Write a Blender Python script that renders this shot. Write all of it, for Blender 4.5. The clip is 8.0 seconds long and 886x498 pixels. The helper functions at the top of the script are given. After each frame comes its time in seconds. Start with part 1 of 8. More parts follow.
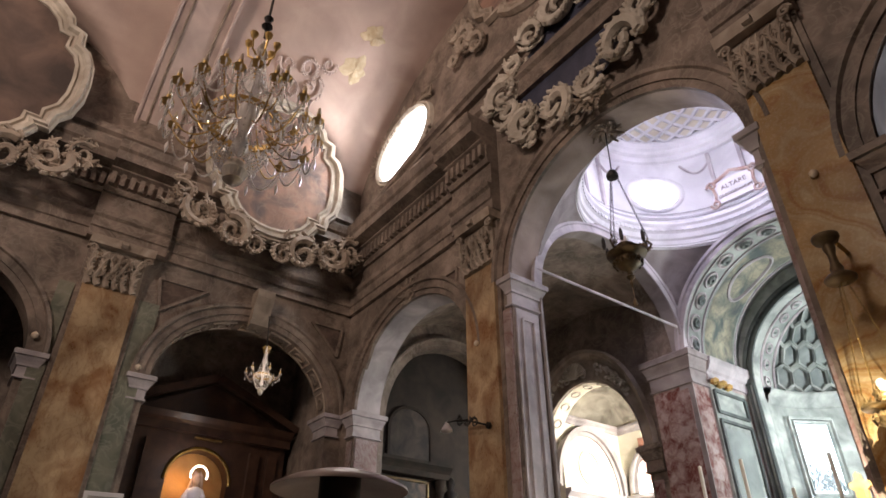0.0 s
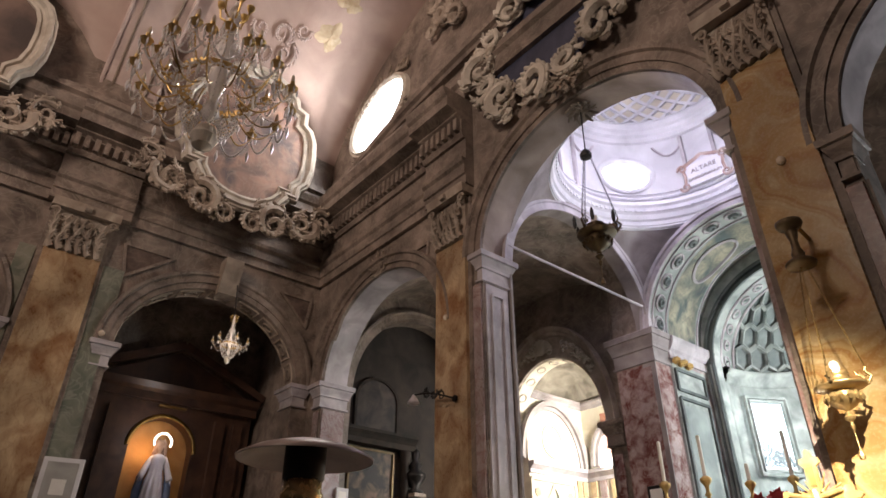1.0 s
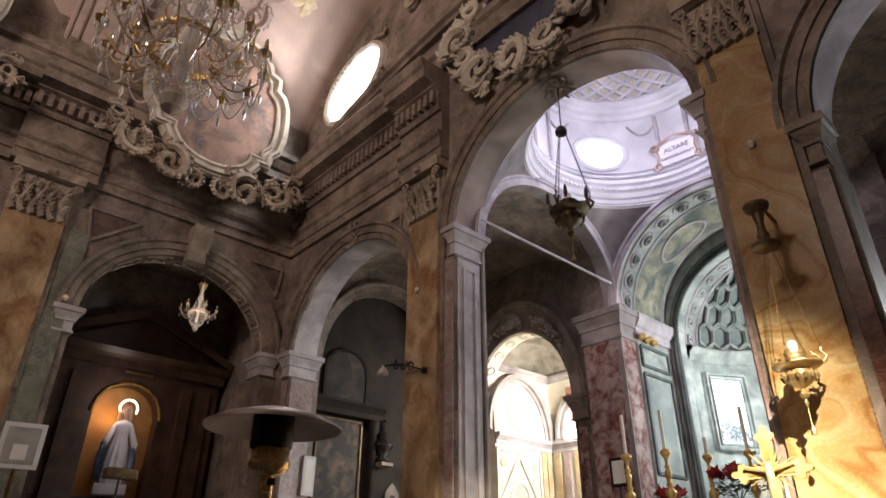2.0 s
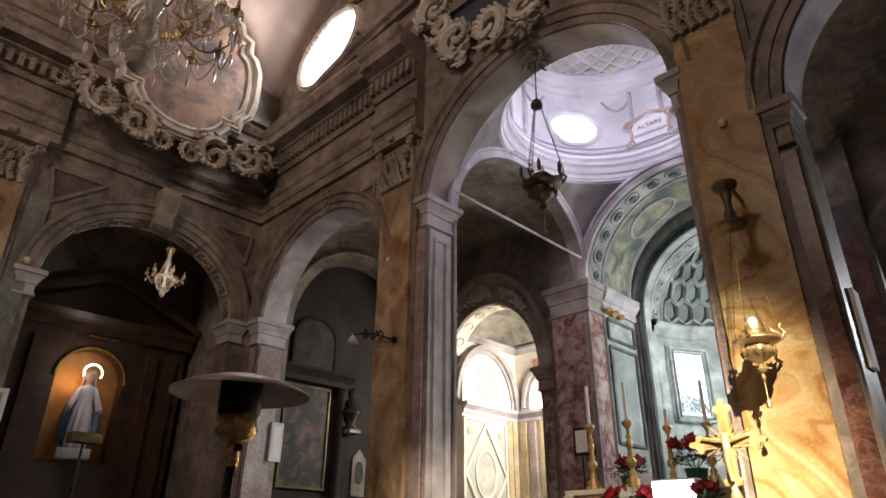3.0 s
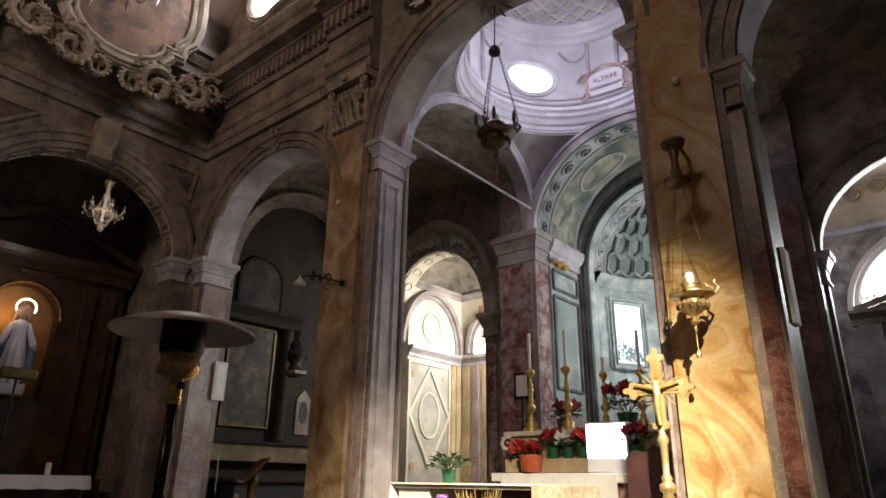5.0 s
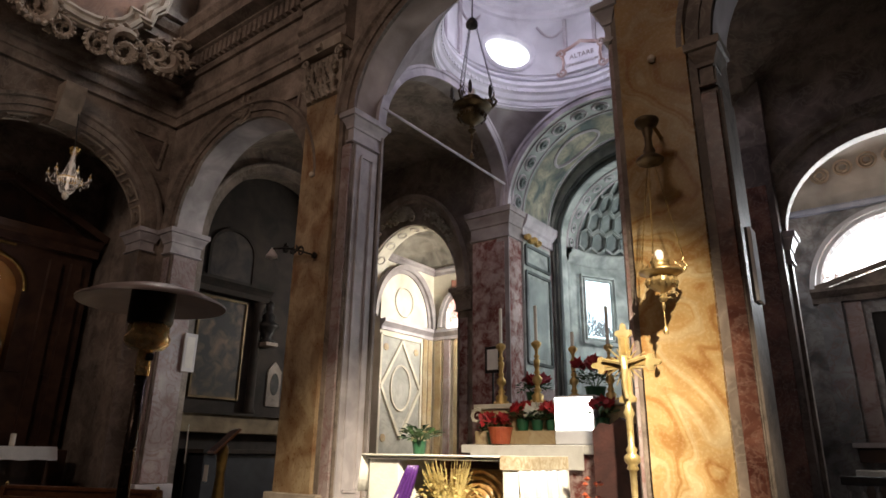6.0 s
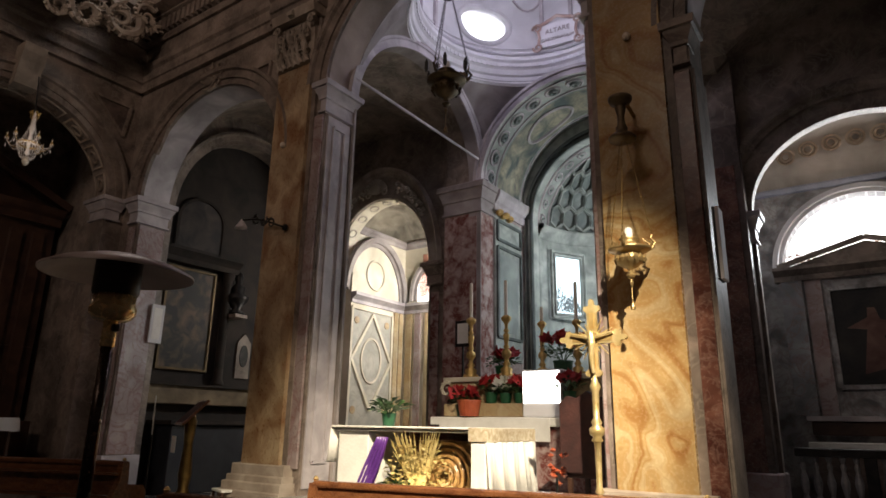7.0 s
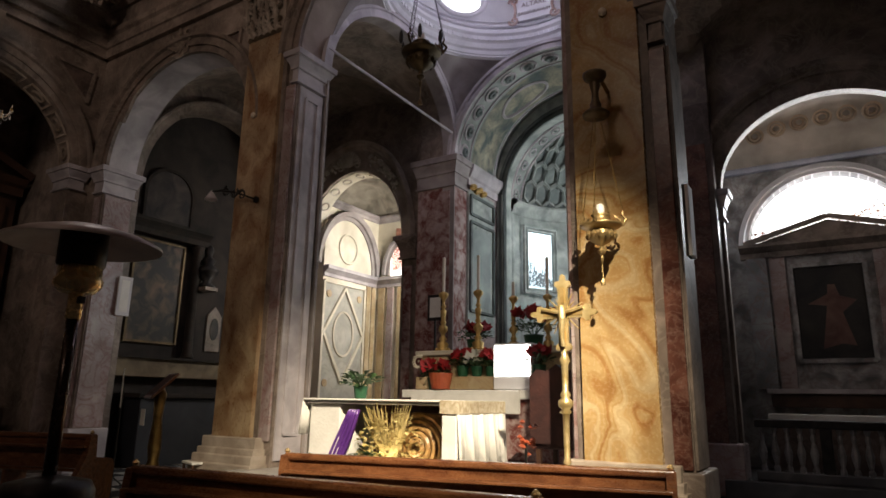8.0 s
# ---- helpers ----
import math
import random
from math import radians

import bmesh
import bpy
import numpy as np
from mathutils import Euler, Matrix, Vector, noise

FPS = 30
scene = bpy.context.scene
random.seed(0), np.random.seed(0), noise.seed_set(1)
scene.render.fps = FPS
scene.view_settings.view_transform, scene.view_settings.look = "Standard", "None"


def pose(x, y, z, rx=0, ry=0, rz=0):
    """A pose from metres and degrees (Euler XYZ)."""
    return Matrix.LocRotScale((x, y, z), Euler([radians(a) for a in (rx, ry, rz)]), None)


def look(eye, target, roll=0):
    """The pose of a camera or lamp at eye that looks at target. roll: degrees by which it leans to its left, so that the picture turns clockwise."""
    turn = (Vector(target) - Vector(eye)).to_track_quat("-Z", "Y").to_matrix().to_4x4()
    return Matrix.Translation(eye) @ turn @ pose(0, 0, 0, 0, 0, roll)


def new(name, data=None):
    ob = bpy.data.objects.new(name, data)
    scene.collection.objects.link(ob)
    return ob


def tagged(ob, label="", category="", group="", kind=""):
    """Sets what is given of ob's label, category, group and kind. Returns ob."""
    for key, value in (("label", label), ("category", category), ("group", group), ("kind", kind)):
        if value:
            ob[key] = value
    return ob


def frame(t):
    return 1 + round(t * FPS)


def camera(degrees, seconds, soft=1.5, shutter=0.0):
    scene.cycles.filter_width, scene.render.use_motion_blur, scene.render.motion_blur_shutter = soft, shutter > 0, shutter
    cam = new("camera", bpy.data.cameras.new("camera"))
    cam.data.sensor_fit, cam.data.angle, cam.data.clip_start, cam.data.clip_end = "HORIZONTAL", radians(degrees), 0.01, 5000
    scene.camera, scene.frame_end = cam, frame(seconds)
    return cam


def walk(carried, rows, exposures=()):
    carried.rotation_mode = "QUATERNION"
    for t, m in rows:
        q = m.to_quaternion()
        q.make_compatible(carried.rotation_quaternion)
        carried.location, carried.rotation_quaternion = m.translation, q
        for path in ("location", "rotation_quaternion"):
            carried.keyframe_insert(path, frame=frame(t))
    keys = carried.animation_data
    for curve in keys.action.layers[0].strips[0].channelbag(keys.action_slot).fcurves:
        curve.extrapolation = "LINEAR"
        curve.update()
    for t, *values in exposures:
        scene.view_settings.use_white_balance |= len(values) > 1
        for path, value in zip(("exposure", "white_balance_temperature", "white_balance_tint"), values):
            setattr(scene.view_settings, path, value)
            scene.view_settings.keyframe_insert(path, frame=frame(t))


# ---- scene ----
cam = camera(70.0, 8.0, soft=1.6)
EYE = (0.0, 0.0, 1.36)
TURNS = [
    (0.0, 122.39, -0.04, 53.46), (0.5, 121.28, -0.13, 51.96), (1.0, 120.07, -0.21, 50.37), (1.5, 118.89, -0.29, 48.94),
    (3.0, 115.02, -0.50, 44.59), (3.5, 113.77, -0.58, 43.28), (4.0, 112.47, -0.68, 41.94), (5.5, 109.08, -0.83, 38.39),
    (6.0, 107.91, -0.87, 37.05), (6.5, 106.80, -0.95, 35.75), (7.0, 105.62, -0.99, 34.37), (7.5, 104.54, -1.02, 33.14),
    (8.0, 103.34, -0.93, 31.87)]
walk(cam, [(t, pose(*EYE, rx, ry, rz)) for t, rx, ry, rz in TURNS],
     exposures=[(0.0, 1.03), (1.5, 0.97), (3.5, 0.5), (5.5, 0.12), (6.5, -0.1), (8.0, -0.42)])

# ---- light ----
world = bpy.data.worlds.new("sky")
scene.world = world
world.use_nodes = True
sky = world.node_tree.nodes.new("ShaderNodeTexSky")
sky.sky_type = 'NISHITA'
sky.sun_disc = False
sky.sun_elevation = radians(40)
sky.sun_rotation = radians(120)
world.node_tree.links.new(sky.outputs[0], world.node_tree.nodes["Background"].inputs[0])
world.node_tree.nodes["Background"].inputs[1].default_value = 0.1


def area_lamp(name, eye, target, w, h, power, colour):
    data = bpy.data.lights.new(name, 'AREA')
    data.shape, data.size, data.size_y, data.energy, data.color = 'RECTANGLE', w, h, power, colour
    ob = new(name, data)
    ob.matrix_world = look(eye, target)
    return ob


def spot_lamp(name, eye, target, power, colour, cone=50, blend=0.6, size=0.1):
    data = bpy.data.lights.new(name, 'SPOT')
    data.energy, data.color, data.spot_size, data.spot_blend, data.shadow_soft_size = power, colour, radians(cone), blend, size
    ob = new(name, data)
    ob.matrix_world = look(eye, target)
    return ob


def point_lamp(name, eye, power, colour, size=0.05):
    data = bpy.data.lights.new(name, 'POINT')
    data.energy, data.color, data.shadow_soft_size = power, colour, size
    ob = new(name, data)
    ob.matrix_world = pose(*eye)
    return ob


# ---- plan, in metres ----
AXIS = -5.32                    # middle of nave and presbytery
FACE, BACK = 7.45, 8.15         # chancel wall, its two sides
SIDE = -14.4                    # face of the side wall of the nave
FAR = 13.2                      # wall with the chapels at the ends of the aisles

DAY = (0.80, 0.73, 1.0)
# daylight through the dome's drum, the chancel's oval window, the lunette and the apse
for k in range(4):
    a = radians(143 - 90 * k)
    area_lamp("dome_window_light", (AXIS + 2.1 * math.cos(a), 10.6 + 2.1 * math.sin(a), 11.42), (AXIS - 0.5 * math.cos(a), 10.6 - 0.5 * math.sin(a), 10.3), 1.3, 1.0, (26, 17, 13, 17)[k], DAY)
area_lamp("oval_window_light", (-11.95, 7.3, 14.1), (-10.0, 0.0, 11.0), 2.2, 1.2, 110, (1.0, 0.95, 0.93))
area_lamp("lunette_light", (0.05, 15.5, 5.7), (0.0, 12.5, 5.0), 2.4, 1.0, 245, (0.92, 0.96, 1.0))
area_lamp("chapel_window_light", (-9.45, 15.3, 6.0), (-13.2, 15.0, 4.2), 0.9, 1.2, 185, (1.0, 0.96, 0.88))
area_lamp("apse_window_light", (-3.35, 15.7, 5.6), (-7.0, 14.8, 6.4), 0.9, 1.4, 135, (0.93, 0.98, 1.0))
# unseen warm fill lamp, added inside the nave to brighten vault and walls
area_lamp("nave_fill_light", (-2.5, -9.6, 13.2), (-10.5, 3.5, 16.0), 3.0, 2.0, 295, (1.0, 0.79, 0.66)).data.spread = radians(125)
# warm spotlight over the pews on to altar and pier
spot_lamp("altar_spot", (1.4, 0.77, 7.07), (-5.65, 8.2, -0.1), 10800, (1.0, 0.85, 0.62), 40, 1.0, 0.06)
spot_lamp("floor_spot", (-5.0, 6.28, 0.62), (-4.85, 7.0, 1.15), 60, (1.0, 0.82, 0.5), 90, 0.8, 0.03)


# ---- materials ----
def mat(name, dark, light, scale=2.0, rough=0.6, bump=0.15, metal=0.0, grain=30.0, veins=0.0, vein_colour=(0.1, 0.05, 0.03), stretch=(1, 1, 1), lo=0.35, hi=0.65, dirt=0.35):
    m = bpy.data.materials.new(name)
    m.use_nodes = True
    nt = m.node_tree
    N, Lk = nt.nodes, nt.links
    bsdf = N["Principled BSDF"]
    tc = N.new("ShaderNodeTexCoord")
    mp = N.new("ShaderNodeMapping")
    mp.inputs["Scale"].default_value = stretch
    geo = N.new("ShaderNodeNewGeometry")
    Lk.new(geo.outputs["Position"], mp.inputs["Vector"])
    n1 = N.new("ShaderNodeTexNoise")
    n1.inputs["Scale"].default_value, n1.inputs["Detail"].default_value, n1.inputs["Distortion"].default_value = scale, 7.0, 0.6
    n2 = N.new("ShaderNodeTexNoise")
    n2.inputs["Scale"].default_value, n2.inputs["Detail"].default_value = grain, 4.0
    Lk.new(mp.outputs[0], n1.inputs["Vector"])
    Lk.new(mp.outputs[0], n2.inputs["Vector"])
    ramp = N.new("ShaderNodeValToRGB")
    ramp.color_ramp.elements[0].position, ramp.color_ramp.elements[1].position = lo, hi
    ramp.color_ramp.elements[0].color, ramp.color_ramp.elements[1].color = (*dark, 1), (*light, 1)
    Lk.new(n1.outputs["Fac"], ramp.inputs["Fac"])
    colour = ramp.outputs["Color"]
    if veins:
        wv = N.new("ShaderNodeTexNoise")
        wv.inputs["Scale"].default_value, wv.inputs["Detail"].default_value, wv.inputs["Distortion"].default_value = scale * 0.9, 4.0, 2.2
        Lk.new(mp.outputs[0], wv.inputs["Vector"])
        sub = N.new("ShaderNodeMath"); sub.operation = 'SUBTRACT'; sub.inputs[1].default_value = 0.5
        ab = N.new("ShaderNodeMath"); ab.operation = 'ABSOLUTE'
        r2 = N.new("ShaderNodeValToRGB")
        r2.color_ramp.elements[0].position, r2.color_ramp.elements[1].position = 0.0, 0.05
        r2.color_ramp.elements[0].color, r2.color_ramp.elements[1].color = (veins, veins, veins, 1), (0, 0, 0, 1)
        Lk.new(wv.outputs["Fac"], sub.inputs[0]); Lk.new(sub.outputs[0], ab.inputs[0]); Lk.new(ab.outputs[0], r2.inputs["Fac"])
        mx = N.new("ShaderNodeMix"); mx.data_type = 'RGBA'
        mx.inputs["B"].default_value = (*vein_colour, 1)
        Lk.new(r2.outputs["Color"], mx.inputs["Factor"]); Lk.new(colour, mx.inputs["A"])
        colour = mx.outputs["Result"]
    if dirt:
        n3 = N.new("ShaderNodeTexNoise")
        n3.inputs["Scale"].default_value, n3.inputs["Detail"].default_value = 0.9, 8.0
        Lk.new(geo.outputs["Position"], n3.inputs["Vector"])
        r3 = N.new("ShaderNodeMapRange")
        r3.inputs["From Min"].default_value, r3.inputs["From Max"].default_value = 0.35, 0.65
        r3.inputs["To Min"].default_value, r3.inputs["To Max"].default_value = 1.0 - dirt, 1.0
        Lk.new(n3.outputs["Fac"], r3.inputs["Value"])
        mul = N.new("ShaderNodeMix"); mul.data_type = 'RGBA'; mul.blend_type = 'MULTIPLY'
        mul.inputs["Factor"].default_value = 1.0
        Lk.new(colour, mul.inputs["A"]); Lk.new(r3.outputs[0], mul.inputs["B"])
        colour = mul.outputs["Result"]
    Lk.new(colour, bsdf.inputs["Base Color"])
    mr = N.new("ShaderNodeMapRange")
    mr.inputs["To Min"].default_value, mr.inputs["To Max"].default_value = max(0.05, rough - 0.12), min(1.0, rough + 0.12)
    Lk.new(n2.outputs["Fac"], mr.inputs["Value"])
    Lk.new(mr.outputs[0], bsdf.inputs["Roughness"])
    bsdf.inputs["Metallic"].default_value = metal
    if bump:
        bp = N.new("ShaderNodeBump")
        bp.inputs["Strength"].default_value, bp.inputs["Distance"].default_value = bump, 0.02
        Lk.new(n2.outputs["Fac"], bp.inputs["Height"])
        Lk.new(bp.outputs[0], bsdf.inputs["Normal"])
    return m


def banded(name, colours, scale, bands, rough=0.25, stretch=(1, 1, 1)):
    """Polished agate-like marble: contour bands of a soft warped noise run through several colours, with fine lines and clouds."""
    m = mat(name, (0.72, 0.68, 0.64), (1, 1, 1), 1.7, rough, 0.04, dirt=0.25)
    N, Lk = m.node_tree.nodes, m.node_tree.links
    bsdf = N["Principled BSDF"]
    tint = bsdf.inputs["Base Color"].links[0].from_socket
    geo = N.new("ShaderNodeNewGeometry")
    mp = N.new("ShaderNodeMapping"); mp.inputs["Scale"].default_value = stretch
    Lk.new(geo.outputs["Position"], mp.inputs["Vector"])
    field = N.new("ShaderNodeTexNoise")
    field.inputs["Scale"].default_value, field.inputs["Detail"].default_value = scale, 3.0
    field.inputs["Roughness"].default_value, field.inputs["Distortion"].default_value = 0.4, 0.8
    Lk.new(mp.outputs[0], field.inputs["Vector"])
    out = []
    for k, amount in ((bands, 1.0), (bands * 4.3, 1.0)):
        mu = N.new("ShaderNodeMath"); mu.operation = 'MULTIPLY'; mu.inputs[1].default_value = k
        sn = N.new("ShaderNodeMath"); sn.operation = 'SINE'
        mr = N.new("ShaderNodeMapRange"); mr.inputs["From Min"].default_value = -1.0
        Lk.new(field.outputs["Fac"], mu.inputs[0]); Lk.new(mu.outputs[0], sn.inputs[0]); Lk.new(sn.outputs[0], mr.inputs["Value"])
        out.append(mr.outputs[0])
    ramp = N.new("ShaderNodeValToRGB")
    els = ramp.color_ramp.elements
    while len(els) < len(colours):
        els.new(0.5)
    for i, c in enumerate(colours):
        els[i].position = (0.0, 0.10, 0.38, 0.7, 1.0)[i]
        els[i].color = (*c, 1)
    Lk.new(out[0], ramp.inputs["Fac"])
    fr = N.new("ShaderNodeValToRGB")
    fr.color_ramp.elements[0].position, fr.color_ramp.elements[1].position = 0.0, 0.28
    fr.color_ramp.elements[0].color, fr.color_ramp.elements[1].color = (0.72, 0.58, 0.45, 1), (1, 1, 1, 1)
    Lk.new(out[1], fr.inputs["Fac"])
    mv = N.new("ShaderNodeMix"); mv.data_type = 'RGBA'; mv.blend_type = 'MULTIPLY'; mv.inputs["Factor"].default_value = 0.3
    Lk.new(ramp.outputs["Color"], mv.inputs["A"]); Lk.new(fr.outputs["Color"], mv.inputs["B"])
    mul = N.new("ShaderNodeMix"); mul.data_type = 'RGBA'; mul.blend_type = 'MULTIPLY'; mul.inputs["Factor"].default_value = 1.0
    cloud = N.new("ShaderNodeTexNoise")
    cloud.inputs["Scale"].default_value, cloud.inputs["Detail"].default_value, cloud.inputs["Distortion"].default_value = 0.9, 9.0, 3.0
    Lk.new(geo.outputs["Position"], cloud.inputs["Vector"])
    mask = N.new("ShaderNodeMapRange")
    mask.inputs["From Min"].default_value, mask.inputs["From Max"].default_value, mask.inputs["To Max"].default_value = 0.6, 0.72, 0.45
    Lk.new(cloud.outputs["Fac"], mask.inputs["Value"])
    brown = N.new("ShaderNodeMix"); brown.data_type = 'RGBA'
    brown.inputs["B"].default_value = (0.30, 0.13, 0.045, 1)
    Lk.new(mask.outputs[0], brown.inputs["Factor"]); Lk.new(mv.outputs["Result"], brown.inputs["A"])
    Lk.new(brown.outputs["Result"], mul.inputs["A"]); Lk.new(tint, mul.inputs["B"])
    Lk.new(mul.outputs["Result"], bsdf.inputs["Base Color"])
    return m


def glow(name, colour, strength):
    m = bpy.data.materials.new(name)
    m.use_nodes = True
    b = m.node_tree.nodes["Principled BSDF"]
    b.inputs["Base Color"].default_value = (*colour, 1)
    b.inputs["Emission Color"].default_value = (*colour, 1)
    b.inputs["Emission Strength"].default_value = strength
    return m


STONE = mat("brown_painted_stone", (0.12, 0.088, 0.070), (0.34, 0.265, 0.22), 2.6, 0.55, 0.3, veins=0.45, vein_colour=(0.40, 0.34, 0.28), lo=0.3, hi=0.68, dirt=0.5)
STONE_PALE = mat("pale_lilac_stone", (0.40, 0.36, 0.375), (0.62, 0.57, 0.59), 2.4, 0.55, 0.2, dirt=0.4)
GREEN = mat("grey_green_marble", (0.13, 0.14, 0.11), (0.26, 0.26, 0.20), 2.4, 0.35, 0.08, veins=0.5, vein_colour=(0.34, 0.33, 0.28))
PINK = mat("pink_vault_plaster", (0.42, 0.30, 0.26), (0.56, 0.43, 0.38), 1.1, 0.85, 0.2, dirt=0.16, lo=0.25, hi=0.75)
PINK_BAND = mat("pale_pink_band_plaster", (0.50, 0.39, 0.36), (0.62, 0.50, 0.46), 1.4, 0.85, 0.2)
STUCCO = mat("cream_stucco", (0.46, 0.40, 0.33), (0.66, 0.60, 0.52), 3.0, 0.7, 0.3)
STUCCO_DARK = mat("brown_stucco", (0.20, 0.155, 0.12), (0.36, 0.29, 0.23), 3.0, 0.7, 0.3)
WHITE = mat("white_plaster", (0.66, 0.65, 0.67), (0.82, 0.81, 0.83), 1.5, 0.8, 0.12, dirt=0.15)
CREAM = mat("cream_plaster", (0.62, 0.56, 0.44), (0.80, 0.74, 0.62), 1.5, 0.8, 0.12, dirt=0.2)
TEAL = mat("teal_grey_plaster", (0.26, 0.295, 0.275), (0.52, 0.55, 0.515), 2.6, 0.65, 0.15, dirt=0.45)
MAUVE = mat("mauve_grey_plaster", (0.27, 0.23, 0.225), (0.46, 0.41, 0.40), 1.6, 0.75, 0.2, dirt=0.4)
MOTTLED = mat("mottled_grey_marble", (0.16, 0.16, 0.165), (0.60, 0.59, 0.59), 3.2, 0.45, 0.08, veins=0.5, vein_colour=(0.26, 0.17, 0.15), dirt=0.45)
TEAL_DARK = mat("dark_teal_coffer", (0.14, 0.17, 0.165), (0.26, 0.295, 0.28), 2.0, 0.7, 0.15)
TEAL_DEEP = mat("deep_teal_moulding", (0.05, 0.062, 0.06), (0.13, 0.155, 0.15), 2.0, 0.5, 0.1)
YELLOW = banded("yellow_banded_marble", [(0.41, 0.22, 0.08), (0.52, 0.335, 0.145), (0.56, 0.395, 0.19), (0.53, 0.345, 0.15), (0.62, 0.475, 0.27)], 0.68, 46.0, 0.26, (1.0, 1.0, 1.15))
OCHRE_STREAK = mat("ochre_streaked_marble", (0.27, 0.135, 0.06), (0.56, 0.41, 0.25), 2.4, 0.3, 0.06, veins=0.3, vein_colour=(0.22, 0.095, 0.045), stretch=(1.2, 1.2, 0.75), lo=0.36, hi=0.6, dirt=0.45)
STUCCO_MID = mat("tan_stucco", (0.30, 0.235, 0.185), (0.50, 0.42, 0.345), 3.0, 0.7, 0.3)
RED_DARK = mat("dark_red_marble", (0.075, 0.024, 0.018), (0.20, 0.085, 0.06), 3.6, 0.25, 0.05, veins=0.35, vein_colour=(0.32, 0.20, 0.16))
LAMP_GILT = mat("dull_gilt", (0.27, 0.18, 0.08), (0.44, 0.32, 0.15), 6.0, 0.4, 0.12, metal=0.7, dirt=0.35)
RED = mat("red_marble", (0.20, 0.065, 0.055), (0.50, 0.37, 0.35), 4.6, 0.25, 0.05, veins=0.32, vein_colour=(0.62, 0.54, 0.50), lo=0.4, hi=0.62)
ROSE = mat("rose_grey_marble", (0.30, 0.21, 0.20), (0.50, 0.42, 0.41), 2.2, 0.3, 0.05, veins=0.5, vein_colour=(0.24, 0.09, 0.08))
WOOD = mat("polished_walnut", (0.10, 0.035, 0.015), (0.21, 0.085, 0.035), 3.0, 0.28, 0.08, stretch=(1, 6, 6))
WOOD_DARK = mat("dark_wood", (0.045, 0.02, 0.013), (0.095, 0.046, 0.028), 3.0, 0.4, 0.1)
GOLD = mat("gilded_brass", (0.60, 0.38, 0.12), (0.82, 0.58, 0.24), 5.0, 0.42, 0.1, metal=0.75, dirt=0.3)
OLDGOLD = mat("tarnished_brass", (0.22, 0.14, 0.05), (0.42, 0.28, 0.10), 6.0, 0.38, 0.15, metal=1.0, dirt=0.4)
IRON = mat("blackened_iron", (0.015, 0.014, 0.014), (0.04, 0.036, 0.034), 6.0, 0.45, 0.1, metal=0.6)
PAINTING = mat("dusky_fresco", (0.13, 0.10, 0.095), (0.46, 0.27, 0.20), 1.7, 0.7, 0.1, veins=0.25, vein_colour=(0.5, 0.38, 0.3), lo=0.36, hi=0.64)
BLUE = mat("dark_blue_ground", (0.028, 0.032, 0.06), (0.06, 0.065, 0.11), 2.0, 0.6, 0.1)
LINEN = mat("white_linen", (0.74, 0.72, 0.68), (0.84, 0.82, 0.78), 4.0, 0.85, 0.25, dirt=0.08)
FLOOR_DARK = mat("grey_floor_marble", (0.07, 0.07, 0.075), (0.14, 0.14, 0.14), 2.0, 0.2, 0.03)
FLOOR_PALE = mat("white_floor_marble", (0.42, 0.41, 0.39), (0.58, 0.57, 0.54), 2.0, 0.2, 0.03)
BLACKWOOD = mat("blackened_walnut", (0.012, 0.009, 0.007), (0.032, 0.021, 0.015), 3.0, 0.85, 0.1)
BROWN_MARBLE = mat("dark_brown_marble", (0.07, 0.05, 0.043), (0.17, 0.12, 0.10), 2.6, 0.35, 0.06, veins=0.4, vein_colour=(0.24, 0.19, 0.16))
CROSS_GILT = mat("bright_gilding", (0.58, 0.42, 0.17), (0.86, 0.69, 0.37), 9.0, 0.34, 0.15, metal=0.55, dirt=0.35)
WINDOW_GLOW = glow("daylit_window_glass", (0.95, 0.97, 1.0), 3.0)


# ---- building helpers ----
def mesh_of(name, bm, material):
    me = bpy.data.meshes.new(name)
    bmesh.ops.recalc_face_normals(bm, faces=bm.faces)
    bm.to_mesh(me)
    bm.free()
    for mt in (material if isinstance(material, (list, tuple)) else [material]):
        me.materials.append(mt)
    return me


def smooth(ob):
    for p in ob.data.polygons:
        p.use_smooth = True
    return ob


def part(name, bm, material, parent=None, label=""):
    ob = new(name, mesh_of(name, bm, material))
    if parent is not None:
        ob.parent = parent
    if label:
        ob["label"] = label
    return ob


def empty(name, at=(0, 0, 0), label="", category="", group="", kind="", turn=0):
    ob = new(name)
    ob.empty_display_size = 0.2
    ob.matrix_basis = pose(*at, 0, 0, turn)
    return tagged(ob, label, category, group, kind)


def add_box(bm, x0, x1, y0, y1, z0, z1, bevel=0.0):
    geom = bmesh.ops.create_cube(bm, size=1.0)
    vs = geom["verts"]
    for v in vs:
        v.co = Vector(((x0 + x1) / 2 + v.co.x * (x1 - x0), (y0 + y1) / 2 + v.co.y * (y1 - y0), (z0 + z1) / 2 + v.co.z * (z1 - z0)))
    if bevel:
        es = list({e for v in vs for e in v.link_edges})
        bmesh.ops.bevel(bm, geom=es, offset=bevel, segments=2, affect='EDGES', profile=0.5)
    return bm


def box(x0, x1, y0, y1, z0, z1, bevel=0.0):
    return add_box(bmesh.new(), x0, x1, y0, y1, z0, z1, bevel)


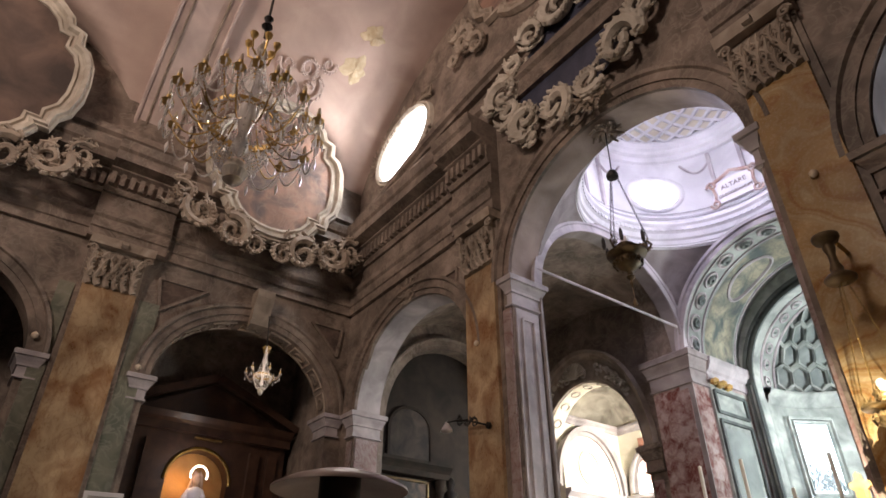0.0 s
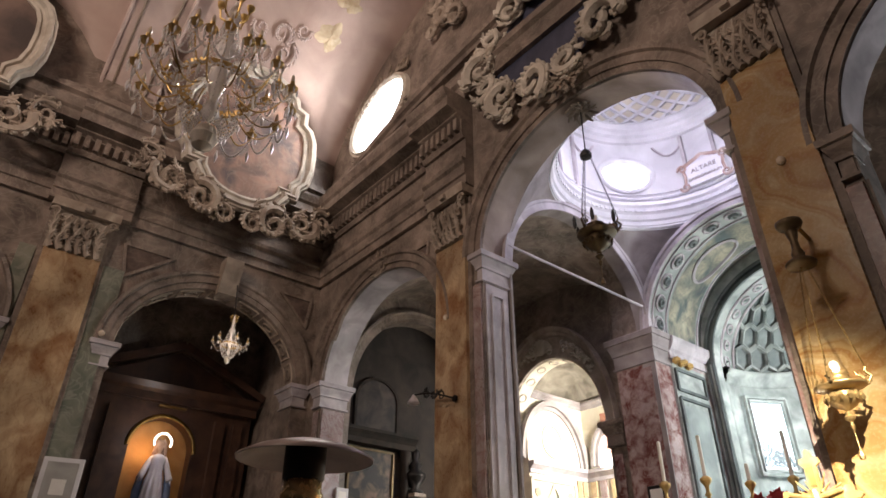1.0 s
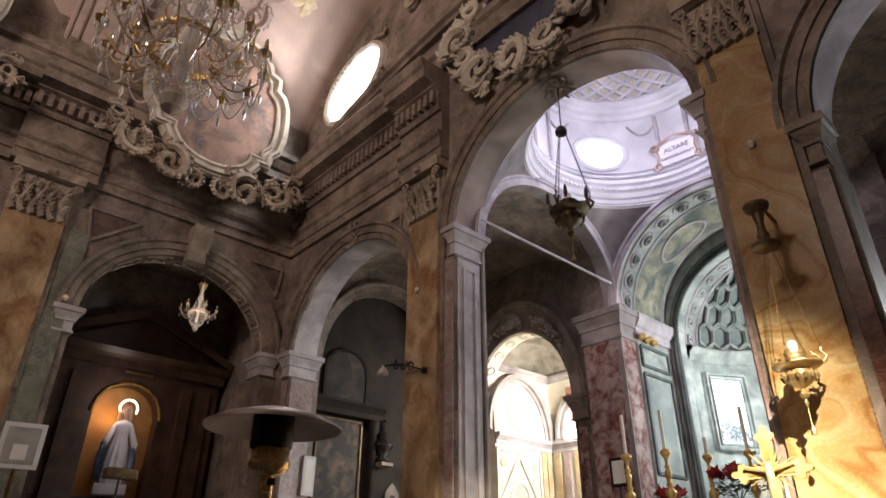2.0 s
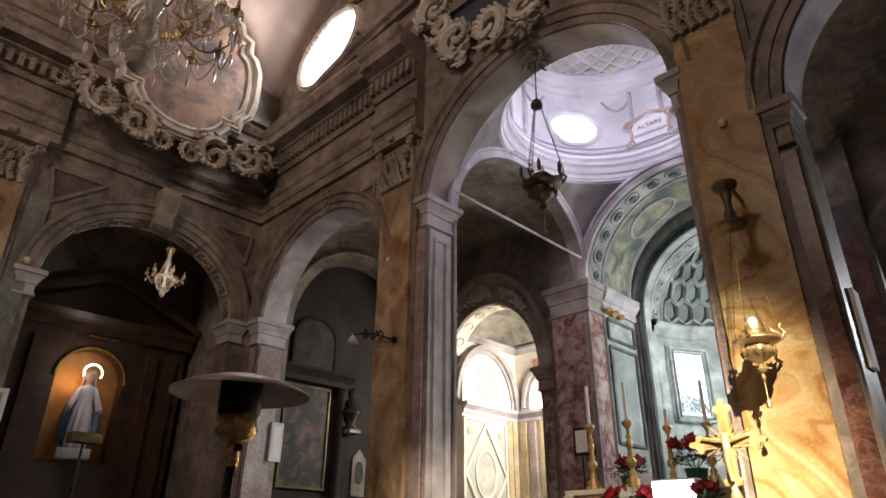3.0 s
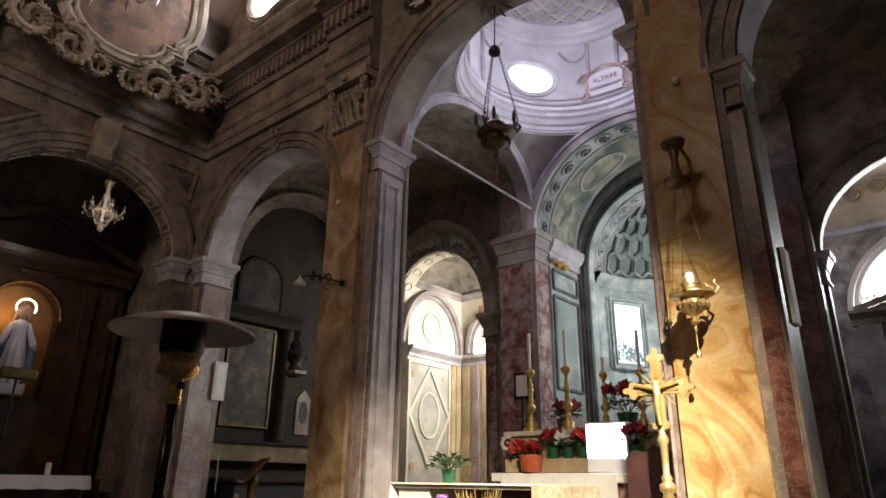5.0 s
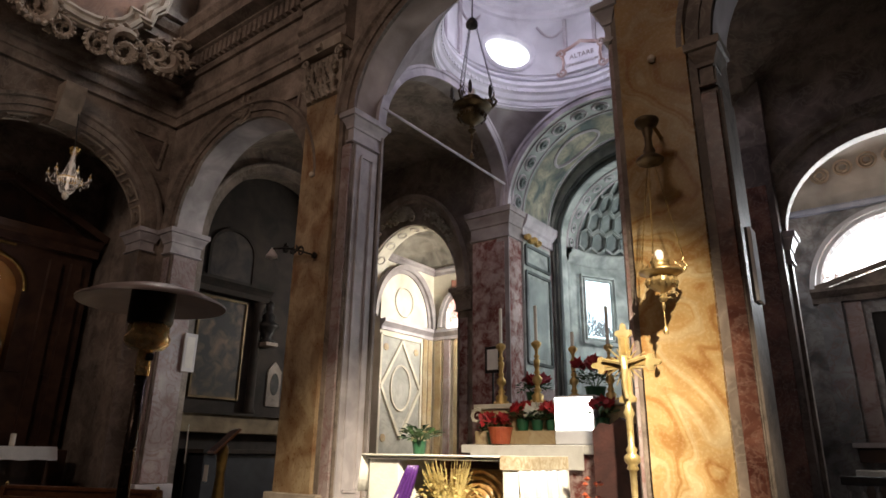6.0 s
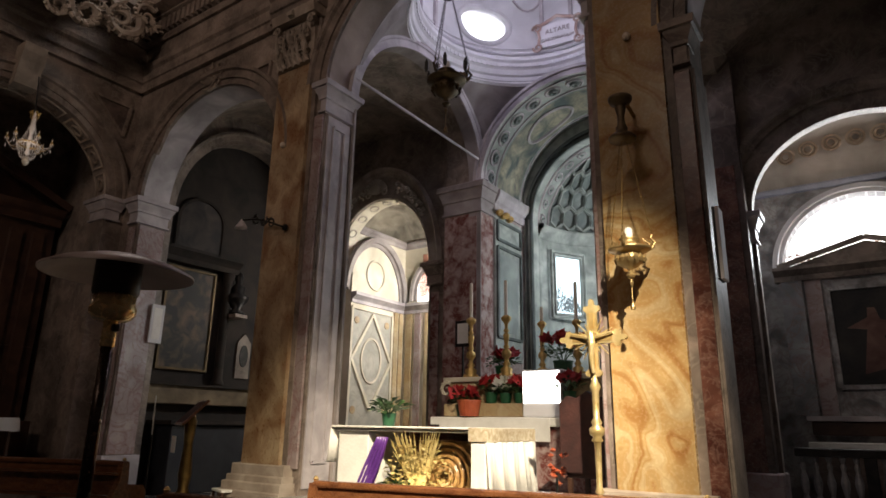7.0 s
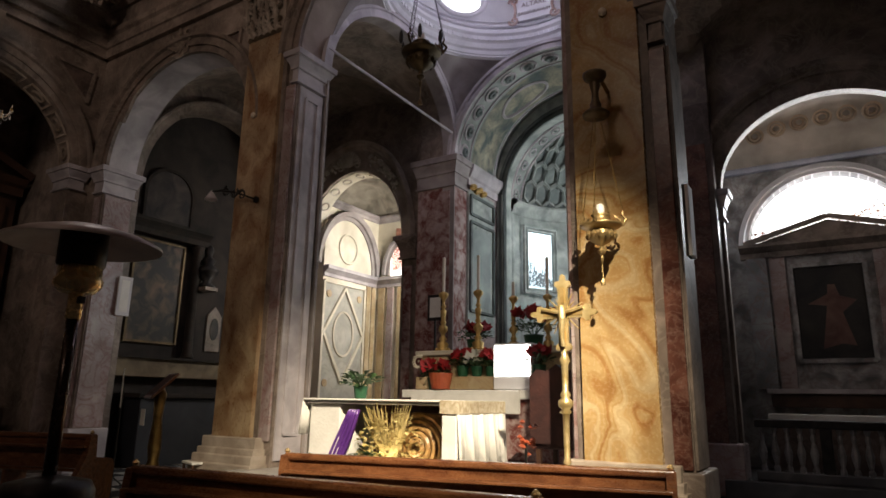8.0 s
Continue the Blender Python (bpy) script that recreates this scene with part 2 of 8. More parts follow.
def add_lathe(bm, profile, n=16, at=(0, 0, 0), axis='z', cap=True):
    """profile: (radius, height) pairs."""
    rings = []
    for r, h in profile:
        ring = []
        for i in range(n):
            a = 2 * math.pi * i / n
            p = (r * math.cos(a), r * math.sin(a), h)
            if axis == 'x':
                p = (p[2], p[0], p[1])
            elif axis == 'y':
                p = (p[0], p[2], p[1])
            ring.append(bm.verts.new(Vector(at) + Vector(p)))
        rings.append(ring)
    for a, b in zip(rings, rings[1:]):
        for i in range(n):
            bm.faces.new((a[i], a[(i + 1) % n], b[(i + 1) % n], b[i]))
    if cap:
        for ring in (rings[0], rings[-1]):
            if len({v.co.to_tuple(5) for v in ring}) == n:
                bm.faces.new(ring)
    return bm


def lathe(profile, n=16, at=(0, 0, 0), axis='z', cap=True):
    return add_lathe(bmesh.new(), profile, n, at, axis, cap)


def add_tube(bm, pts, r, n=6, taper=None, flat=1.0):
    """A round rod along points; taper: radius factor at the far end."""
    pts = [Vector(p) for p in pts]
    rings = []
    side = None
    for i, p in enumerate(pts):
        d = (pts[min(i + 1, len(pts) - 1)] - pts[max(i - 1, 0)])
        if d.length < 1e-9:
            d = Vector((0, 0, 1))
        d.normalize()
        if side is None:
            side = d.orthogonal().normalized()
        else:
            side = side - d * side.dot(d)
            side = side.normalized() if side.length > 1e-6 else d.orthogonal().normalized()
        up = d.cross(side)
        k = r * (1 if taper is None else 1 + (taper - 1) * i / (len(pts) - 1))
        rings.append([bm.verts.new(p + k * (math.cos(2 * math.pi * j / n) * side + flat * math.sin(2 * math.pi * j / n) * up)) for j in range(n)])
    for a, b in zip(rings, rings[1:]):
        for j in range(n):
            bm.faces.new((a[j], a[(j + 1) % n], b[(j + 1) % n], b[j]))
    bm.faces.new(rings[0])
    bm.faces.new(rings[-1])
    return bm


def tube(pts, r, n=6, taper=None):
    return add_tube(bmesh.new(), pts, r, n, taper)


def add_extrude(bm, poly, to3d, t0, t1):
    """A closed outline (a, b) pulled from t0 to t1; to3d(t, a, b) places it."""
    A = [bm.verts.new(to3d(t0, a, b)) for a, b in poly]
    B = [bm.verts.new(to3d(t1, a, b)) for a, b in poly]
    n = len(poly)
    for i in range(n):
        bm.faces.new((A[i], A[(i + 1) % n], B[(i + 1) % n], B[i]))
    bm.faces.new(A)
    bm.faces.new(B)
    return bm


# walls are drawn in (u, out, z): u along the wall, out towards the room
def on_b(u, out, z):
    return Vector((u, FACE - out, z))


def on_side(u, out, z):
    return Vector((SIDE + out, u, z))


def plane_y(y, sign=-1):
    return lambda u, out, z: Vector((u, y + sign * out, z))


def plane_x(x, sign=1):
    return lambda u, out, z: Vector((x + sign * out, u, z))


def arch_z(u, c, half, spring, rise):
    k = max(0.0, 1 - ((u - c) / half) ** 2)
    return spring + rise * math.sqrt(k)


def wall_with_arches(name, to3d, u0, u1, z0, z1, depth, openings, material, label="", n=28, sill=None):
    """A thick wall with arched openings (centre, half width, spring, rise); the front face is at out = 0."""
    bm = bmesh.new()
    cols = []
    u = u0
    for c, half, spring, rise in sorted(openings):
        if c - half > u + 1e-4:
            cols.append((u, c - half, z0, z0))
        for i in range(n):
            a0, a1 = math.pi * i / n, math.pi * (i + 1) / n
            ua, ub = c - half * math.cos(a0), c - half * math.cos(a1)
            cols.append((ua, ub, spring + rise * math.sin(a0), spring + rise * math.sin(a1)))
        u = c + half
    if u < u1 - 1e-4:
        cols.append((u, u1, z0, z0))
    quad = lambda *p: bm.faces.new([bm.verts.new(to3d(*q)) for q in p])
    for ua, ub, za, zb in cols:
        quad((ua, 0, za), (ub, 0, zb), (ub, 0, z1), (ua, 0, z1))
        quad((ua, -depth, za), (ub, -depth, zb), (ub, -depth, z1), (ua, -depth, z1))
        quad((ua, 0, za), (ub, 0, zb), (ub, -depth, zb), (ua, -depth, za))
        quad((ua, 0, z1), (ub, 0, z1), (ub, -depth, z1), (ua, -depth, z1))
    for c, half, spring, rise in openings:
        for e in (c - half, c + half):
            quad((e, 0, z0), (e, 0, spring), (e, -depth, spring), (e, -depth, z0))
    for e in (u0, u1):
        quad((e, 0, z0), (e, 0, z1), (e, -depth, z1), (e, -depth, z0))
    bmesh.ops.remove_doubles(bm, verts=bm.verts, dist=1e-4)
    return tagged(part(name, bm, material), label, "wall", kind="structure")


def archivolt(to3d, c, half, spring, rise, profile, material, name="archivolt", parent=None, n=40, a0=0.0, a1=1.0, flank=1.0):
    """A moulding round an arch; profile: (growth outside the opening, projection) closed outline."""
    bm = bmesh.new()
    rings = []
    for i in range(n + 1):
        a = math.pi * (a0 + (a1 - a0) * i / n)
        rings.append([bm.verts.new(to3d(c - (half + g * flank) * math.cos(a), out, spring + (rise + g) * math.sin(a))) for g, out in profile])
    k = len(profile)
    for A, B in zip(rings, rings[1:]):
        for j in range(k):
            bm.faces.new((A[j], A[(j + 1) % k], B[(j + 1) % k], B[j]))
    bm.faces.new(rings[0])
    bm.faces.new(rings[-1])
    return part(name, bm, material, parent)


def moulding(to3d, u0, u1, profile, material, name="moulding", parent=None):
    return part(name, add_extrude(bmesh.new(), profile, lambda t, a, b: to3d(t, a, b), u0, u1), material, parent)


ARCH_PROFILE = [(0.0, -0.02), (0.0, 0.05), (0.14, 0.05), (0.14, 0.09), (0.30, 0.09), (0.33, 0.15), (0.40, 0.16), (0.42, -0.02)]


def add_scroll(bm, to3d, u, z, size, start, turn=1, out=0.12, thick=0.2):
    """An acanthus scroll: a tapered spiral with leaf lobes on its outer side."""
    n = 22
    pts = []
    for k in range(n):
        s = k / (n - 1)
        r = size * (1 - 0.86 * s)
        a = start + turn * s * 2.6 * math.pi
        pts.append((u + r * math.cos(a), z + r * math.sin(a), a, r))
    add_tube(bm, [to3d(p[0], out + 0.1 * size * math.sin(k * 0.5), p[1]) for k, p in enumerate(pts)], size * thick, 6, 0.45)
    for k in range(0, n - 7):
        pu, pz, a, r = pts[k]
        ln = size * (0.36 + 0.1 * (k % 2)) * (1 - k / n)
        b = a + turn * 0.7
        add_tube(bm, [to3d(pu, out, pz), to3d(pu + 0.6 * ln * math.cos(a), out + 0.12 * size, pz + 0.6 * ln * math.sin(a)),
                      to3d(pu + ln * math.cos(b), out + 0.22 * size, pz + ln * math.sin(b))], size * 0.17, 6, 0.55)


def add_leaf(bm, to3d, u, z, size, a, out=0.1):
    """A curled leaf with side lobes."""
    ca, sa = math.cos(a), math.sin(a)
    pts = []
    for k in range(6):
        s = k / 5
        bend = 0.22 * math.sin(s * math.pi) * size
        pts.append((u + ca * s * size - sa * bend, out + 0.35 * size * s * s, z + sa * s * size + ca * bend))
    add_tube(bm, [to3d(*p) for p in pts], size * 0.2, 6, 0.3)
    for k in (1, 2, 3):
        for sg in (-1, 1):
            p = pts[k]
            b = a + sg * 0.9
            add_tube(bm, [to3d(*p), to3d(p[0] + 0.28 * size * math.cos(b), p[1] + 0.12 * size, p[2] + 0.28 * size * math.sin(b))], size * 0.1, 5, 0.4)


# ---- the building ----
BIG = (AXIS, 2.52, 7.76, 2.2)
SMALL_L = (-11.38, 2.32, 6.60, 2.1)
SMALL_R = (0.83, 2.28, 6.60, 2.12)
SIDE_1 = (4.83, 2.17, 6.62, 1.9)
SIDE_2 = (-1.9, 2.17, 6.62, 1.9)

# floor: a chequered sheet of square slabs
floor = tagged(part("floor", box(-20, 9, -12, 20, -0.3, -0.012), FLOOR_DARK), "chequered grey and white marble church floor", "floor", kind="structure")

wall_b = wall_with_arches("wall_chancel", on_b, SIDE - 0.02, 4.4, 0, 20, BACK - FACE, [SMALL_L, BIG, SMALL_R], STONE,
                          "brown painted stone chancel wall with three arches")
wall_a = wall_with_arches("wall_side", on_side, -12, FACE + 0.6, 0, 20, 0.6, [SIDE_1, SIDE_2], STONE,
                          "brown painted stone nave wall with arched chapels")
wall_right = tagged(part("wall_right", box(4.4, 4.9, -12, 8, 0, 20), STONE), "plain brown stone wall of the nave", "wall", kind="structure")
wall_back = tagged(part("wall_back", box(SIDE, 4.9, -12.4, -12, 0, 20), STONE), "plain brown stone wall behind the nave", "wall", kind="structure")

for arch in (BIG, SMALL_L, SMALL_R):
    archivolt(on_b, *arch, ARCH_PROFILE, STONE, parent=wall_b)
for arch in (SIDE_1, SIDE_2):
    archivolt(on_side, *arch, ARCH_PROFILE, STONE, parent=wall_a)


def impost(x0, x1, y0, y1, z, parent, material, height=0.62):
    """A moulded band round the top of a jamb: astragal, plain frieze, cyma and slab."""
    bm = bmesh.new()
    k = height / 0.62
    prof = ((0.0, 0.0), (0.05, 0.01), (0.05, 0.05), (0.02, 0.06), (0.02, 0.27), (0.05, 0.28), (0.055, 0.33), (0.075, 0.38), (0.105, 0.44), (0.115, 0.47),
            (0.115, 0.49), (0.155, 0.50), (0.16, 0.60), (0.14, 0.62))
    rings = []
    for g, h_ in prof:
        zz = z - height + h_ * k
        rings.append([bm.verts.new((x, y, zz)) for x, y in ((x0 - g, y0 - g), (x1 + g, y0 - g), (x1 + g, y1 + g), (x0 - g, y1 + g))])
    for A, B in zip(rings, rings[1:]):
        for i in range(4):
            bm.faces.new((A[i], A[(i + 1) % 4], B[(i + 1) % 4], B[i]))
    bm.faces.new(rings[0])
    bm.faces.new(rings[-1])
    return part("impost", bm, material, parent)


c, h, s, r = BIG
impost(c - h - 0.1, c - h, FACE + 0.0, BACK, s, wall_b, STONE_PALE)
impost(c + h, c + h + 0.06, FACE - 0.03, BACK, s, wall_b, STONE_PALE)
c, h, s, r = SMALL_L
impost(c - h - 0.3, c - h, FACE - 0.03, BACK, s, wall_b, STONE_PALE)
c, h, s, r = SMALL_R
impost(c - h - 0.16, c - h - 0.04, FACE - 0.03, FACE + 0.2, s, wall_b, STONE)
impost(c + h, c + h + 0.3, FACE - 0.03, BACK, s, wall_b, STONE_PALE)
for c, h, s, r in (SIDE_1, SIDE_2):
    for a, b in ((c - h - 0.3, c - h), (c + h, c + h + 0.3)):
        impost(SIDE - 0.6, SIDE + 0.03, a, b, s, wall_a, STONE_PALE, 0.55)


# entablatures
def entablature(to3d, u0, u1, parent, extra=0.0):
    e = extra
    moulding(to3d, u0, u1, [(-0.05, 9.45), (0.10 + e, 9.45), (0.10 + e, 9.68), (0.14 + e, 9.70), (0.14 + e, 9.94), (0.20 + e, 10.00), (0.22 + e, 10.10), (-0.05, 10.10)], STONE, "architrave", parent)
    moulding(to3d, u0, u1, [(-0.05, 10.10), (0.09 + e, 10.10), (0.09 + e, 10.65), (-0.05, 10.65)], STONE, "frieze", parent)
    moulding(to3d, u0, u1, [(-0.05, 10.65), (0.16 + e, 10.65), (0.20 + e, 10.75), (0.20 + e, 11.15), (0.34 + e, 11.22), (0.34 + e, 11.26), (0.62 + e, 11.32), (0.62 + e, 11.56), (0.68 + e, 11.62), (0.74 + e, 11.82), (-0.05, 11.82)], STONE, "cornice", parent)
    # dentils
    bm = bmesh.new()
    n = max(1, int((u1 - u0) / 0.19))
    for i in range(n):
        u = u0 + (i + 0.5) * (u1 - u0) / n
        add_extrude(bm, [(0.19 + e, 10.80), (0.32 + e, 10.80), (0.32 + e, 11.13), (0.19 + e, 11.13)], lambda t, a, b: to3d(t, a, b), u - 0.055, u + 0.055)
    part("dentil_course", bm, STONE, parent)


entablature(on_b, SIDE, -9.4, wall_b)
entablature(on_b, -9.4, -8.0, wall_b, 0.14)
entablature(on_b, -2.75, -1.5, wall_b, 0.14)
entablature(on_b, -1.5, 4.4, wall_b)
entablature(on_side, -12, 0.6, wall_a)
entablature(on_side, 0.6, 2.3, wall_a, 0.16)
entablature(on_side, 2.3, FACE, wall_a)
# attic band above the cornices
moulding(on_b, SIDE, 4.4, [(-0.05, 11.82), (0.25, 11.82), (0.25, 12.25), (0.34, 12.32), (0.34, 12.50), (-0.05, 12.50)], STONE, "attic_band", wall_b)
moulding(on_side, -12, FACE, [(-0.05, 11.82), (0.25, 11.82), (0.25, 12.25), (0.34, 12.32), (0.34, 12.50), (-0.05, 12.50)], STONE, "attic_band", wall_a)


def pilaster(to3d, u0, u1, out, parent, base_top=0.95, top=8.22, marble=None):
    w = u1 - u0
    moulding(to3d, u0 - 0.1, u1 + 0.1, [(-0.05, 0), (out - 0.08, 0), (out - 0.08, 9.45), (-0.05, 9.45)], STONE, "pilaster_backing", parent)
    moulding(to3d, u0, u1, [(out - 0.1, base_top), (out, base_top), (out, top), (out - 0.1, top)], marble or OCHRE_STREAK, "marble_panel", parent)
    bm = bmesh.new()
    for a, b, g in ((0, 0.55, 0.2), (0.55, 0.68, 0.16), (0.68, 0.78, 0.10), (0.78, 0.95, 0.04)):
        add_extrude(bm, [(-0.04, a), (out + g, a), (out + g, b - 0.02), (out + g - 0.02, b), (-0.04, b)], lambda t, p, q: to3d(t, p, q), u0 - 0.16 - g * 0.6, u1 + 0.16 + g * 0.6)
    part("pilaster_base", bm, STUCCO_MID, parent)
    # capital: bell, abacus, two rows of leaves and corner scrolls
    bm = bmesh.new()
    add_extrude(bm, [(-0.02, top), (out - 0.03, top), (out + 0.0, 9.25), (-0.02, 9.25)], lambda t, p, q: to3d(t, p, q), u0 - 0.02, u1 + 0.02)
    add_extrude(bm, [(-0.02, 9.25), (out + 0.16, 9.25), (out + 0.2, 9.45), (-0.02, 9.45)], lambda t, p, q: to3d(t, p, q), u0 - 0.14, u1 + 0.14)
    for row, (z0, size, cnt) in enumerate(((top + 0.02, 0.36, 6), (top + 0.26, 0.38, 5), (top + 0.52, 0.3, 6))):
        for i in range(cnt):
            u = u0 + (i + 0.5) * w / cnt
            add_leaf(bm, to3d, u, z0, size, math.pi / 2 + 0.12 * math.sin(i * 2.1 + row), out + 0.02 + 0.02 * row)
    for i in range(4):
        u = u0 + (i + 0.5) * w / 4
        add_scroll(bm, to3d, u, top + 0.72, 0.09, 0.5 + i, 1 if i % 2 else -1, out + 0.1)
    for e, sgn in ((u0, -1), (u1, 1)):
        pts = [to3d(e + sgn * (0.02 + 0.11 * (1 - k / 14) * math.cos(k * 0.75) * 0.9), out + 0.12, 9.12 + 0.11 * (1 - k / 14) * math.sin(k * 0.75)) for k in range(13)]
        add_tube(bm, pts, 0.035, 5, 0.5)
    add_tube(bm, [to3d((u0 + u1) / 2 + dx, out + 0.2, 9.34) for dx in (-0.07, 0.07)], 0.07, 6)
    part("capital", bm, STUCCO_MID, parent)


pilaster(on_b, -9.07, -8.17, 0.15, wall_b)
pilaster(on_b, -2.62, -1.75, 0.15, wall_b, marble=YELLOW)
pilaster(on_side, 0.84, 1.95, 0.2, wall_a, top=8.3)
pilaster(on_side, -5.9, -4.8, 0.2, wall_a, top=8.3)


# ceiling: barrel over the nave, with cross vaults over the side bays
def vault_z(x, y):
    u = (x - AXIS) / 9.45
    main = 12.2 + 5.6 * math.sqrt(max(0, 1 - u * u))
    best = main
    for c in (4.65, -1.75, -8.2):
        k = 1 - ((y - c) / 2.55) ** 2
        if k > 0:
            best = max(best, 12.25 + 2.9 * math.sqrt(k)) if x < AXIS - 3 or x > AXIS + 3 else best
    return best


bm = bmesh.new()
xs = [SIDE + (4.4 - SIDE) * i / 120 for i in range(121)]
ys = [-12 + (FACE + 12) * j / 120 for j in range(121)]
grid = [[bm.verts.new((x, y, vault_z(x, y))) for y in ys] for x in xs]
for i in range(120):
    for j in range(120):
        bm.faces.new((grid[i][j], grid[i][j + 1], grid[i + 1][j + 1], grid[i + 1][j]))
ceiling = tagged(smooth(part("ceiling", bm, PINK)), "pink plastered nave vault with painted bands", "ceiling", kind="structure")
# unseen roof and outer shells, added to stop sky light leaking in
roof_slab = tagged(part("roof_slab", box(SIDE - 4, 5, -12.4, 20, 20, 20.3), STONE), "unseen roof slab added to keep sky light out", "roof", kind="structure")
for nm, x0, x1, y0, y1 in (("sky_shield_left", -18.7, -18.4, -12.4, 20), ("sky_shield_far", -18.7, 5.4, 19.7, 20), ("sky_shield_right", 5.1, 5.4, -12.4, 20), ("sky_shield_back", -18.7, SIDE, -12.4, -12.1)):
    tagged(part(nm, box(x0, x1, y0, y1, -0.3, 20), STONE), "unseen outer wall added to keep sky light out", "wall", kind="structure")
for y0, y1 in ((0.75, 2.1), (-5.9, -4.5)):
    bm = bmesh.new()
    rings = []
    for i in range(61):
        a = math.pi * i / 60
        p = []
        for k, yy in ((0.0, y0), (0.16, y0), (0.16, y1), (0.0, y1)):
            p.append(bm.verts.new((AXIS - (9.42 - k) * math.cos(a), yy, 12.2 + (5.58 - k) * math.sin(a))))
        rings.append(p)
    for A, B in zip(rings, rings[1:]):
        for j in range(3):
            bm.faces.new((A[j], A[j + 1], B[j + 1], B[j]))
    band = tagged(part("vault_band", bm, PINK_BAND), "pale pink plaster band across the vault", "vault rib", kind="structure")
    for yy, g in ((y0 + 0.02, 0.05), (y1 - 0.02, 0.05), (y0 + 0.28, 0.03), (y1 - 0.28, 0.03)):
        a0, a1 = (0.0, math.pi) if g > 0.04 else (0.16, math.pi - 0.16)
        pts = [(AXIS - 9.25 * math.cos(a0 + (a1 - a0) * i / 50), yy, 12.2 + 5.41 * math.sin(a0 + (a1 - a0) * i / 50)) for i in range(51)]
        part("band_moulding", tube(pts, g, 5), PINK_BAND if g > 0.04 else STUCCO_DARK, band)


# ---- aisles, presbytery, apse and chapels ----
def shell_box(name, x0, x1, y0, y1, z0, z1, material, label):
    return tagged(part(name, box(x0, x1, y0, y1, z0, z1), material), label, "wall", kind="structure")


CHAP_L = (-11.3, 1.75, 5.75, 2.13)
CHAP_R = (0.2, 1.9, 5.75, 1.68)
PRES = 2.45
PLAT = 0.5
platform = tagged(part("floor_presbytery", box(-8.1, -2.6, 6.15, 18, -0.02, PLAT, 0.02), FLOOR_PALE), "raised pale marble presbytery floor with a step", "floor", kind="structure")

far_l = wall_with_arches("wall_far_left", plane_y(FAR), SIDE - 1.2, AXIS - PRES - 0.9, 0, 14, 0.5, [CHAP_L], STONE, "stone wall with an arched chapel at the aisle end")
far_r = wall_with_arches("wall_far_right", plane_y(FAR), AXIS + PRES + 0.9, 4.9, 0, 14, 0.2, [CHAP_R], STONE, "stone wall with an arched chapel at the aisle end")
WIDE_PROFILE = [(0.0, -0.02), (0.0, 0.04), (0.34, 0.04), (0.36, 0.1), (0.44, 0.1), (0.5, 0.18), (0.6, 0.2), (0.63, -0.02)]
for w, arch in ((far_l, CHAP_L), (far_r, CHAP_R)):
    if w is far_l:
        archivolt(plane_y(FAR), *arch, [(0.0, -0.02), (0.0, 0.06), (0.08, 0.08), (0.1, 0.05), (0.62, 0.05), (0.66, 0.12), (0.74, 0.13), (0.78, 0.2), (0.9, 0.22), (0.95, -0.02)], STUCCO_MID, parent=w, flank=0.42)
    else:
        archivolt(plane_y(FAR), *arch, WIDE_PROFILE, STONE, parent=w)
    c, h, s, r = arch
    for e in (c - h - 0.45, c + h):
        impost(e, e + 0.45, FAR - 0.06, FAR + (0.5 if w is far_l else 0.2), s, w, STONE if w is far_l else STONE_PALE, 0.62)
        part("jamb_panel", box(e + 0.1, e + 0.35, FAR - 0.05, FAR - 0.004, 1.0, s - 0.8, 0.01), RED, w)
        part("jamb_base", box(e - 0.08, e + 0.5, FAR - 0.14, FAR - 0.004, 0, 0.9, 0.02), STONE, w)

aisle_side = wall_with_arches("wall_aisle_left", plane_x(-13.95), BACK, FAR, 0, 14, 0.4, [(10.75, 2.32, 6.6, 2.55)], STONE, "dark stone outer wall of the aisle")
archivolt(plane_x(-13.95), 10.75, 2.32, 6.6, 2.55, [(0.0, -0.02), (0.0, 0.05), (0.1, 0.05), (0.1, 0.09), (0.22, 0.1), (0.26, 0.16), (0.32, 0.16), (0.34, -0.02)], STONE, parent=aisle_side)

# dark retable taken nearly black, the aisle's shade put into its colour
shell_box("wall_aisle_back", -14.75, -14.55, BACK - 0.2, FAR, 0, 14, mat("shade_darkened_retable", (0.016, 0.012, 0.011), (0.042, 0.030, 0.024), 2.0, 0.85, 0.1), "dark retable back of the aisle altar, coloured near black for shade")
shell_box("wall_aisle_right", 4.4, 4.9, 8, FAR, 0, 14, STONE, "dark stone outer wall of the aisle")


def groin(x0, x1, y0, y1, z, rise, material):
    """A cross vault over a rectangle."""
    bm = bmesh.new()
    n = 28
    g = []
    for i in range(n + 1):
        row = []
        for j in range(n + 1):
            u, v = 2 * i / n - 1, 2 * j / n - 1
            row.append(bm.verts.new((x0 + (x1 - x0) * i / n, y0 + (y1 - y0) * j / n, z + rise * max(math.sqrt(1 - u * u), math.sqrt(1 - v * v)))))
        g.append(row)
    for i in range(n):
        for j in range(n):
            bm.faces.new((g[i][j], g[i][j + 1], g[i + 1][j + 1], g[i + 1][j]))
    return tagged(part("ceiling_aisle", bm, material), "dark plastered cross vault of the aisle", "ceiling", kind="structure")


groin(-13.95, AXIS - PRES - 0.35, BACK, FAR, 7.7, 2.2, STONE)
groin(AXIS + PRES + 0.35, 4.4, BACK, FAR, 7.7, 2.2, STONE)

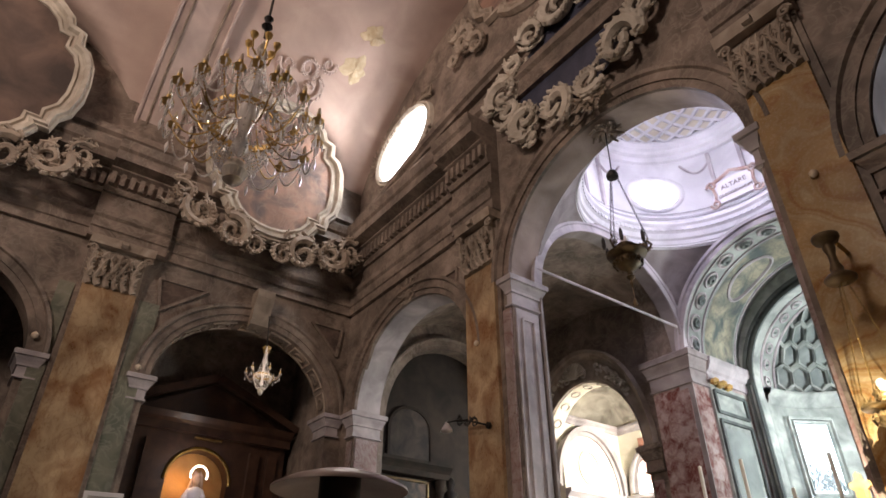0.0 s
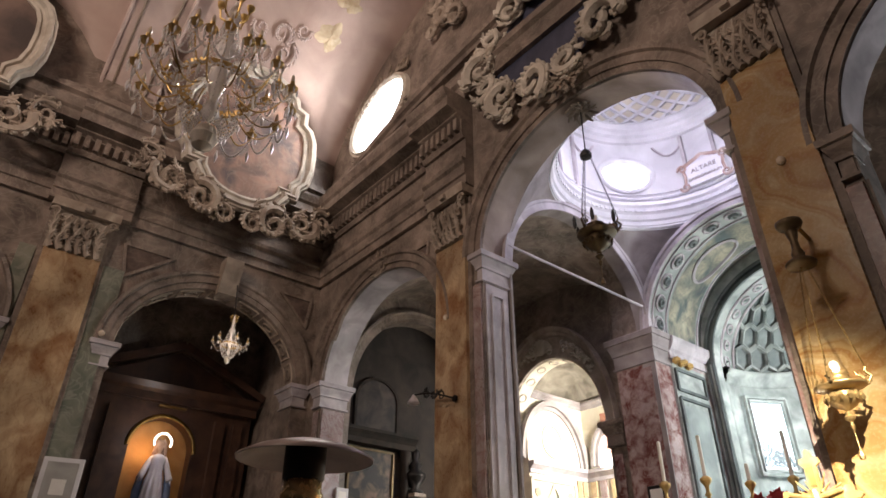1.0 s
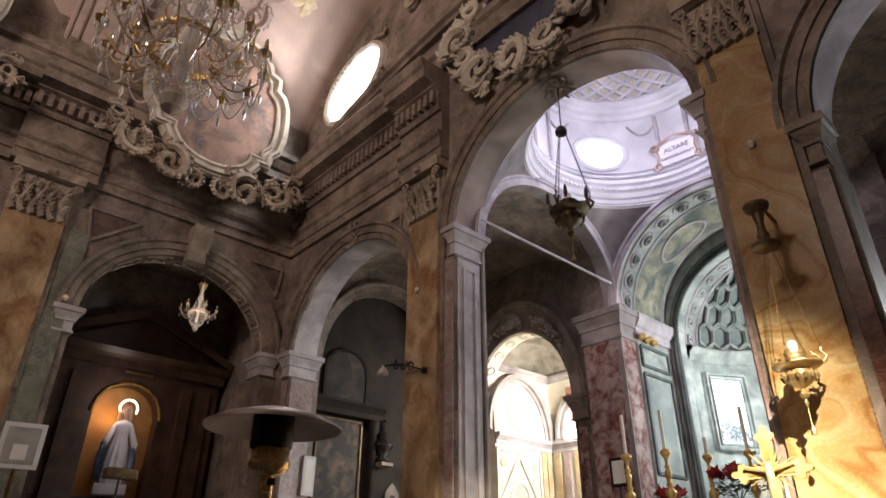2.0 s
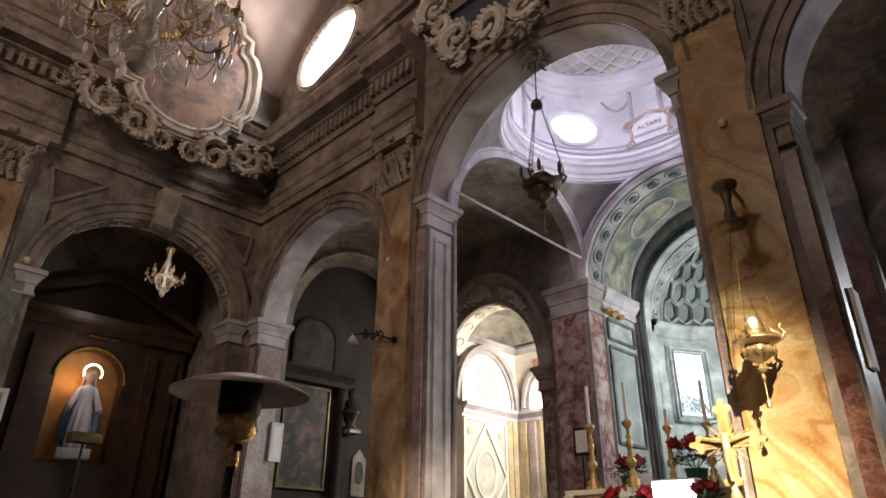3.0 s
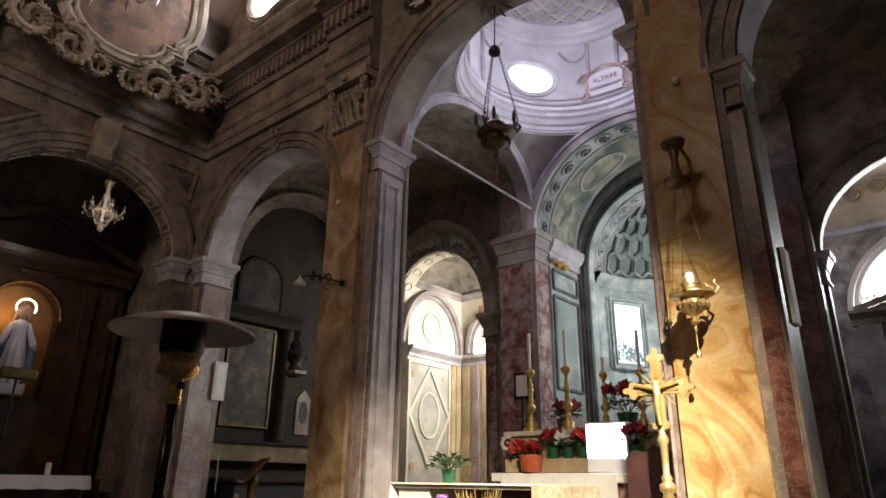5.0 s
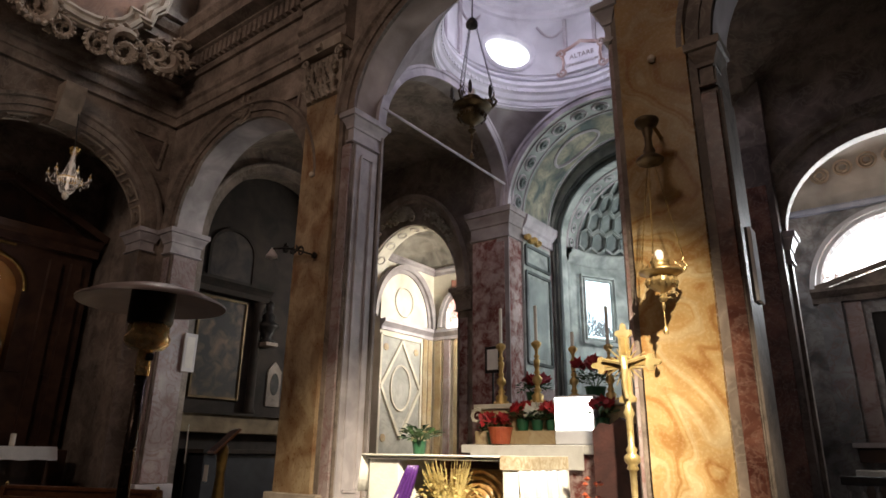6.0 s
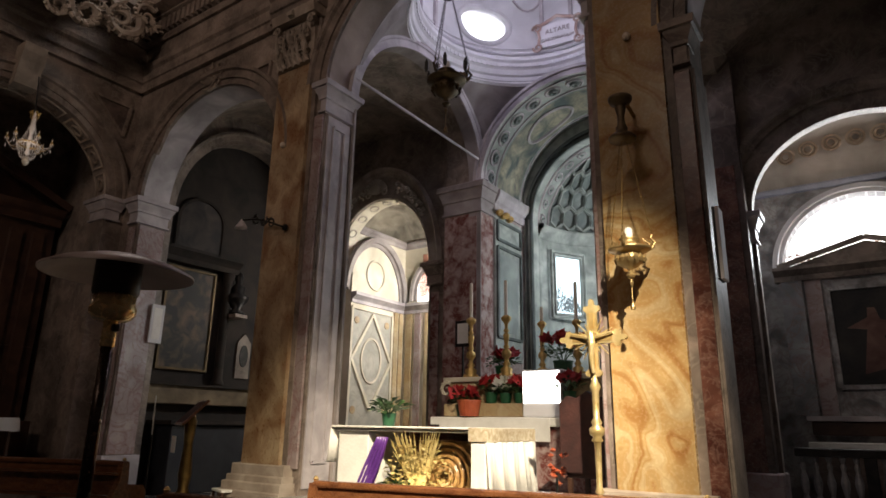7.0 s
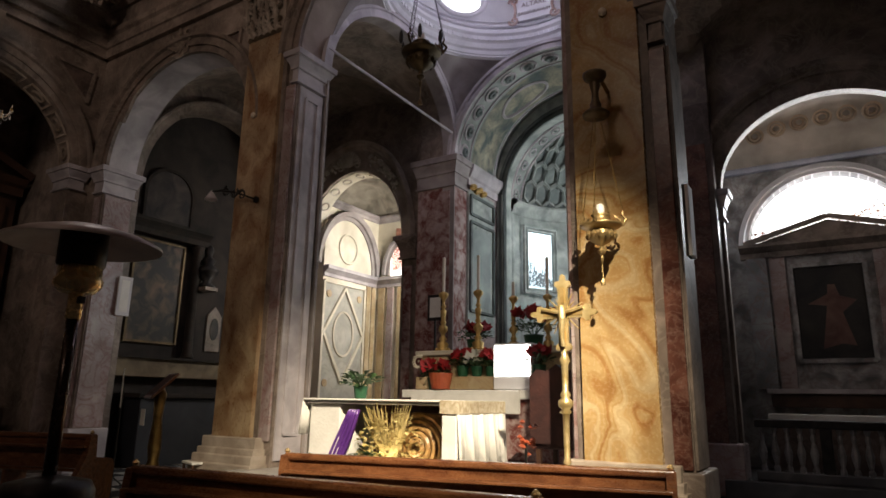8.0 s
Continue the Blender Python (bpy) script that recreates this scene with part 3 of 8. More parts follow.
# side arches of the presbytery, with tie rods
for sgn in (-1, 1):
    x = AXIS + sgn * PRES
    w = wall_with_arches("wall_presbytery", plane_x(x, -sgn), BACK, 12.9, 0, 10.6, 0.35, [(10.54, 2.335, 7.7, 2.15)], MAUVE, "painted stone side arch of the presbytery")
    archivolt(plane_x(x, -sgn), 10.54, 2.335, 7.7, 2.15, [(0, -0.02), (0, 0.03), (0.16, 0.03), (0.18, 0.06), (0.24, 0.06), (0.25, -0.02)], STONE_PALE, parent=w)
    tagged(part("tie_rod", tube([(x - sgn * 0.02, BACK - 0.1, 8.15), (x - sgn * 0.02, 12.7, 8.15)], 0.03, 8), STONE_PALE), "thin iron tie rod across the side arch", "tie rod")
    # marble pier towards the choir
    pier = empty("wall_pier", (0, 0, 0), "red and rose marble pier with a moulded capital", "pier", kind="structure")
    a, b = (x - 1.1, x) if sgn < 0 else (x, x + 1.1)
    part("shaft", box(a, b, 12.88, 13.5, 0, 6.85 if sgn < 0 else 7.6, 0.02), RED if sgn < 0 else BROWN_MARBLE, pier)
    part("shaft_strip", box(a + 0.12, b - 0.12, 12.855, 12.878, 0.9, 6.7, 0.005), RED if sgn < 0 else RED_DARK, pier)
    if sgn < 0:
        impost(a, b, 12.88, 13.5, 7.6, pier, MAUVE, 0.8)
    part("upper_wall", box(a, b, 12.95, 13.6, 7.6, 12.0), STONE, pier)
    part("pier_base", box(a - 0.12, b + 0.12, 12.76, 13.5, 0, 0.9, 0.03), ROSE, pier)

# the presbytery's own dome
DC = (AXIS, 10.68)
RD = 2.48
dome = empty("dome", (0, 0, 0.14), "white plastered dome with a windowed drum", "dome", kind="structure")
bm = bmesh.new()
add_lathe(bm, [(2.56, 9.8), (2.54, 9.88), (2.5, 9.92), (2.5, 10.02), (2.45, 10.06), (2.42, 10.18), (2.37, 10.24), (2.36, 10.34), (2.31, 10.4), (2.31, 10.48), (2.36, 10.52), (2.44, 10.56), (RD + 0.01, 10.64)], 120, (*DC, 0), cap=False)
part("ring_cornice", bm, WHITE, dome)
for rr, zz, g in ((2.53, 9.86, 0.035), (2.47, 10.1, 0.03), (2.36, 10.45, 0.04), (2.43, 10.66, 0.045), (2.45, 10.8, 0.025)):
    part("ring_bead", tube([(DC[0] + rr * math.cos(2 * math.pi * i / 90), DC[1] + rr * math.sin(2 * math.pi * i / 90), zz) for i in range(91)], g, 5), WHITE, dome)
bm = bmesh.new()
for i in range(110):
    a = 2 * math.pi * i / 110
    p = Vector((DC[0] + 2.385 * math.cos(a), DC[1] + 2.385 * math.sin(a), 10.28))
    q = add_box(bmesh.new(), -0.04, 0.04, -0.03, 0.03, -0.045, 0.045)
    me = bpy.data.meshes.new("tmp"); q.to_mesh(me); q.free()
    me.transform(Matrix.Translation(p) @ Matrix.Rotation(a, 4, 'Z'))
    bm.from_mesh(me)
    bpy.data.meshes.remove(me)
part("bead_course", bm, WHITE, dome)
# drum wall with oval windows cut by leaving a ring of faces open
WIN_ANGLES = (143, 53, -37, -127)
bm = bmesh.new()
NA, NZ = 240, 36
Z0, Z1 = 10.62, 12.45


def in_window(a, z):
    for w in WIN_ANGLES:
        da = (a - w + 180) % 360 - 180
        if (da / 16.0) ** 2 + ((z - 11.42) / 0.5) ** 2 < 1:
            return True
    return False


vs = [[bm.verts.new((DC[0] + RD * math.cos(2 * math.pi * i / NA), DC[1] + RD * math.sin(2 * math.pi * i / NA), Z0 + (Z1 - Z0) * j / NZ)) for j in range(NZ + 1)] for i in range(NA)]
for i in range(NA):
    for j in range(NZ):
        if not in_window(360 * (i + 0.5) / NA, Z0 + (Z1 - Z0) * (j + 0.5) / NZ):
            bm.faces.new((vs[i][j], vs[(i + 1) % NA][j], vs[(i + 1) % NA][j + 1], vs[i][j + 1]))
smooth(part("drum", bm, WHITE, dome))
for w in WIN_ANGLES:
    win = empty("window_oval", (0, 0, 0.14), "bright oval window in the dome's drum", "window", kind="structure")
    for nm, k0, k1, r0, r1, m in (("frame", 0.94, 1.14, RD - 0.07, RD + 0.03, WHITE), ("reveal", 0.9, 0.98, RD - 0.02, RD + 0.3, WHITE)):
        bm = bmesh.new()
        rg = []
        for i in range(49):
            t = 2 * math.pi * i / 48
            row = []
            for k, rr in ((k0, r1), (k0, r0), (k1, r0), (k1, r1)):
                a = radians(w + 16.0 * k * math.cos(t))
                row.append(bm.verts.new((DC[0] + rr * math.cos(a), DC[1] + rr * math.sin(a), 11.42 + 0.5 * k * math.sin(t))))
            rg.append(row)
        for A, B in zip(rg, rg[1:]):
            for j in range(4):
                bm.faces.new((A[j], A[(j + 1) % 4], B[(j + 1) % 4], B[j]))
        smooth(part(nm, bm, m, win))
    bm = bmesh.new()
    rr = RD + 0.28
    ring = [bm.verts.new((DC[0] + rr * math.cos(radians(w + 20 * math.cos(2 * math.pi * i / 32))), DC[1] + rr * math.sin(radians(w + 20 * math.cos(2 * math.pi * i / 32))), 11.42 + 0.63 * math.sin(2 * math.pi * i / 32))) for i in range(32)]
    bm.faces.new(ring)
    part("pane", bm, WINDOW_GLOW, win)
bm = bmesh.new()
add_lathe(bm, [(RD, 12.45), (RD - 0.08, 12.48), (RD - 0.1, 12.6), (RD - 0.2, 12.64), (RD - 0.22, 12.72), (RD - 0.3, 12.76), (RD - 0.32, 12.9), (RD - 0.16, 12.96), (RD - 0.14, 13.02)], 120, (*DC, 0), cap=False)
part("upper_cornice", bm, WHITE, dome)
bm = bmesh.new()
RS = 2.3
shell_pt = lambda a, e, k=0.0: Vector((DC[0] + (RS + k) * math.cos(e) * math.cos(a), DC[1] + (RS + k) * math.cos(e) * math.sin(a), 13.0 + (1.95 + k) * math.sin(e)))
rows = [[bm.verts.new(shell_pt(2 * math.pi * i / 72, math.pi / 2 * j / 16, 0.09)) for i in range(72)] for j in range(16)]
top = bm.verts.new(shell_pt(0, math.pi / 2, 0.09))
for A, B in zip(rows, rows[1:]):
    for i in range(72):
        bm.faces.new((A[i], A[(i + 1) % 72], B[(i + 1) % 72], B[i]))
for i in range(72):
    bm.faces.new((rows[-1][i], rows[-1][(i + 1) % 72], top))
smooth(part("shell", bm, CREAM, dome))
# diagonal lattice ribs on the shell
bm = bmesh.new()
for sgn in (-1, 1):
    for k in range(28):
        a0 = 2 * math.pi * k / 28
        add_tube(bm, [shell_pt(a0 + sgn * 0.16 * j, 0.02 + 0.13 * j, 0.045) for j in range(10)], 0.055, 4)
for e in (0.02, 1.25):
    add_tube(bm, [shell_pt(2 * math.pi * i / 60, e, 0.04) for i in range(61)], 0.07, 5)
part("lattice", bm, WHITE, dome)
bm = bmesh.new()
for k in range(28):
    for j in range(4):
        a = 2 * math.pi * (k + 0.5 * (j % 2)) / 28 + (0.0 if j % 2 else 0)
        e = 0.02 + 0.365 * j + 0.18 * 1
        if e > 1.2:
            continue
        c0 = shell_pt(a, e, 0.06)
        add_lathe(bm, [(0.02, -0.05), (0.075, 0.0), (0.05, 0.05), (0.01, 0.06)], 6, c0)
part("rosettes", bm, STUCCO_MID, dome)["kind"] = "stuff"
# swags and pilaster strips on the drum
bm = bmesh.new()
cyl_pt = lambda a, z, r=RD - 0.04: Vector((DC[0] + r * math.cos(radians(a)), DC[1] + r * math.sin(radians(a)), z))
for base in (98, 8, -82, 188):
    for k in (-17, 17):
        add_tube(bm, [cyl_pt(base + k + 9 * (j / 6 - 0.5) * 2, 12.25 - 0.34 * (1 - ((j - 3) / 3) ** 2)) for j in range(7)], 0.035, 5)
    for k in (-9, 9):
        add_tube(bm, [cyl_pt(base + k, 10.66), cyl_pt(base + k, 12.4)], 0.06, 4)
part("swags", bm, STONE_PALE, dome)
# wall pieces above the drum's corners
bm = bmesh.new()
n = 96
inner = [bm.verts.new((DC[0] + 2.56 * math.cos(2 * math.pi * i / n), DC[1] + 2.56 * math.sin(2 * math.pi * i / n), 9.95)) for i in range(n)]
rings = [inner]
for s in (0.33, 0.66, 1.0):
    ring = []
    for i in range(n):
        a = 2 * math.pi * i / n
        k = 2.58 / max(abs(math.cos(a)), abs(math.sin(a)))
        rr = 2.56 + (k - 2.56) * s
        across = min(abs(math.cos(a)), abs(math.sin(a))) * k / 2.6
        edge = 7.74 + 2.2 * math.sqrt(max(0.0, 1 - across * across))
        ring.append(bm.verts.new((DC[0] + rr * math.cos(a), DC[1] + rr * math.sin(a), 9.95 - (9.95 - edge) * (0.6 * s + 0.4 * s * s))))
    rings.append(ring)
for A, B in zip(rings, rings[1:]):
    for i in range(n):
        bm.faces.new((A[i], A[(i + 1) % n], B[(i + 1) % n], B[i]))
tagged(smooth(part("pendentives", bm, MAUVE)), "grey painted pendentives under the dome", "vault", kind="structure")

# inscription cartouche on the drum
sign = empty("inscription_cartouche", (0, 0, 0.03), "white stucco cartouche with a carved Latin inscription", "cartouche")
aS = 96.5
nrm = Vector((math.cos(radians(aS)), math.sin(radians(aS)), 0))
tan = Vector((-nrm.y, nrm.x, 0))
cS = Vector((DC[0], DC[1], 11.12)) + nrm * (RD - 0.16)
at_s = lambda u, out, z: cS - tan * u - nrm * out + Vector((0, 0, z))
bm = bmesh.new()
add_extrude(bm, [(-0.5, -0.3), (0.5, -0.3), (0.46, 0.0), (0.5, 0.3), (0, 0.36), (-0.5, 0.3), (-0.46, 0.0)], lambda t, a, b: at_s(a, t, b), -0.1, 0.02)
part("plate", bm, WHITE, sign)
bm = bmesh.new()
for sx in (-1, 1):
    for sz in (-1, 1):
        add_tube(bm, [at_s(sx * (0.52 + 0.13 * (1 - k / 14) * math.cos(k * 0.7)), 0.04, sz * (0.27 + 0.13 * (1 - k / 14) * math.sin(k * 0.7))) for k in range(13)], 0.04, 5, 0.5)
    add_tube(bm, [at_s(sx * 0.5, 0.03, -0.2), at_s(sx * 0.47, 0.03, 0), at_s(sx * 0.5, 0.03, 0.2)], 0.04, 5)
add_tube(bm, [at_s(-0.5, 0.03, 0.33), at_s(-0.2, 0.04, 0.42), at_s(0, 0.05, 0.5), at_s(0.2, 0.04, 0.42), at_s(0.5, 0.03, 0.33)], 0.045, 5)
part("scroll_border", bm, mat("pinkish_stucco", (0.42, 0.27, 0.22), (0.6, 0.48, 0.42), 3.0, 0.7, 0.2), sign)
INK = mat("dark_lettering", (0.16, 0.13, 0.12), (0.24, 0.2, 0.18), 5.0, 0.8, 0.0, dirt=0)


def lettering(text, size, m, parent, material):
    cu = bpy.data.curves.new("lettering", 'FONT')
    cu.body, cu.size, cu.extrude, cu.align_x, cu.align_y = text, size, 0.004, 'CENTER', 'CENTER'
    tmp = bpy.data.objects.new("tmp", cu)
    scene.collection.objects.link(tmp)
    me = bpy.data.meshes.new_from_object(tmp.evaluated_get(bpy.context.evaluated_depsgraph_get()))
    bpy.data.objects.remove(tmp)
    me.materials.clear()
    me.materials.append(material)
    ob = new("lettering", me)
    ob.parent = parent
    ob.matrix_basis = m
    return ob


for text, dz in (("ALTARE", 0.11), ("GREGORIANUM", -0.12)):
    mm = Matrix((( -tan.x, 0, -nrm.x, 0), (-tan.y, 0, -nrm.y, 0), (0, 1, 0, 0), (0, 0, 0, 1)))
    mm.translation = at_s(0, 0.03, dz)
    lettering(text, 0.18 if dz > 0 else 0.118, mm, sign, INK)

# choir: barrel vault with medallions, door panels, apse
APSE_Y = 15.2
bm = bmesh.new()
rows = [[bm.verts.new((AXIS - PRES * math.cos(math.pi * i / 40), y, 7.55 + 2.3 * math.sin(math.pi * i / 40))) for i in range(41)] for y in (12.9, APSE_Y)]
for i in range(40):
    bm.faces.new((rows[0][i], rows[0][i + 1], rows[1][i + 1], rows[1][i]))
choir = tagged(smooth(part("choir_vault", bm, TEAL)), "teal painted barrel vault with ring medallions", "vault", kind="structure")
archivolt(plane_y(12.9), AXIS, PRES, 7.55, 2.3, [(-0.02, -0.02), (-0.02, 0.05), (0.1, 0.05), (0.12, 0.1), (0.2, 0.1), (0.2, -0.02)], STONE_PALE, parent=choir)
vp = lambda t, y, k=0.0: Vector((AXIS - (PRES - k) * math.cos(t), y, 7.55 + (2.3 - k) * math.sin(t)))
for i in range(13):
    t = math.pi * (i + 0.5) / 13
    bm = bmesh.new()
    c0, du = vp(t, 13.3, 0.02), (vp(t + 0.01, 13.3) - vp(t - 0.01, 13.3)).normalized()
    add_tube(bm, [c0 + du * 0.2 * math.cos(2 * math.pi * j / 16) + Vector((0, 0.17 * math.sin(2 * math.pi * j / 16), 0)) for j in range(17)], 0.035, 5)
    ring = part("medallion", bm, STONE_PALE, choir)
    bm = bmesh.new()
    inner = vp(t, 13.3, 0.05)
    add_tube(bm, [inner + du * 0.08 * math.cos(2 * math.pi * j / 10) + Vector((0, 0.07 * math.sin(2 * math.pi * j / 10), 0)) for j in range(11)], 0.045, 5)
    part("medallion_boss", bm, TEAL_DARK, ring)
for yy in (13.02, 13.6, 15.0):
    part("vault_moulding", tube([vp(math.pi * j / 30, yy, 0.01) for j in range(31)], 0.03, 5), STONE_PALE, choir)
# painted scenes along the inner half of the vault
bm = bmesh.new()
rows = [[bm.verts.new(vp(math.pi * i / 40, y, 0.012)) for i in range(41)] for y in (13.72, 14.3, 14.92)]
for A, B in zip(rows, rows[1:]):
    for i in range(40):
        bm.faces.new((A[i], A[i + 1], B[i + 1], B[i]))
smooth(part("vault_fresco", bm, mat("faded_ochre_teal_fresco", (0.10, 0.13, 0.125), (0.46, 0.42, 0.30), 2.4, 0.75, 0.1, veins=0.4, vein_colour=(0.10, 0.12, 0.12), lo=0.36, hi=0.62, dirt=0.4), choir, "faded fresco between the mouldings"))
# broad painted frame higher up the vault
part("vault_frame", tube([vp(1.05 + 0.3 * math.cos(2 * math.pi * j / 24), 14.35 + 0.4 * math.sin(2 * math.pi * j / 24), 0.02) for j in range(25)], 0.05, 5), STONE_PALE, choir)
for sgn in (-1, 1):
    xw = AXIS + sgn * PRES
    side = tagged(part("wall_choir", box(min(xw, xw + sgn * 0.4), max(xw, xw + sgn * 0.4), 13.5, APSE_Y, 0, 7.55), ROSE), "rose and grey marble side wall of the choir", "wall", kind="structure")
    f = plane_x(xw, -sgn)
    moulding(f, 13.5, APSE_Y, [(-0.02, 7.0), (0.06, 7.0), (0.06, 7.2), (0.12, 7.25), (0.2, 7.4), (0.22, 7.55), (-0.02, 7.55)], STONE_PALE, "choir_cornice", side)
    moulding(f, 13.52, 14.95, [(-0.02, 3.2), (0.05, 3.2), (0.05, 6.9), (-0.02, 6.9)], TEAL, "panel_field", side)
    for z0, z1 in ((3.75, 6.05), (6.25, 6.75)):
        bm = bmesh.new()
        pts = [(13.6, z0), (14.85, z0), (14.85, z1), (13.6, z1), (13.6, z0)]
        for (ua, za), (ub, zb) in zip(pts, pts[1:]):
            add_tube(bm, [f(ua, 0.07, za), f(ub, 0.07, zb)], 0.05, 4)
        part("panel_frame", bm, TEAL_DEEP, side)
    moulding(f, 13.75, 14.7, [(0.045, 3.9), (0.056, 3.9), (0.056, 5.9), (0.045, 5.9)], mat("grey_door_panel", (0.22, 0.26, 0.25), (0.36, 0.40, 0.38), 2.0, 0.4, 0.05), "panel_leaf", side)
    # gilt ornament under the cornice
    bm = bmesh.new()
    for k in range(7):
        add_lathe(bm, [(0.01, -0.09), (0.08, -0.03), (0.08, 0.03), (0.01, 0.09)], 6, f(13.55 + 0.11 * k, 0.14, 6.93 + 0.05 * math.sin(k * 2.1)))
    part("gilt_ornament", bm, GOLD, side)
apse_wall = wall_with_arches("wall_apse_arch", plane_y(APSE_Y), AXIS - PRES - 0.4, AXIS + PRES + 0.4, 0, 12, 0.3, [(AXIS, 2.15, 7.2, 2.05)], TEAL, "teal plastered arch before the apse")
archivolt(plane_y(APSE_Y), AXIS, 2.15, 7.2, 2.05, [(0.0, -0.02), (0.0, 0.06), (0.06, 0.06), (0.08, 0.02), (0.13, 0.02), (0.15, 0.08), (0.24, 0.08), (0.24, -0.02)], TEAL_DEEP, parent=apse_wall)
for sgn in (-1, 1):
    bm = bmesh.new()
    for k, g in ((0.0, 0.05), (0.14, 0.04)):
        xx = AXIS + sgn * (2.2 + k)
        add_tube(bm, [(xx, APSE_Y - 0.03, 1.0), (xx, APSE_Y - 0.03, 7.2)], g, 6)
    part("jamb_shaft", bm, TEAL_DEEP, apse_wall)
AC = (AXIS, APSE_Y + 0.3)
RA = 2.18
bm = bmesh.new()
add_lathe(bm, [(RA, 0.4), (RA, 6.9)], 64, (*AC, 0), cap=False)
bmesh.ops.bisect_plane(bm, geom=bm.verts[:] + bm.edges[:] + bm.faces[:], plane_co=(0, AC[1], 0), plane_no=(0, -1, 0), clear_outer=True)
apse = tagged(smooth(part("apse", bm, TEAL)), "teal plastered round apse with a coffered half dome", "apse", kind="structure")
bm = bmesh.new()
add_lathe(bm, [(RA, 6.75), (RA - 0.08, 6.8), (RA - 0.1, 6.95), (RA - 0.2, 7.02), (RA - 0.22, 7.12), (RA, 7.2)], 64, (*AC, 0), cap=False)
bmesh.ops.bisect_plane(bm, geom=bm.verts[:] + bm.edges[:] + bm.faces[:], plane_co=(0, AC[1], 0), plane_no=(0, -1, 0), clear_outer=True)
smooth(part("apse_cornice", bm, TEAL, apse))
ap = lambda a, e, k=0.0: Vector((AC[0] + (RA + k) * math.cos(e) * math.cos(a), AC[1] + (RA + k) * math.cos(e) * math.sin(a), 7.15 + (2.1 + k) * math.sin(e)))
bm = bmesh.new()
rows = [[bm.verts.new(ap(math.pi * i / 40, math.pi / 2 * j / 20 * 0.99, 0.1)) for i in range(41)] for j in range(21)]
for A, B in zip(rows, rows[1:]):
    for i in range(40):
        bm.faces.new((A[i], A[i + 1], B[i + 1], B[i]))
smooth(part("half_dome", bm, TEAL_DARK, apse))
# honeycomb ribs: stretched six-sided cells in rising rows
bm = bmesh.new()
NC = 15
for row in range(5):
    e0 = 0.06 + 0.27 * row
    for k in range(NC + 1):
        a = math.pi * (k + 0.5 * (row % 2)) / NC
        w, hgt = math.pi / NC / 2, 0.18
        if RA * math.cos(e0 + 0.13) * math.sin(a) < 0.62:
            continue
        cell = [(a - w, e0 + 0.05), (a - w, e0 + 0.22), (a, e0 + 0.29), (a + w, e0 + 0.22), (a + w, e0 + 0.05), (a, e0 - 0.03)]
        cell.append(cell[0])
        for (aa, ee), (ab, eb) in zip(cell, cell[1:]):
            add_tube(bm, [ap(aa, ee, 0.02), ap(ab, eb, 0.02)], 0.05, 4)
part("honeycomb_ribs", bm, TEAL, apse)
# broad front band of the half dome, with ring medallions
band_pt = lambda th, d, k=0.0: Vector((AC[0] + (math.sqrt(RA * RA - d * d) + k) * math.cos(th), AC[1] + d, 7.15 + (2.1 / RA * math.sqrt(RA * RA - d * d) + k) * math.sin(th)))
bm = bmesh.new()
rows = [[bm.verts.new(band_pt(math.pi * i / 48, d, -0.01)) for i in range(49)] for d in (0.0, 0.18, 0.36, 0.54)]
for A, B in zip(rows, rows[1:]):
    for i in range(48):
        bm.faces.new((A[i], A[i + 1], B[i + 1], B[i]))
smooth(part("front_band", bm, TEAL, apse))
for d in (0.04, 0.52):
    part("band_moulding", tube([band_pt(math.pi * i / 48, d, -0.03) for i in range(49)], 0.035, 5), STONE_PALE, apse)
for i in range(15):
    th = math.pi * (i + 0.5) / 15
    p0, du = band_pt(th, 0.28, -0.03), (band_pt(th + 0.01, 0.28) - band_pt(th - 0.01, 0.28)).normalized()
    ring = part("medallion", tube([p0 + du * 0.13 * math.cos(j * 0.4488) + Vector((0, 0.12 * math.sin(j * 0.4488), 0)) for j in range(15)], 0.026, 5), STONE_PALE, apse)
    part("medallion_boss", lathe([(0.01, -0.03), (0.06, 0.0), (0.01, 0.03)], 8, p0), TEAL_DARK, ring)
# window in the apse
win = empty("window_apse", (0, 0, 0), "bright framed window in the teal apse wall", "window", kind="structure")
aw = radians(150)
wn = Vector((-math.cos(aw), -math.sin(aw), 0))
wt = Vector((-wn.y, wn.x, 0))
wc = Vector((AC[0] + (RA - 0.12) * math.cos(aw), AC[1] + (RA - 0.12) * math.sin(aw), 5.5))
at_w = lambda u, out, z: wc + wt * u + wn * out + Vector((0, 0, z))
bm = bmesh.new()
for g, wd in ((0.56, 0.05), (0.46, 0.04)):
    pts = [(-g, -0.95 + 0.56 - g), (g, -0.95 + 0.56 - g), (g, 0.95 - 0.56 + g), (-g, 0.95 - 0.56 + g), (-g, -0.95 + 0.56 - g)]
    for (ua, za), (ub, zb) in zip(pts, pts[1:]):
        add_tube(bm, [at_w(ua, 0.08, za), at_w(ub, 0.08, zb)], wd, 4)
part("frame", bm, TEAL, win)
part("pane", add_extrude(bmesh.new(), [(-0.42, -0.8), (0.42, -0.8), (0.42, 0.8), (-0.42, 0.8)], lambda t, a, b: at_w(a, t, b), 0.03, 0.05), glow("cool_daylit_glass", (0.78, 0.93, 1.0), 1.6), win)

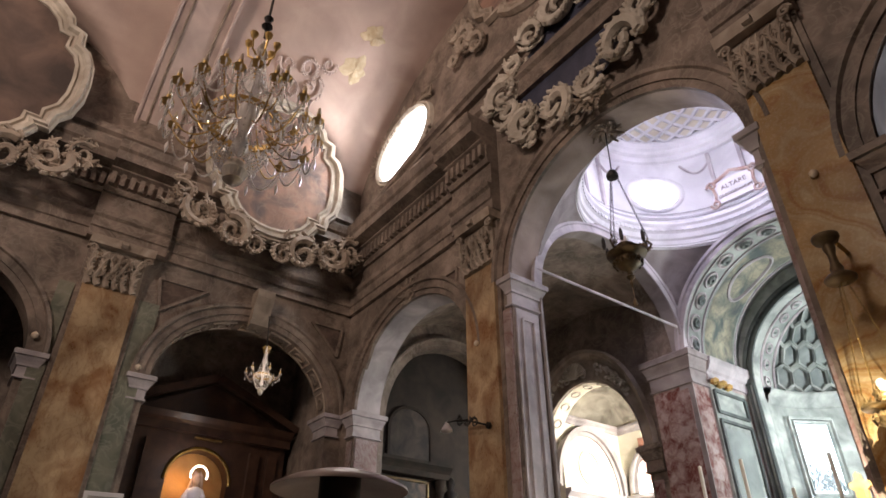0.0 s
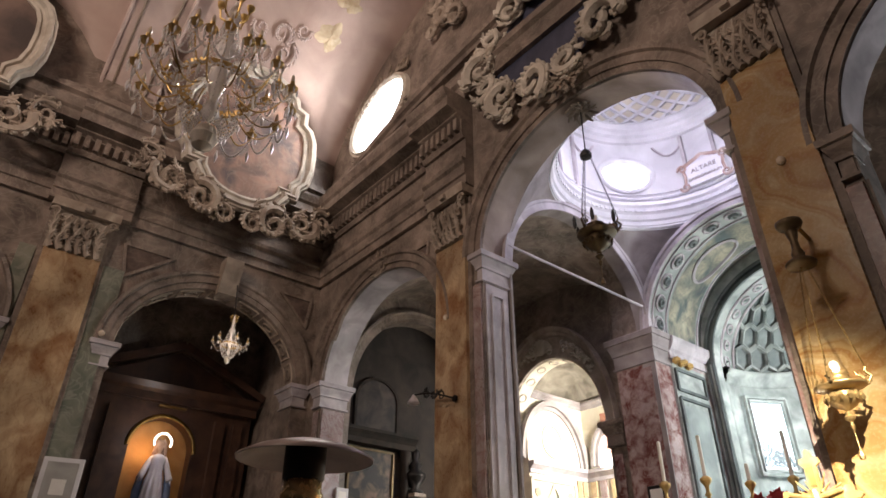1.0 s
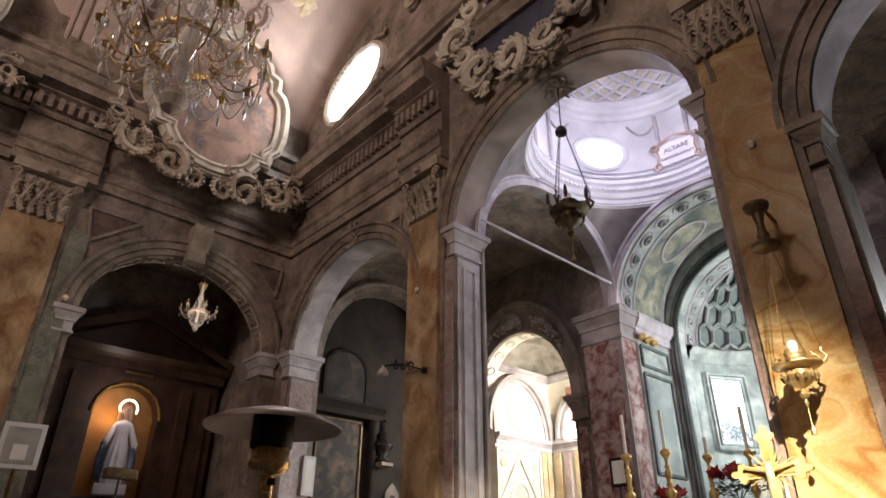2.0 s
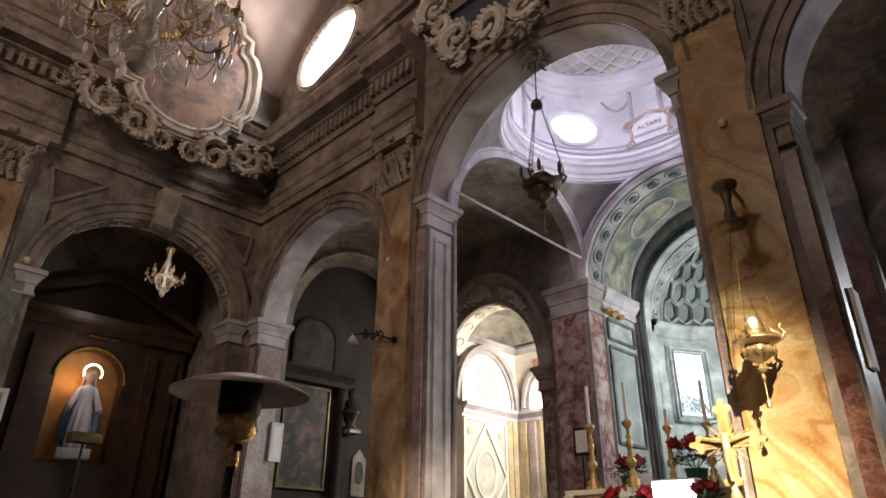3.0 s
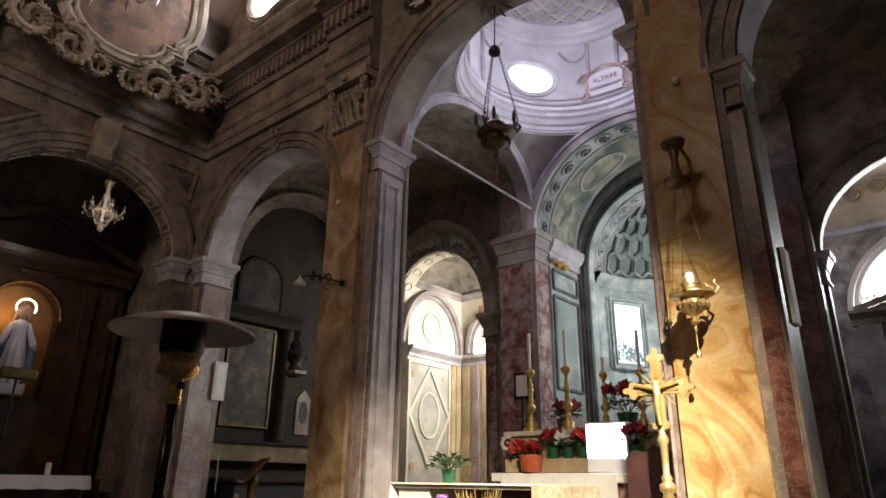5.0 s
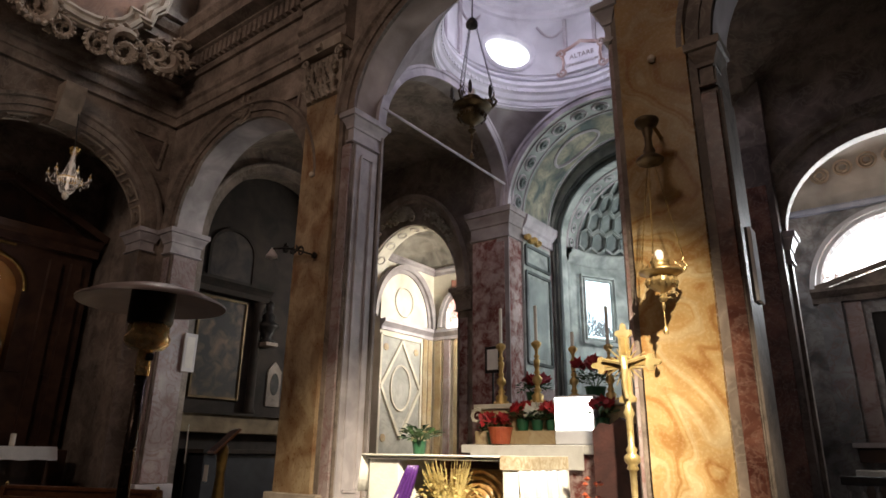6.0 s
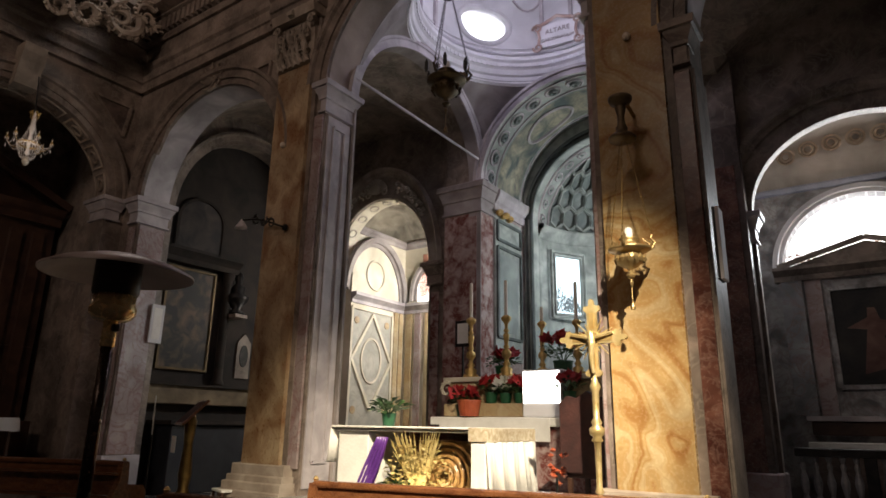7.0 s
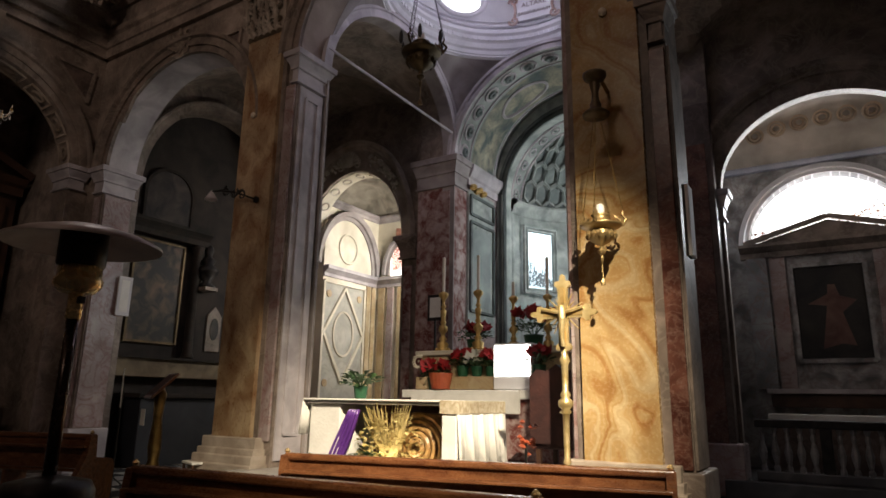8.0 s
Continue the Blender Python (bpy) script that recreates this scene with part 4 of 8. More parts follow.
bm = bmesh.new()
for k in range(240):
    u = random.uniform(-0.4, 0.4)
    top = -0.78 + 0.42 + 0.28 * math.sin(u * 9 + 1) * math.sin(u * 4.1)
    z = random.uniform(-0.78, top)
    add_tube(bm, [at_w(u, 0.055, z), at_w(u + random.uniform(-0.05, 0.05), 0.065, z + random.uniform(0.03, 0.12))], 0.022, 4, 0.3)
tagged(part("tree_tops", bm, mat("hazy_tree_green", (0.34, 0.40, 0.42), (0.52, 0.58, 0.60), 6.0, 0.9, 0.0)), "hazy grey-green tree tops outside the apse window", "trees", kind="stuff")

# ---- end chapels ----
# bright chapel: cornice, lunette recess, diamond panels, pilasters, figure niche
cx = CHAP_L[0]
XL, YB, XR = -12.75, 16.25, -9.2
bm = add_box(bmesh.new(), XL, XR, FAR + 0.5, YB, 0, 7.4)
for fc in [fc for fc in bm.faces if fc.calc_center_median().y < FAR + 0.6 or fc.calc_center_median().z > 7.3]:
    bm.faces.remove(fc)
chl = tagged(part("wall_end_chapel", bm, CREAM), "bright cream plastered end chapel with panelled walls", "chapel", kind="structure")
bm = bmesh.new()
rows = []
for i in range(33):
    a = math.pi * i / 32
    rows.append([bm.verts.new((cx - 2.15 * math.cos(a), FAR + 0.5 + (YB - FAR - 0.5) * j / 8, 7.4 + 1.6 * math.sin(a) * math.sqrt(max(0, 1 - (j / 8) ** 2)))) for j in range(9)])
for A, B in zip(rows, rows[1:]):
    for j in range(8):
        bm.faces.new((A[j], A[j + 1], B[j + 1], B[j]))
smooth(part("half_dome", bm, mat("grey_ochre_fresco", (0.22, 0.19, 0.15), (0.50, 0.44, 0.35), 2.2, 0.8, 0.1, lo=0.35, hi=0.65), chl))
part("cheek", box(XL - 0.5, XL - 0.003, FAR + 0.503, FAR + 0.8, 0, 9), CREAM, chl)
fL, fB = plane_x(XL, 1), plane_y(YB)
prof = [(-0.02, 5.1), (0.05, 5.1), (0.05, 5.2), (0.12, 5.26), (0.2, 5.32), (0.2, 5.42), (-0.02, 5.42)]
moulding(fL, FAR + 0.5, YB, prof, STONE_PALE, "cornice", chl)
moulding(fB, XL, XR, prof, STONE_PALE, "cornice", chl)
upper = [(-0.02, 7.28), (0.04, 7.28), (0.06, 7.36), (0.14, 7.42), (0.14, 7.5), (-0.02, 7.5)]
moulding(fL, FAR + 0.5, YB, upper, MAUVE, "upper_cornice", chl)
moulding(fB, XL, XR, upper, MAUVE, "upper_cornice", chl)
archivolt(fL, 14.75, 1.22, 5.45, 1.58, [(-0.02, -0.02), (-0.02, 0.05), (0.1, 0.05), (0.1, 0.14), (0.24, 0.18), (0.24, -0.02)], MAUVE, parent=chl)
archivolt(fB, cx - 0.4, 0.55, 5.5, 1.05, [(-0.02, -0.02), (-0.02, 0.05), (0.1, 0.05), (0.1, 0.12), (0.2, 0.14), (0.2, -0.02)], MAUVE, parent=chl)
part("lunette_relief", tube([fL(14.75 + 0.42 * math.cos(2 * math.pi * j / 24), 0.02, 6.1 + 0.46 * math.sin(2 * math.pi * j / 24)) for j in range(25)], 0.04, 5), CREAM, chl)
PANEL_GREY = mat("grey_marble_panel", (0.42, 0.41, 0.37), (0.58, 0.56, 0.50), 2.0, 0.4, 0.05, veins=0.3, vein_colour=(0.3, 0.27, 0.2))
OCHRE = mat("ochre_marble_strip", (0.48, 0.35, 0.18), (0.62, 0.5, 0.32), 2.5, 0.4, 0.05, veins=0.4, vein_colour=(0.35, 0.16, 0.1))
moulding(fL, 13.75, 15.6, [(-0.01, 1.3), (0.012, 1.3), (0.012, 4.98), (-0.01, 4.98)], PANEL_GREY, "panel_field", chl)
bm = bmesh.new()
dia = [(14.68, 4.85), (15.58, 3.45), (14.68, 2.0), (13.78, 3.45), (14.68, 4.85)]
for (ua, za), (ub, zb) in zip(dia, dia[1:]):
    add_tube(bm, [fL(ua, 0.02, za), fL(ub, 0.02, zb)], 0.07, 4)
fr = [(13.74, 1.35), (15.62, 1.35), (15.62, 4.96), (13.74, 4.96), (13.74, 1.35)]
for (ua, za), (ub, zb) in zip(fr, fr[1:]):
    add_tube(bm, [fL(ua, 0.02, za), fL(ub, 0.02, zb)], 0.06, 4)
add_tube(bm, [fL(14.68 + 0.45 * math.cos(2 * math.pi * j / 24), 0.02, 3.45 + 0.66 * math.sin(2 * math.pi * j / 24)) for j in range(25)], 0.045, 4)
part("diamond_frame", bm, CREAM, chl)
for ua, za in ((13.98, 4.6), (15.38, 4.6), (13.98, 2.0), (15.38, 2.0)):
    part("inlay_disc", lathe([(0.01, 0.0), (0.11, 0.0), (0.11, 0.02), (0.01, 0.025)], 14, fL(ua, 0.012, za), 'x'), OCHRE, chl)
for ua in (15.72, 15.98):
    moulding(fL, ua, ua + 0.18, [(-0.01, 0.9), (0.05, 0.9), (0.05, 5.08), (-0.01, 5.08)], OCHRE, "pilaster_strip", chl)
for ua in (XL + 0.15, XL + 0.5, XL + 0.9, XL + 1.3):
    moulding(fB, ua, ua + 0.22, [(-0.01, 0.9), (0.06, 0.9), (0.06, 5.08), (-0.01, 5.08)], OCHRE if ua != XL + 0.5 else ROSE, "pilaster_strip", chl)
moulding(fB, XL, XR, [(-0.02, 0), (0.1, 0), (0.1, 0.85), (0.06, 0.9), (-0.02, 0.9)], ROSE, "plinth", chl)
moulding(fL, FAR + 0.5, YB, [(-0.02, 0), (0.1, 0), (0.1, 0.85), (0.06, 0.9), (-0.02, 0.9)], ROSE, "plinth", chl)
# coffer band on the soffit of the chapel arch
bm = bmesh.new()
c, h, s, r = CHAP_L
for i in range(11):
    t = math.pi * (i + 0.5) / 11
    p = Vector((c - (h - 0.03) * math.cos(t), FAR + 0.25, s + (r - 0.03) * math.sin(t)))
    dd = Vector((math.sin(t), 0, math.cos(t))).normalized()
    add_tube(bm, [p + dd * 0.12 * math.cos(2 * math.pi * j / 10) + Vector((0, 0.14 * math.sin(2 * math.pi * j / 10), 0)) for j in range(11)], 0.03, 4)
part("soffit_coffers", bm, STUCCO, far_l)["kind"] = "stuff"
part("soffit_lining", add_extrude(bmesh.new(), [(c - h * math.cos(math.pi * i / 24), s + r * math.sin(math.pi * i / 24)) for i in range(25)] + [(c + (h - 0.02) * math.cos(math.pi * i / 24), s + (r - 0.02) * math.sin(math.pi * i / 24)) for i in range(25)], lambda t, a, b: Vector((a, t, b)), FAR + 0.02, FAR + 0.5), CREAM, far_l)
# shell and garland over the chapel arch
bm = bmesh.new()
su, sz = c - 0.12, s + r + 0.16
for k in range(11):
    a = math.pi * (k + 0.5) / 11
    add_tube(bm, [Vector((su, FAR - 0.1, sz)), Vector((su - 0.24 * math.cos(a), FAR - 0.2, sz + 0.24 * math.sin(a))), Vector((su - 0.42 * math.cos(a), FAR - 0.16, sz + 0.42 * math.sin(a)))], 0.02, 5, 3.0)
for sg in (-1, 1):
    add_scroll(bm, plane_y(FAR - 0.06), su + sg * 0.32, sz + 0.02, 0.12, 1.0, sg, 0.06)
for k in range(64):
    w_ = random.choice((-1, 1))
    t = math.pi * (0.5 + w_ * (0.1 + 0.2 * random.random()))
    g = random.uniform(0.2, 0.52)
    add_lathe(bm, [(0.01, -0.06), (0.05 + 0.03 * random.random(), 0), (0.01, 0.06)], 6, (c - (h + g * 0.42) * math.cos(t), FAR - 0.1, s + (r + g) * math.sin(t)))
part("shell_ornament", bm, STUCCO, far_l)
fig = tagged(part("painted_figure", add_extrude(bmesh.new(), [(-0.2, 0), (0.22, 0), (0.24, 0.6), (0.3, 0.95), (0.1, 1.15), (0.12, 1.4), (-0.1, 1.42), (-0.1, 1.15), (-0.28, 0.9)], lambda t, a, b: fB(XL + 0.85 + a, t, 5.62 + b), 0.01, 0.03), mat("red_brown_fresco", (0.30, 0.06, 0.04), (0.42, 0.22, 0.15), 3.0, 0.8, 0.1)), "reddish painted fresco shape on the chapel wall", "fresco")

win = empty("window_end_chapel", (0, 0, 0), "bright round-arched window in the chapel's back wall", "window", kind="structure")
arched = [(cx - 0.4 + 0.48 * math.cos(math.pi * i / 16), 5.95 + 0.48 * math.sin(math.pi * i / 16)) for i in range(17)] + [(cx - 0.88, 5.46), (cx + 0.08, 5.46)]
part("pane", add_extrude(bmesh.new(), arched, lambda t, a, b: fB(a, t, b), 0.004, 0.03), glow("warm_daylit_glass", (1.0, 0.97, 0.9), 2.5), win)

# grey chapel with a lunette window over a pedimented altar
cx = CHAP_R[0]
YR = 15.6
fR = plane_y(YR)
chr_wall = wall_with_arches("wall_end_chapel_grey", fR, cx - 2.4, cx + 2.6, 5.05, 9, 0.4, [(0.05, 1.58, 5.06, 1.55)], MOTTLED, "grey plastered end chapel with a lunette window")
part("wall_low", box(cx - 2.4, cx + 2.6, YR, YR + 0.4, 0, 5.05), MOTTLED, chr_wall)
for a, b in ((cx - 2.6, cx - 2.4), (cx + 2.6, cx + 2.8)):
    part("wall_cheek", box(a, b, FAR + 0.2, YR + 0.4, 0, 9), MOTTLED, chr_wall)
archivolt(fR, 0.05, 1.58, 5.06, 1.55, [(0, -0.4), (0, 0.03), (0.08, 0.03), (0.1, 0.08), (0.2, 0.08), (0.22, -0.02)], WHITE, parent=chr_wall)
bm = bmesh.new()
rows = []
for i in range(33):
    a = math.pi * i / 32
    rows.append([bm.verts.new((cx + 0.1 - 2.5 * math.cos(a), FAR + 0.2 + (YR - FAR - 0.2) * j / 8, 6.9 + 1.5 * math.sin(a) * math.sqrt(max(0, 1 - (j / 8) ** 2)))) for j in range(9)])
for A, B in zip(rows, rows[1:]):
    for j in range(8):
        bm.faces.new((A[j], A[j + 1], B[j + 1], B[j]))
smooth(part("half_dome", bm, mat("pale_ochre_fresco", (0.50, 0.43, 0.36), (0.66, 0.60, 0.52), 2.0, 0.8, 0.1), chr_wall))
part("half_dome_band", tube([Vector((cx + 0.1 - 2.4 * math.cos(math.pi * i / 24), YR - 0.03, 6.9)) for i in range(25)], 0.08, 6), mat("pale_blue_band", (0.45, 0.48, 0.6), (0.6, 0.62, 0.72), 2.0, 0.8, 0.1), chr_wall)
FRESCO = mat("ochre_painted_band", (0.44, 0.32, 0.22), (0.6, 0.47, 0.34), 2.0, 0.8, 0.1)
for i in range(7):
    x = cx - 1.35 + 0.45 * i
    uu = (x - cx - 0.1) / 2.5
    jy = 0.8
    z = 6.9 + 1.5 * math.sqrt(1 - uu * uu) * math.sqrt(1 - jy * jy) - 0.03
    y = FAR + 0.2 + (YR - FAR - 0.2) * jy
    bm = bmesh.new()
    for rr, g in ((0.16, 0.035), (0.09, 0.03)):
        add_tube(bm, [Vector((x + rr * math.cos(2 * math.pi * k / 16), y + rr * 0.8 * math.sin(2 * math.pi * k / 16), z - 0.05 - 0.72 * rr * math.sin(2 * math.pi * k / 16))) for k in range(17)], g, 4)
    part("rosette", bm, FRESCO, chr_wall)
lun = empty("window_lunette", (0, 0, 0), "bright half-round lunette window above the altar", "window", kind="structure")
bm = bmesh.new()
ring = [bm.verts.new((0.05 - 1.6 * math.cos(math.pi * i / 32), YR + 0.38, 5.04 + 1.57 * math.sin(math.pi * i / 32))) for i in range(33)]
bm.faces.new(ring)
part("pane", bm, WINDOW_GLOW, lun)
part("glazing_bar", tube([(0.05 - 1.3 * math.cos(math.pi * (0.15 + 0.7 * i / 20)), YR + 0.33, 5.06 + 1.3 * math.sin(math.pi * (0.15 + 0.7 * i / 20))) for i in range(21)], 0.012, 5), STONE_PALE, lun)
# roof tiles and twigs outside the window
bm = bmesh.new()
for k in range(420):
    x = random.uniform(-1.5, 1.6)
    z = 5.12 + random.uniform(0, 0.34 + 0.5 * max(0, x) / 1.5)
    add_tube(bm, [(x, YR + 0.3, z), (x + random.uniform(-0.1, 0.1), YR + 0.32, z + random.uniform(0.02, 0.1))], 0.012, 4)
tagged(part("dry_creeper", bm, mat("dry_russet_creeper", (0.30, 0.10, 0.04), (0.40, 0.22, 0.10), 6.0, 0.8, 0.1)), "russet dry creeper outside the lunette window", "creeper", kind="stuff")

altar_r = empty("side_altar", (0, 0, 0), "grey marble altar with a pediment and a dark painting", "altar")
f = fR
moulding(f, -1.72, 1.85, [(-0.0, 4.78), (0.14, 4.78), (0.14, 4.9), (0.24, 4.95), (0.34, 5.0), (0.34, 5.07), (0.0, 5.07)], STONE, "entablature", altar_r)
part("pediment", add_extrude(bmesh.new(), [(-1.5, 5.07), (1.6, 5.07), (0.05, 5.5)], lambda t, a, b: f(a, t, b), 0.02, 0.16), STONE, altar_r)
bm = bmesh.new()
for s0, s1 in (((-1.62, 5.1), (0.05, 5.57)), ((1.72, 5.1), (0.05, 5.57))):
    add_tube(bm, [f(s0[0], 0.2, s0[1]), f(s1[0], 0.2, s1[1])], 0.075, 4)
part("raking_cornice", bm, STONE, altar_r)
for ua in (-1.62, 1.15):
    moulding(f, ua, ua + 0.42, [(0, 1.93), (0.12, 1.93), (0.12, 4.78), (0, 4.78)], mat("veined_grey_marble", (0.22, 0.22, 0.23), (0.44, 0.45, 0.47), 2.2, 0.3, 0.05, veins=0.6, vein_colour=(0.3, 0.18, 0.16)), "pilaster", altar_r)
for ua in (-1.15, 0.78):
    moulding(f, ua, ua + 0.3, [(0, 1.93), (0.07, 1.93), (0.07, 4.78), (0, 4.78)], ROSE, "frame_strip", altar_r)
picture = part("picture", add_extrude(bmesh.new(), [(-0.7, 2.56), (0.56, 2.56), (0.56, 4.5), (-0.7, 4.5)], lambda t, a, b: f(a, t, b), 0.01, 0.05), mat("dark_oil_painting", (0.012, 0.012, 0.014), (0.05, 0.042, 0.035), 1.5, 0.75, 0.05), altar_r)
part("picture_shape", add_extrude(bmesh.new(), [(-0.3, 2.75), (0.05, 2.85), (0.3, 2.8), (0.12, 3.5), (0.4, 3.75), (0.1, 3.85), (0.03, 4.1), (-0.1, 4.1), (-0.12, 3.9), (-0.5, 3.7), (-0.15, 3.65)], lambda t, a, b: f(a, t, b), 0.051, 0.056), mat("dull_red_paint", (0.10, 0.03, 0.025), (0.20, 0.11, 0.08), 3.0, 0.5, 0.05), picture)
bm = bmesh.new()
pts = [(-0.75, 2.5), (0.61, 2.5), (0.61, 4.55), (-0.75, 4.55), (-0.75, 2.5)]
for (ua, za), (ub, zb) in zip(pts, pts[1:]):
    add_tube(bm, [f(ua, 0.06, za), f(ub, 0.06, zb)], 0.06, 4)
part("picture_frame", bm, MOTTLED, altar_r)
part("retable_step", box(-1.35, 1.5, YR - 0.3, YR - 0.002, 1.55, 1.82, 0.02), WOOD_DARK, altar_r)
part("shelf", box(-1.42, 1.55, YR - 0.42, YR - 0.002, 1.825, 1.92, 0.015), STONE_PALE, altar_r, "pale stone shelf")
part("mensa", box(-1.4, 1.55, YR - 0.9, YR - 0.002, 1.3, 1.42, 0.02), LINEN, altar_r, "altar slab with a pale cloth")
part("frontal", box(-1.3, 1.45, YR - 0.8, YR - 0.004, 0.3, 1.295, 0.02), BROWN_MARBLE, altar_r)

# balustrade before the grey chapel
bal = empty("balustrade", (0, 0, 0), "dark marble balustrade closing the chapel", "balustrade")
yb = FAR - 0.05
part("rail", box(-1.48, 2.0, yb - 0.14, yb + 0.14, 1.2, 1.34, 0.02), IRON, bal)
part("plinth", box(-1.5, 2.0, yb - 0.16, yb + 0.16, 0.3, 0.46, 0.02), FLOOR_DARK, bal)
prof = [(0.05, 0), (0.05, 0.06), (0.03, 0.1), (0.06, 0.24), (0.068, 0.32), (0.03, 0.5), (0.045, 0.58), (0.03, 0.64), (0.05, 0.7), (0.05, 0.74)]
me = mesh_of("baluster", lathe(prof, 10), mat("grey_baluster_marble", (0.16, 0.155, 0.155), (0.34, 0.33, 0.33), 4.0, 0.3, 0.05))
for i in range(17):
    x = -1.38 + 0.2 * i
    if i % 6 == 5:
        part("post", box(x - 0.09, x + 0.09, yb - 0.12, yb + 0.12, 0.46, 1.2, 0.01), IRON, bal)
        continue
    ob = new("baluster", me)
    ob.parent = bal
    ob.matrix_basis = pose(x, yb, 0.46)
tagged(part("floor_chapel_step", box(-2.0, 2.6, FAR - 0.5, YR, -0.02, 0.3, 0.02), FLOOR_DARK), "dark stone step of the chapel", "step", kind="structure")
tagged(part("floor_pale_step", box(-1.6, 1.0, 8.7, 11.5, -0.02, 0.06, 0.02), FLOOR_PALE), "pale worn marble slab on the aisle floor", "step", kind="structure")

# ---- chapel of the statue ----
XC = SIDE - 3.3
shell = add_box(bmesh.new(), XC, SIDE - 0.6, 2.2, 7.4, 0, 9.4)
for fc in [fc for fc in shell.faces if fc.calc_center_median().x > SIDE - 0.7]:
    shell.faces.remove(fc)
tagged(part("wall_side_chapel", shell, STONE), "dark stone side chapel", "chapel", kind="structure")
shell = add_box(bmesh.new(), XC, SIDE - 0.6, -4.4, 0.5, 0, 9.4)
for fc in [fc for fc in shell.faces if fc.calc_center_median().x > SIDE - 0.7]:
    shell.faces.remove(fc)
tagged(part("wall_side_chapel", shell, STONE), "dark stone side chapel", "chapel", kind="structure")
ret = empty("statue_altar", (0, 0, 0), "dark wooden altarpiece with a pediment and a lit niche", "altarpiece")
fA = plane_x(XC, 1)
N0 = 4.93
bb = wall_with_arches("backboard", lambda u, o, z: fA(u, 0.5 + o, z), 2.7, 7.2, 3.28, 6.35, 0.35, [(N0, 0.78, 5.2, 0.78)], WOOD_DARK)
del bb["kind"], bb["category"]
bb.parent = ret
part("lower_panel", box(XC, XC + 0.5, 2.7, 7.2, 1.2, 3.278, 0.01), WOOD_DARK, ret)
NICHE = mat("ochre_niche_plaster", (0.42, 0.22, 0.07), (0.58, 0.34, 0.13), 2.0, 0.7, 0.1)
part("niche_back", box(XC + 0.02, XC + 0.1, N0 - 0.85, N0 + 0.85, 3.0, 6.2), NICHE, ret, "warm ochre niche lining")
archivolt(lambda u, o, z: fA(u, 0.5 + o, z), N0, 0.78, 5.2, 0.78, [(0, -0.01), (0, 0.04), (0.04, 0.06), (0.09, 0.04), (0.09, -0.01)], OLDGOLD, "niche_moulding", ret)
for u in (3.1, 3.6, 6.3, 6.8):
    moulding(lambda t, a, b: fA(t, 0.5 + a, b), u - 0.13, u + 0.13, [(0, 1.6), (0.14, 1.6), (0.14, 6.1), (0, 6.1)], WOOD_DARK, "pilaster", ret)
moulding(lambda t, a, b: fA(t, 0.5 + a, b), 2.7, 7.25, [(-0.3, 6.35), (0.18, 6.35), (0.18, 6.55), (0.3, 6.62), (0.42, 6.75), (-0.3, 6.75)], WOOD_DARK, "entablature", ret)
bm = bmesh.new()
for ya, yc in ((2.6, N0), (7.35, N0)):
    add_tube(bm, [fA(ya, 0.75, 6.85), fA(yc, 0.75, 7.9)], 0.14, 4)
part("raking_cornice", bm, WOOD_DARK, ret)
part("pediment", add_extrude(bmesh.new(), [(2.9, 6.75), (7.1, 6.75), (N0, 7.75)], lambda t, a, b: fA(a, t, b), 0.3, 0.6), WOOD_DARK, ret)
part("light_bar", box(XC + 0.62, XC + 0.7, N0 - 0.3, N0 + 0.4, 6.22, 6.27), OLDGOLD, ret)
part("altar_block", box(XC + 0.5, XC + 1.6, 3.0, 7.0, 0, 1.55, 0.03), WOOD_DARK, ret)

statue_bm = bmesh.new()
add_lathe(statue_bm, [(0.34, 0), (0.37, 0.08), (0.33, 0.45), (0.26, 0.9), (0.19, 1.15), (0.2, 1.3), (0.23, 1.42), (0.19, 1.52), (0.1, 1.57), (0.07, 1.61), (0.085, 1.66), (0.115, 1.73), (0.12, 1.81), (0.095, 1.89), (0.03, 1.94)], 48)
for s in (-1, 1):
    add_tube(statue_bm, [(-0.02, s * 0.02, 1.95), (-0.03, s * 0.1, 1.85), (-0.03, s * 0.13, 1.68), (-0.02, s * 0.17, 1.5), (-0.02, s * 0.2, 1.3)], 0.07, 8, 0.8)
    add_tube(statue_bm, [(0.0, s * 0.08, 1.5), (0.02, s * 0.19, 1.45), (0.07, s * 0.28, 1.25), (0.15, s * 0.37, 1.02), (0.2, s * 0.41, 0.93)], 0.075, 10, 1.25)
    add_tube(statue_bm, [(0.2, s * 0.41, 0.94), (0.25, s * 0.44, 0.84), (0.27, s * 0.455, 0.77)], 0.04, 8, 0.6)
    add_tube(statue_bm, [(-0.08, s * 0.1, 1.5), (-0.08, s * 0.25, 1.36), (-0.03, s * 0.37, 1.0), (0.03, s * 0.42, 0.6), (0.0, s * 0.38, 0.12)], 0.07, 10, 1.7)
add_box(statue_bm, -0.4, 0.4, -0.42, 0.42, -0.25, 0.0, 0.03)
for v in statue_bm.verts:
    k = 0.05 * math.sin(11 * math.atan2(v.co.y, v.co.x)) if 0 < v.co.z < 1.1 else 0
    v.co.x += k + (0.03 * math.sin(14 * v.co.y + 6 * v.co.z) if abs(v.co.y) > 0.3 and v.co.z > 0 else 0)
for fc in statue_bm.faces:
    m_ = fc.calc_center_median()
    head = m_.z > 1.58
    mantle = 0 < m_.z < 1.5 and (m_.x < 0.0 or (abs(m_.y) > 0.27 and m_.z < 0.9))
    fc.material_index = 1 if mantle else (2 if head else 0)
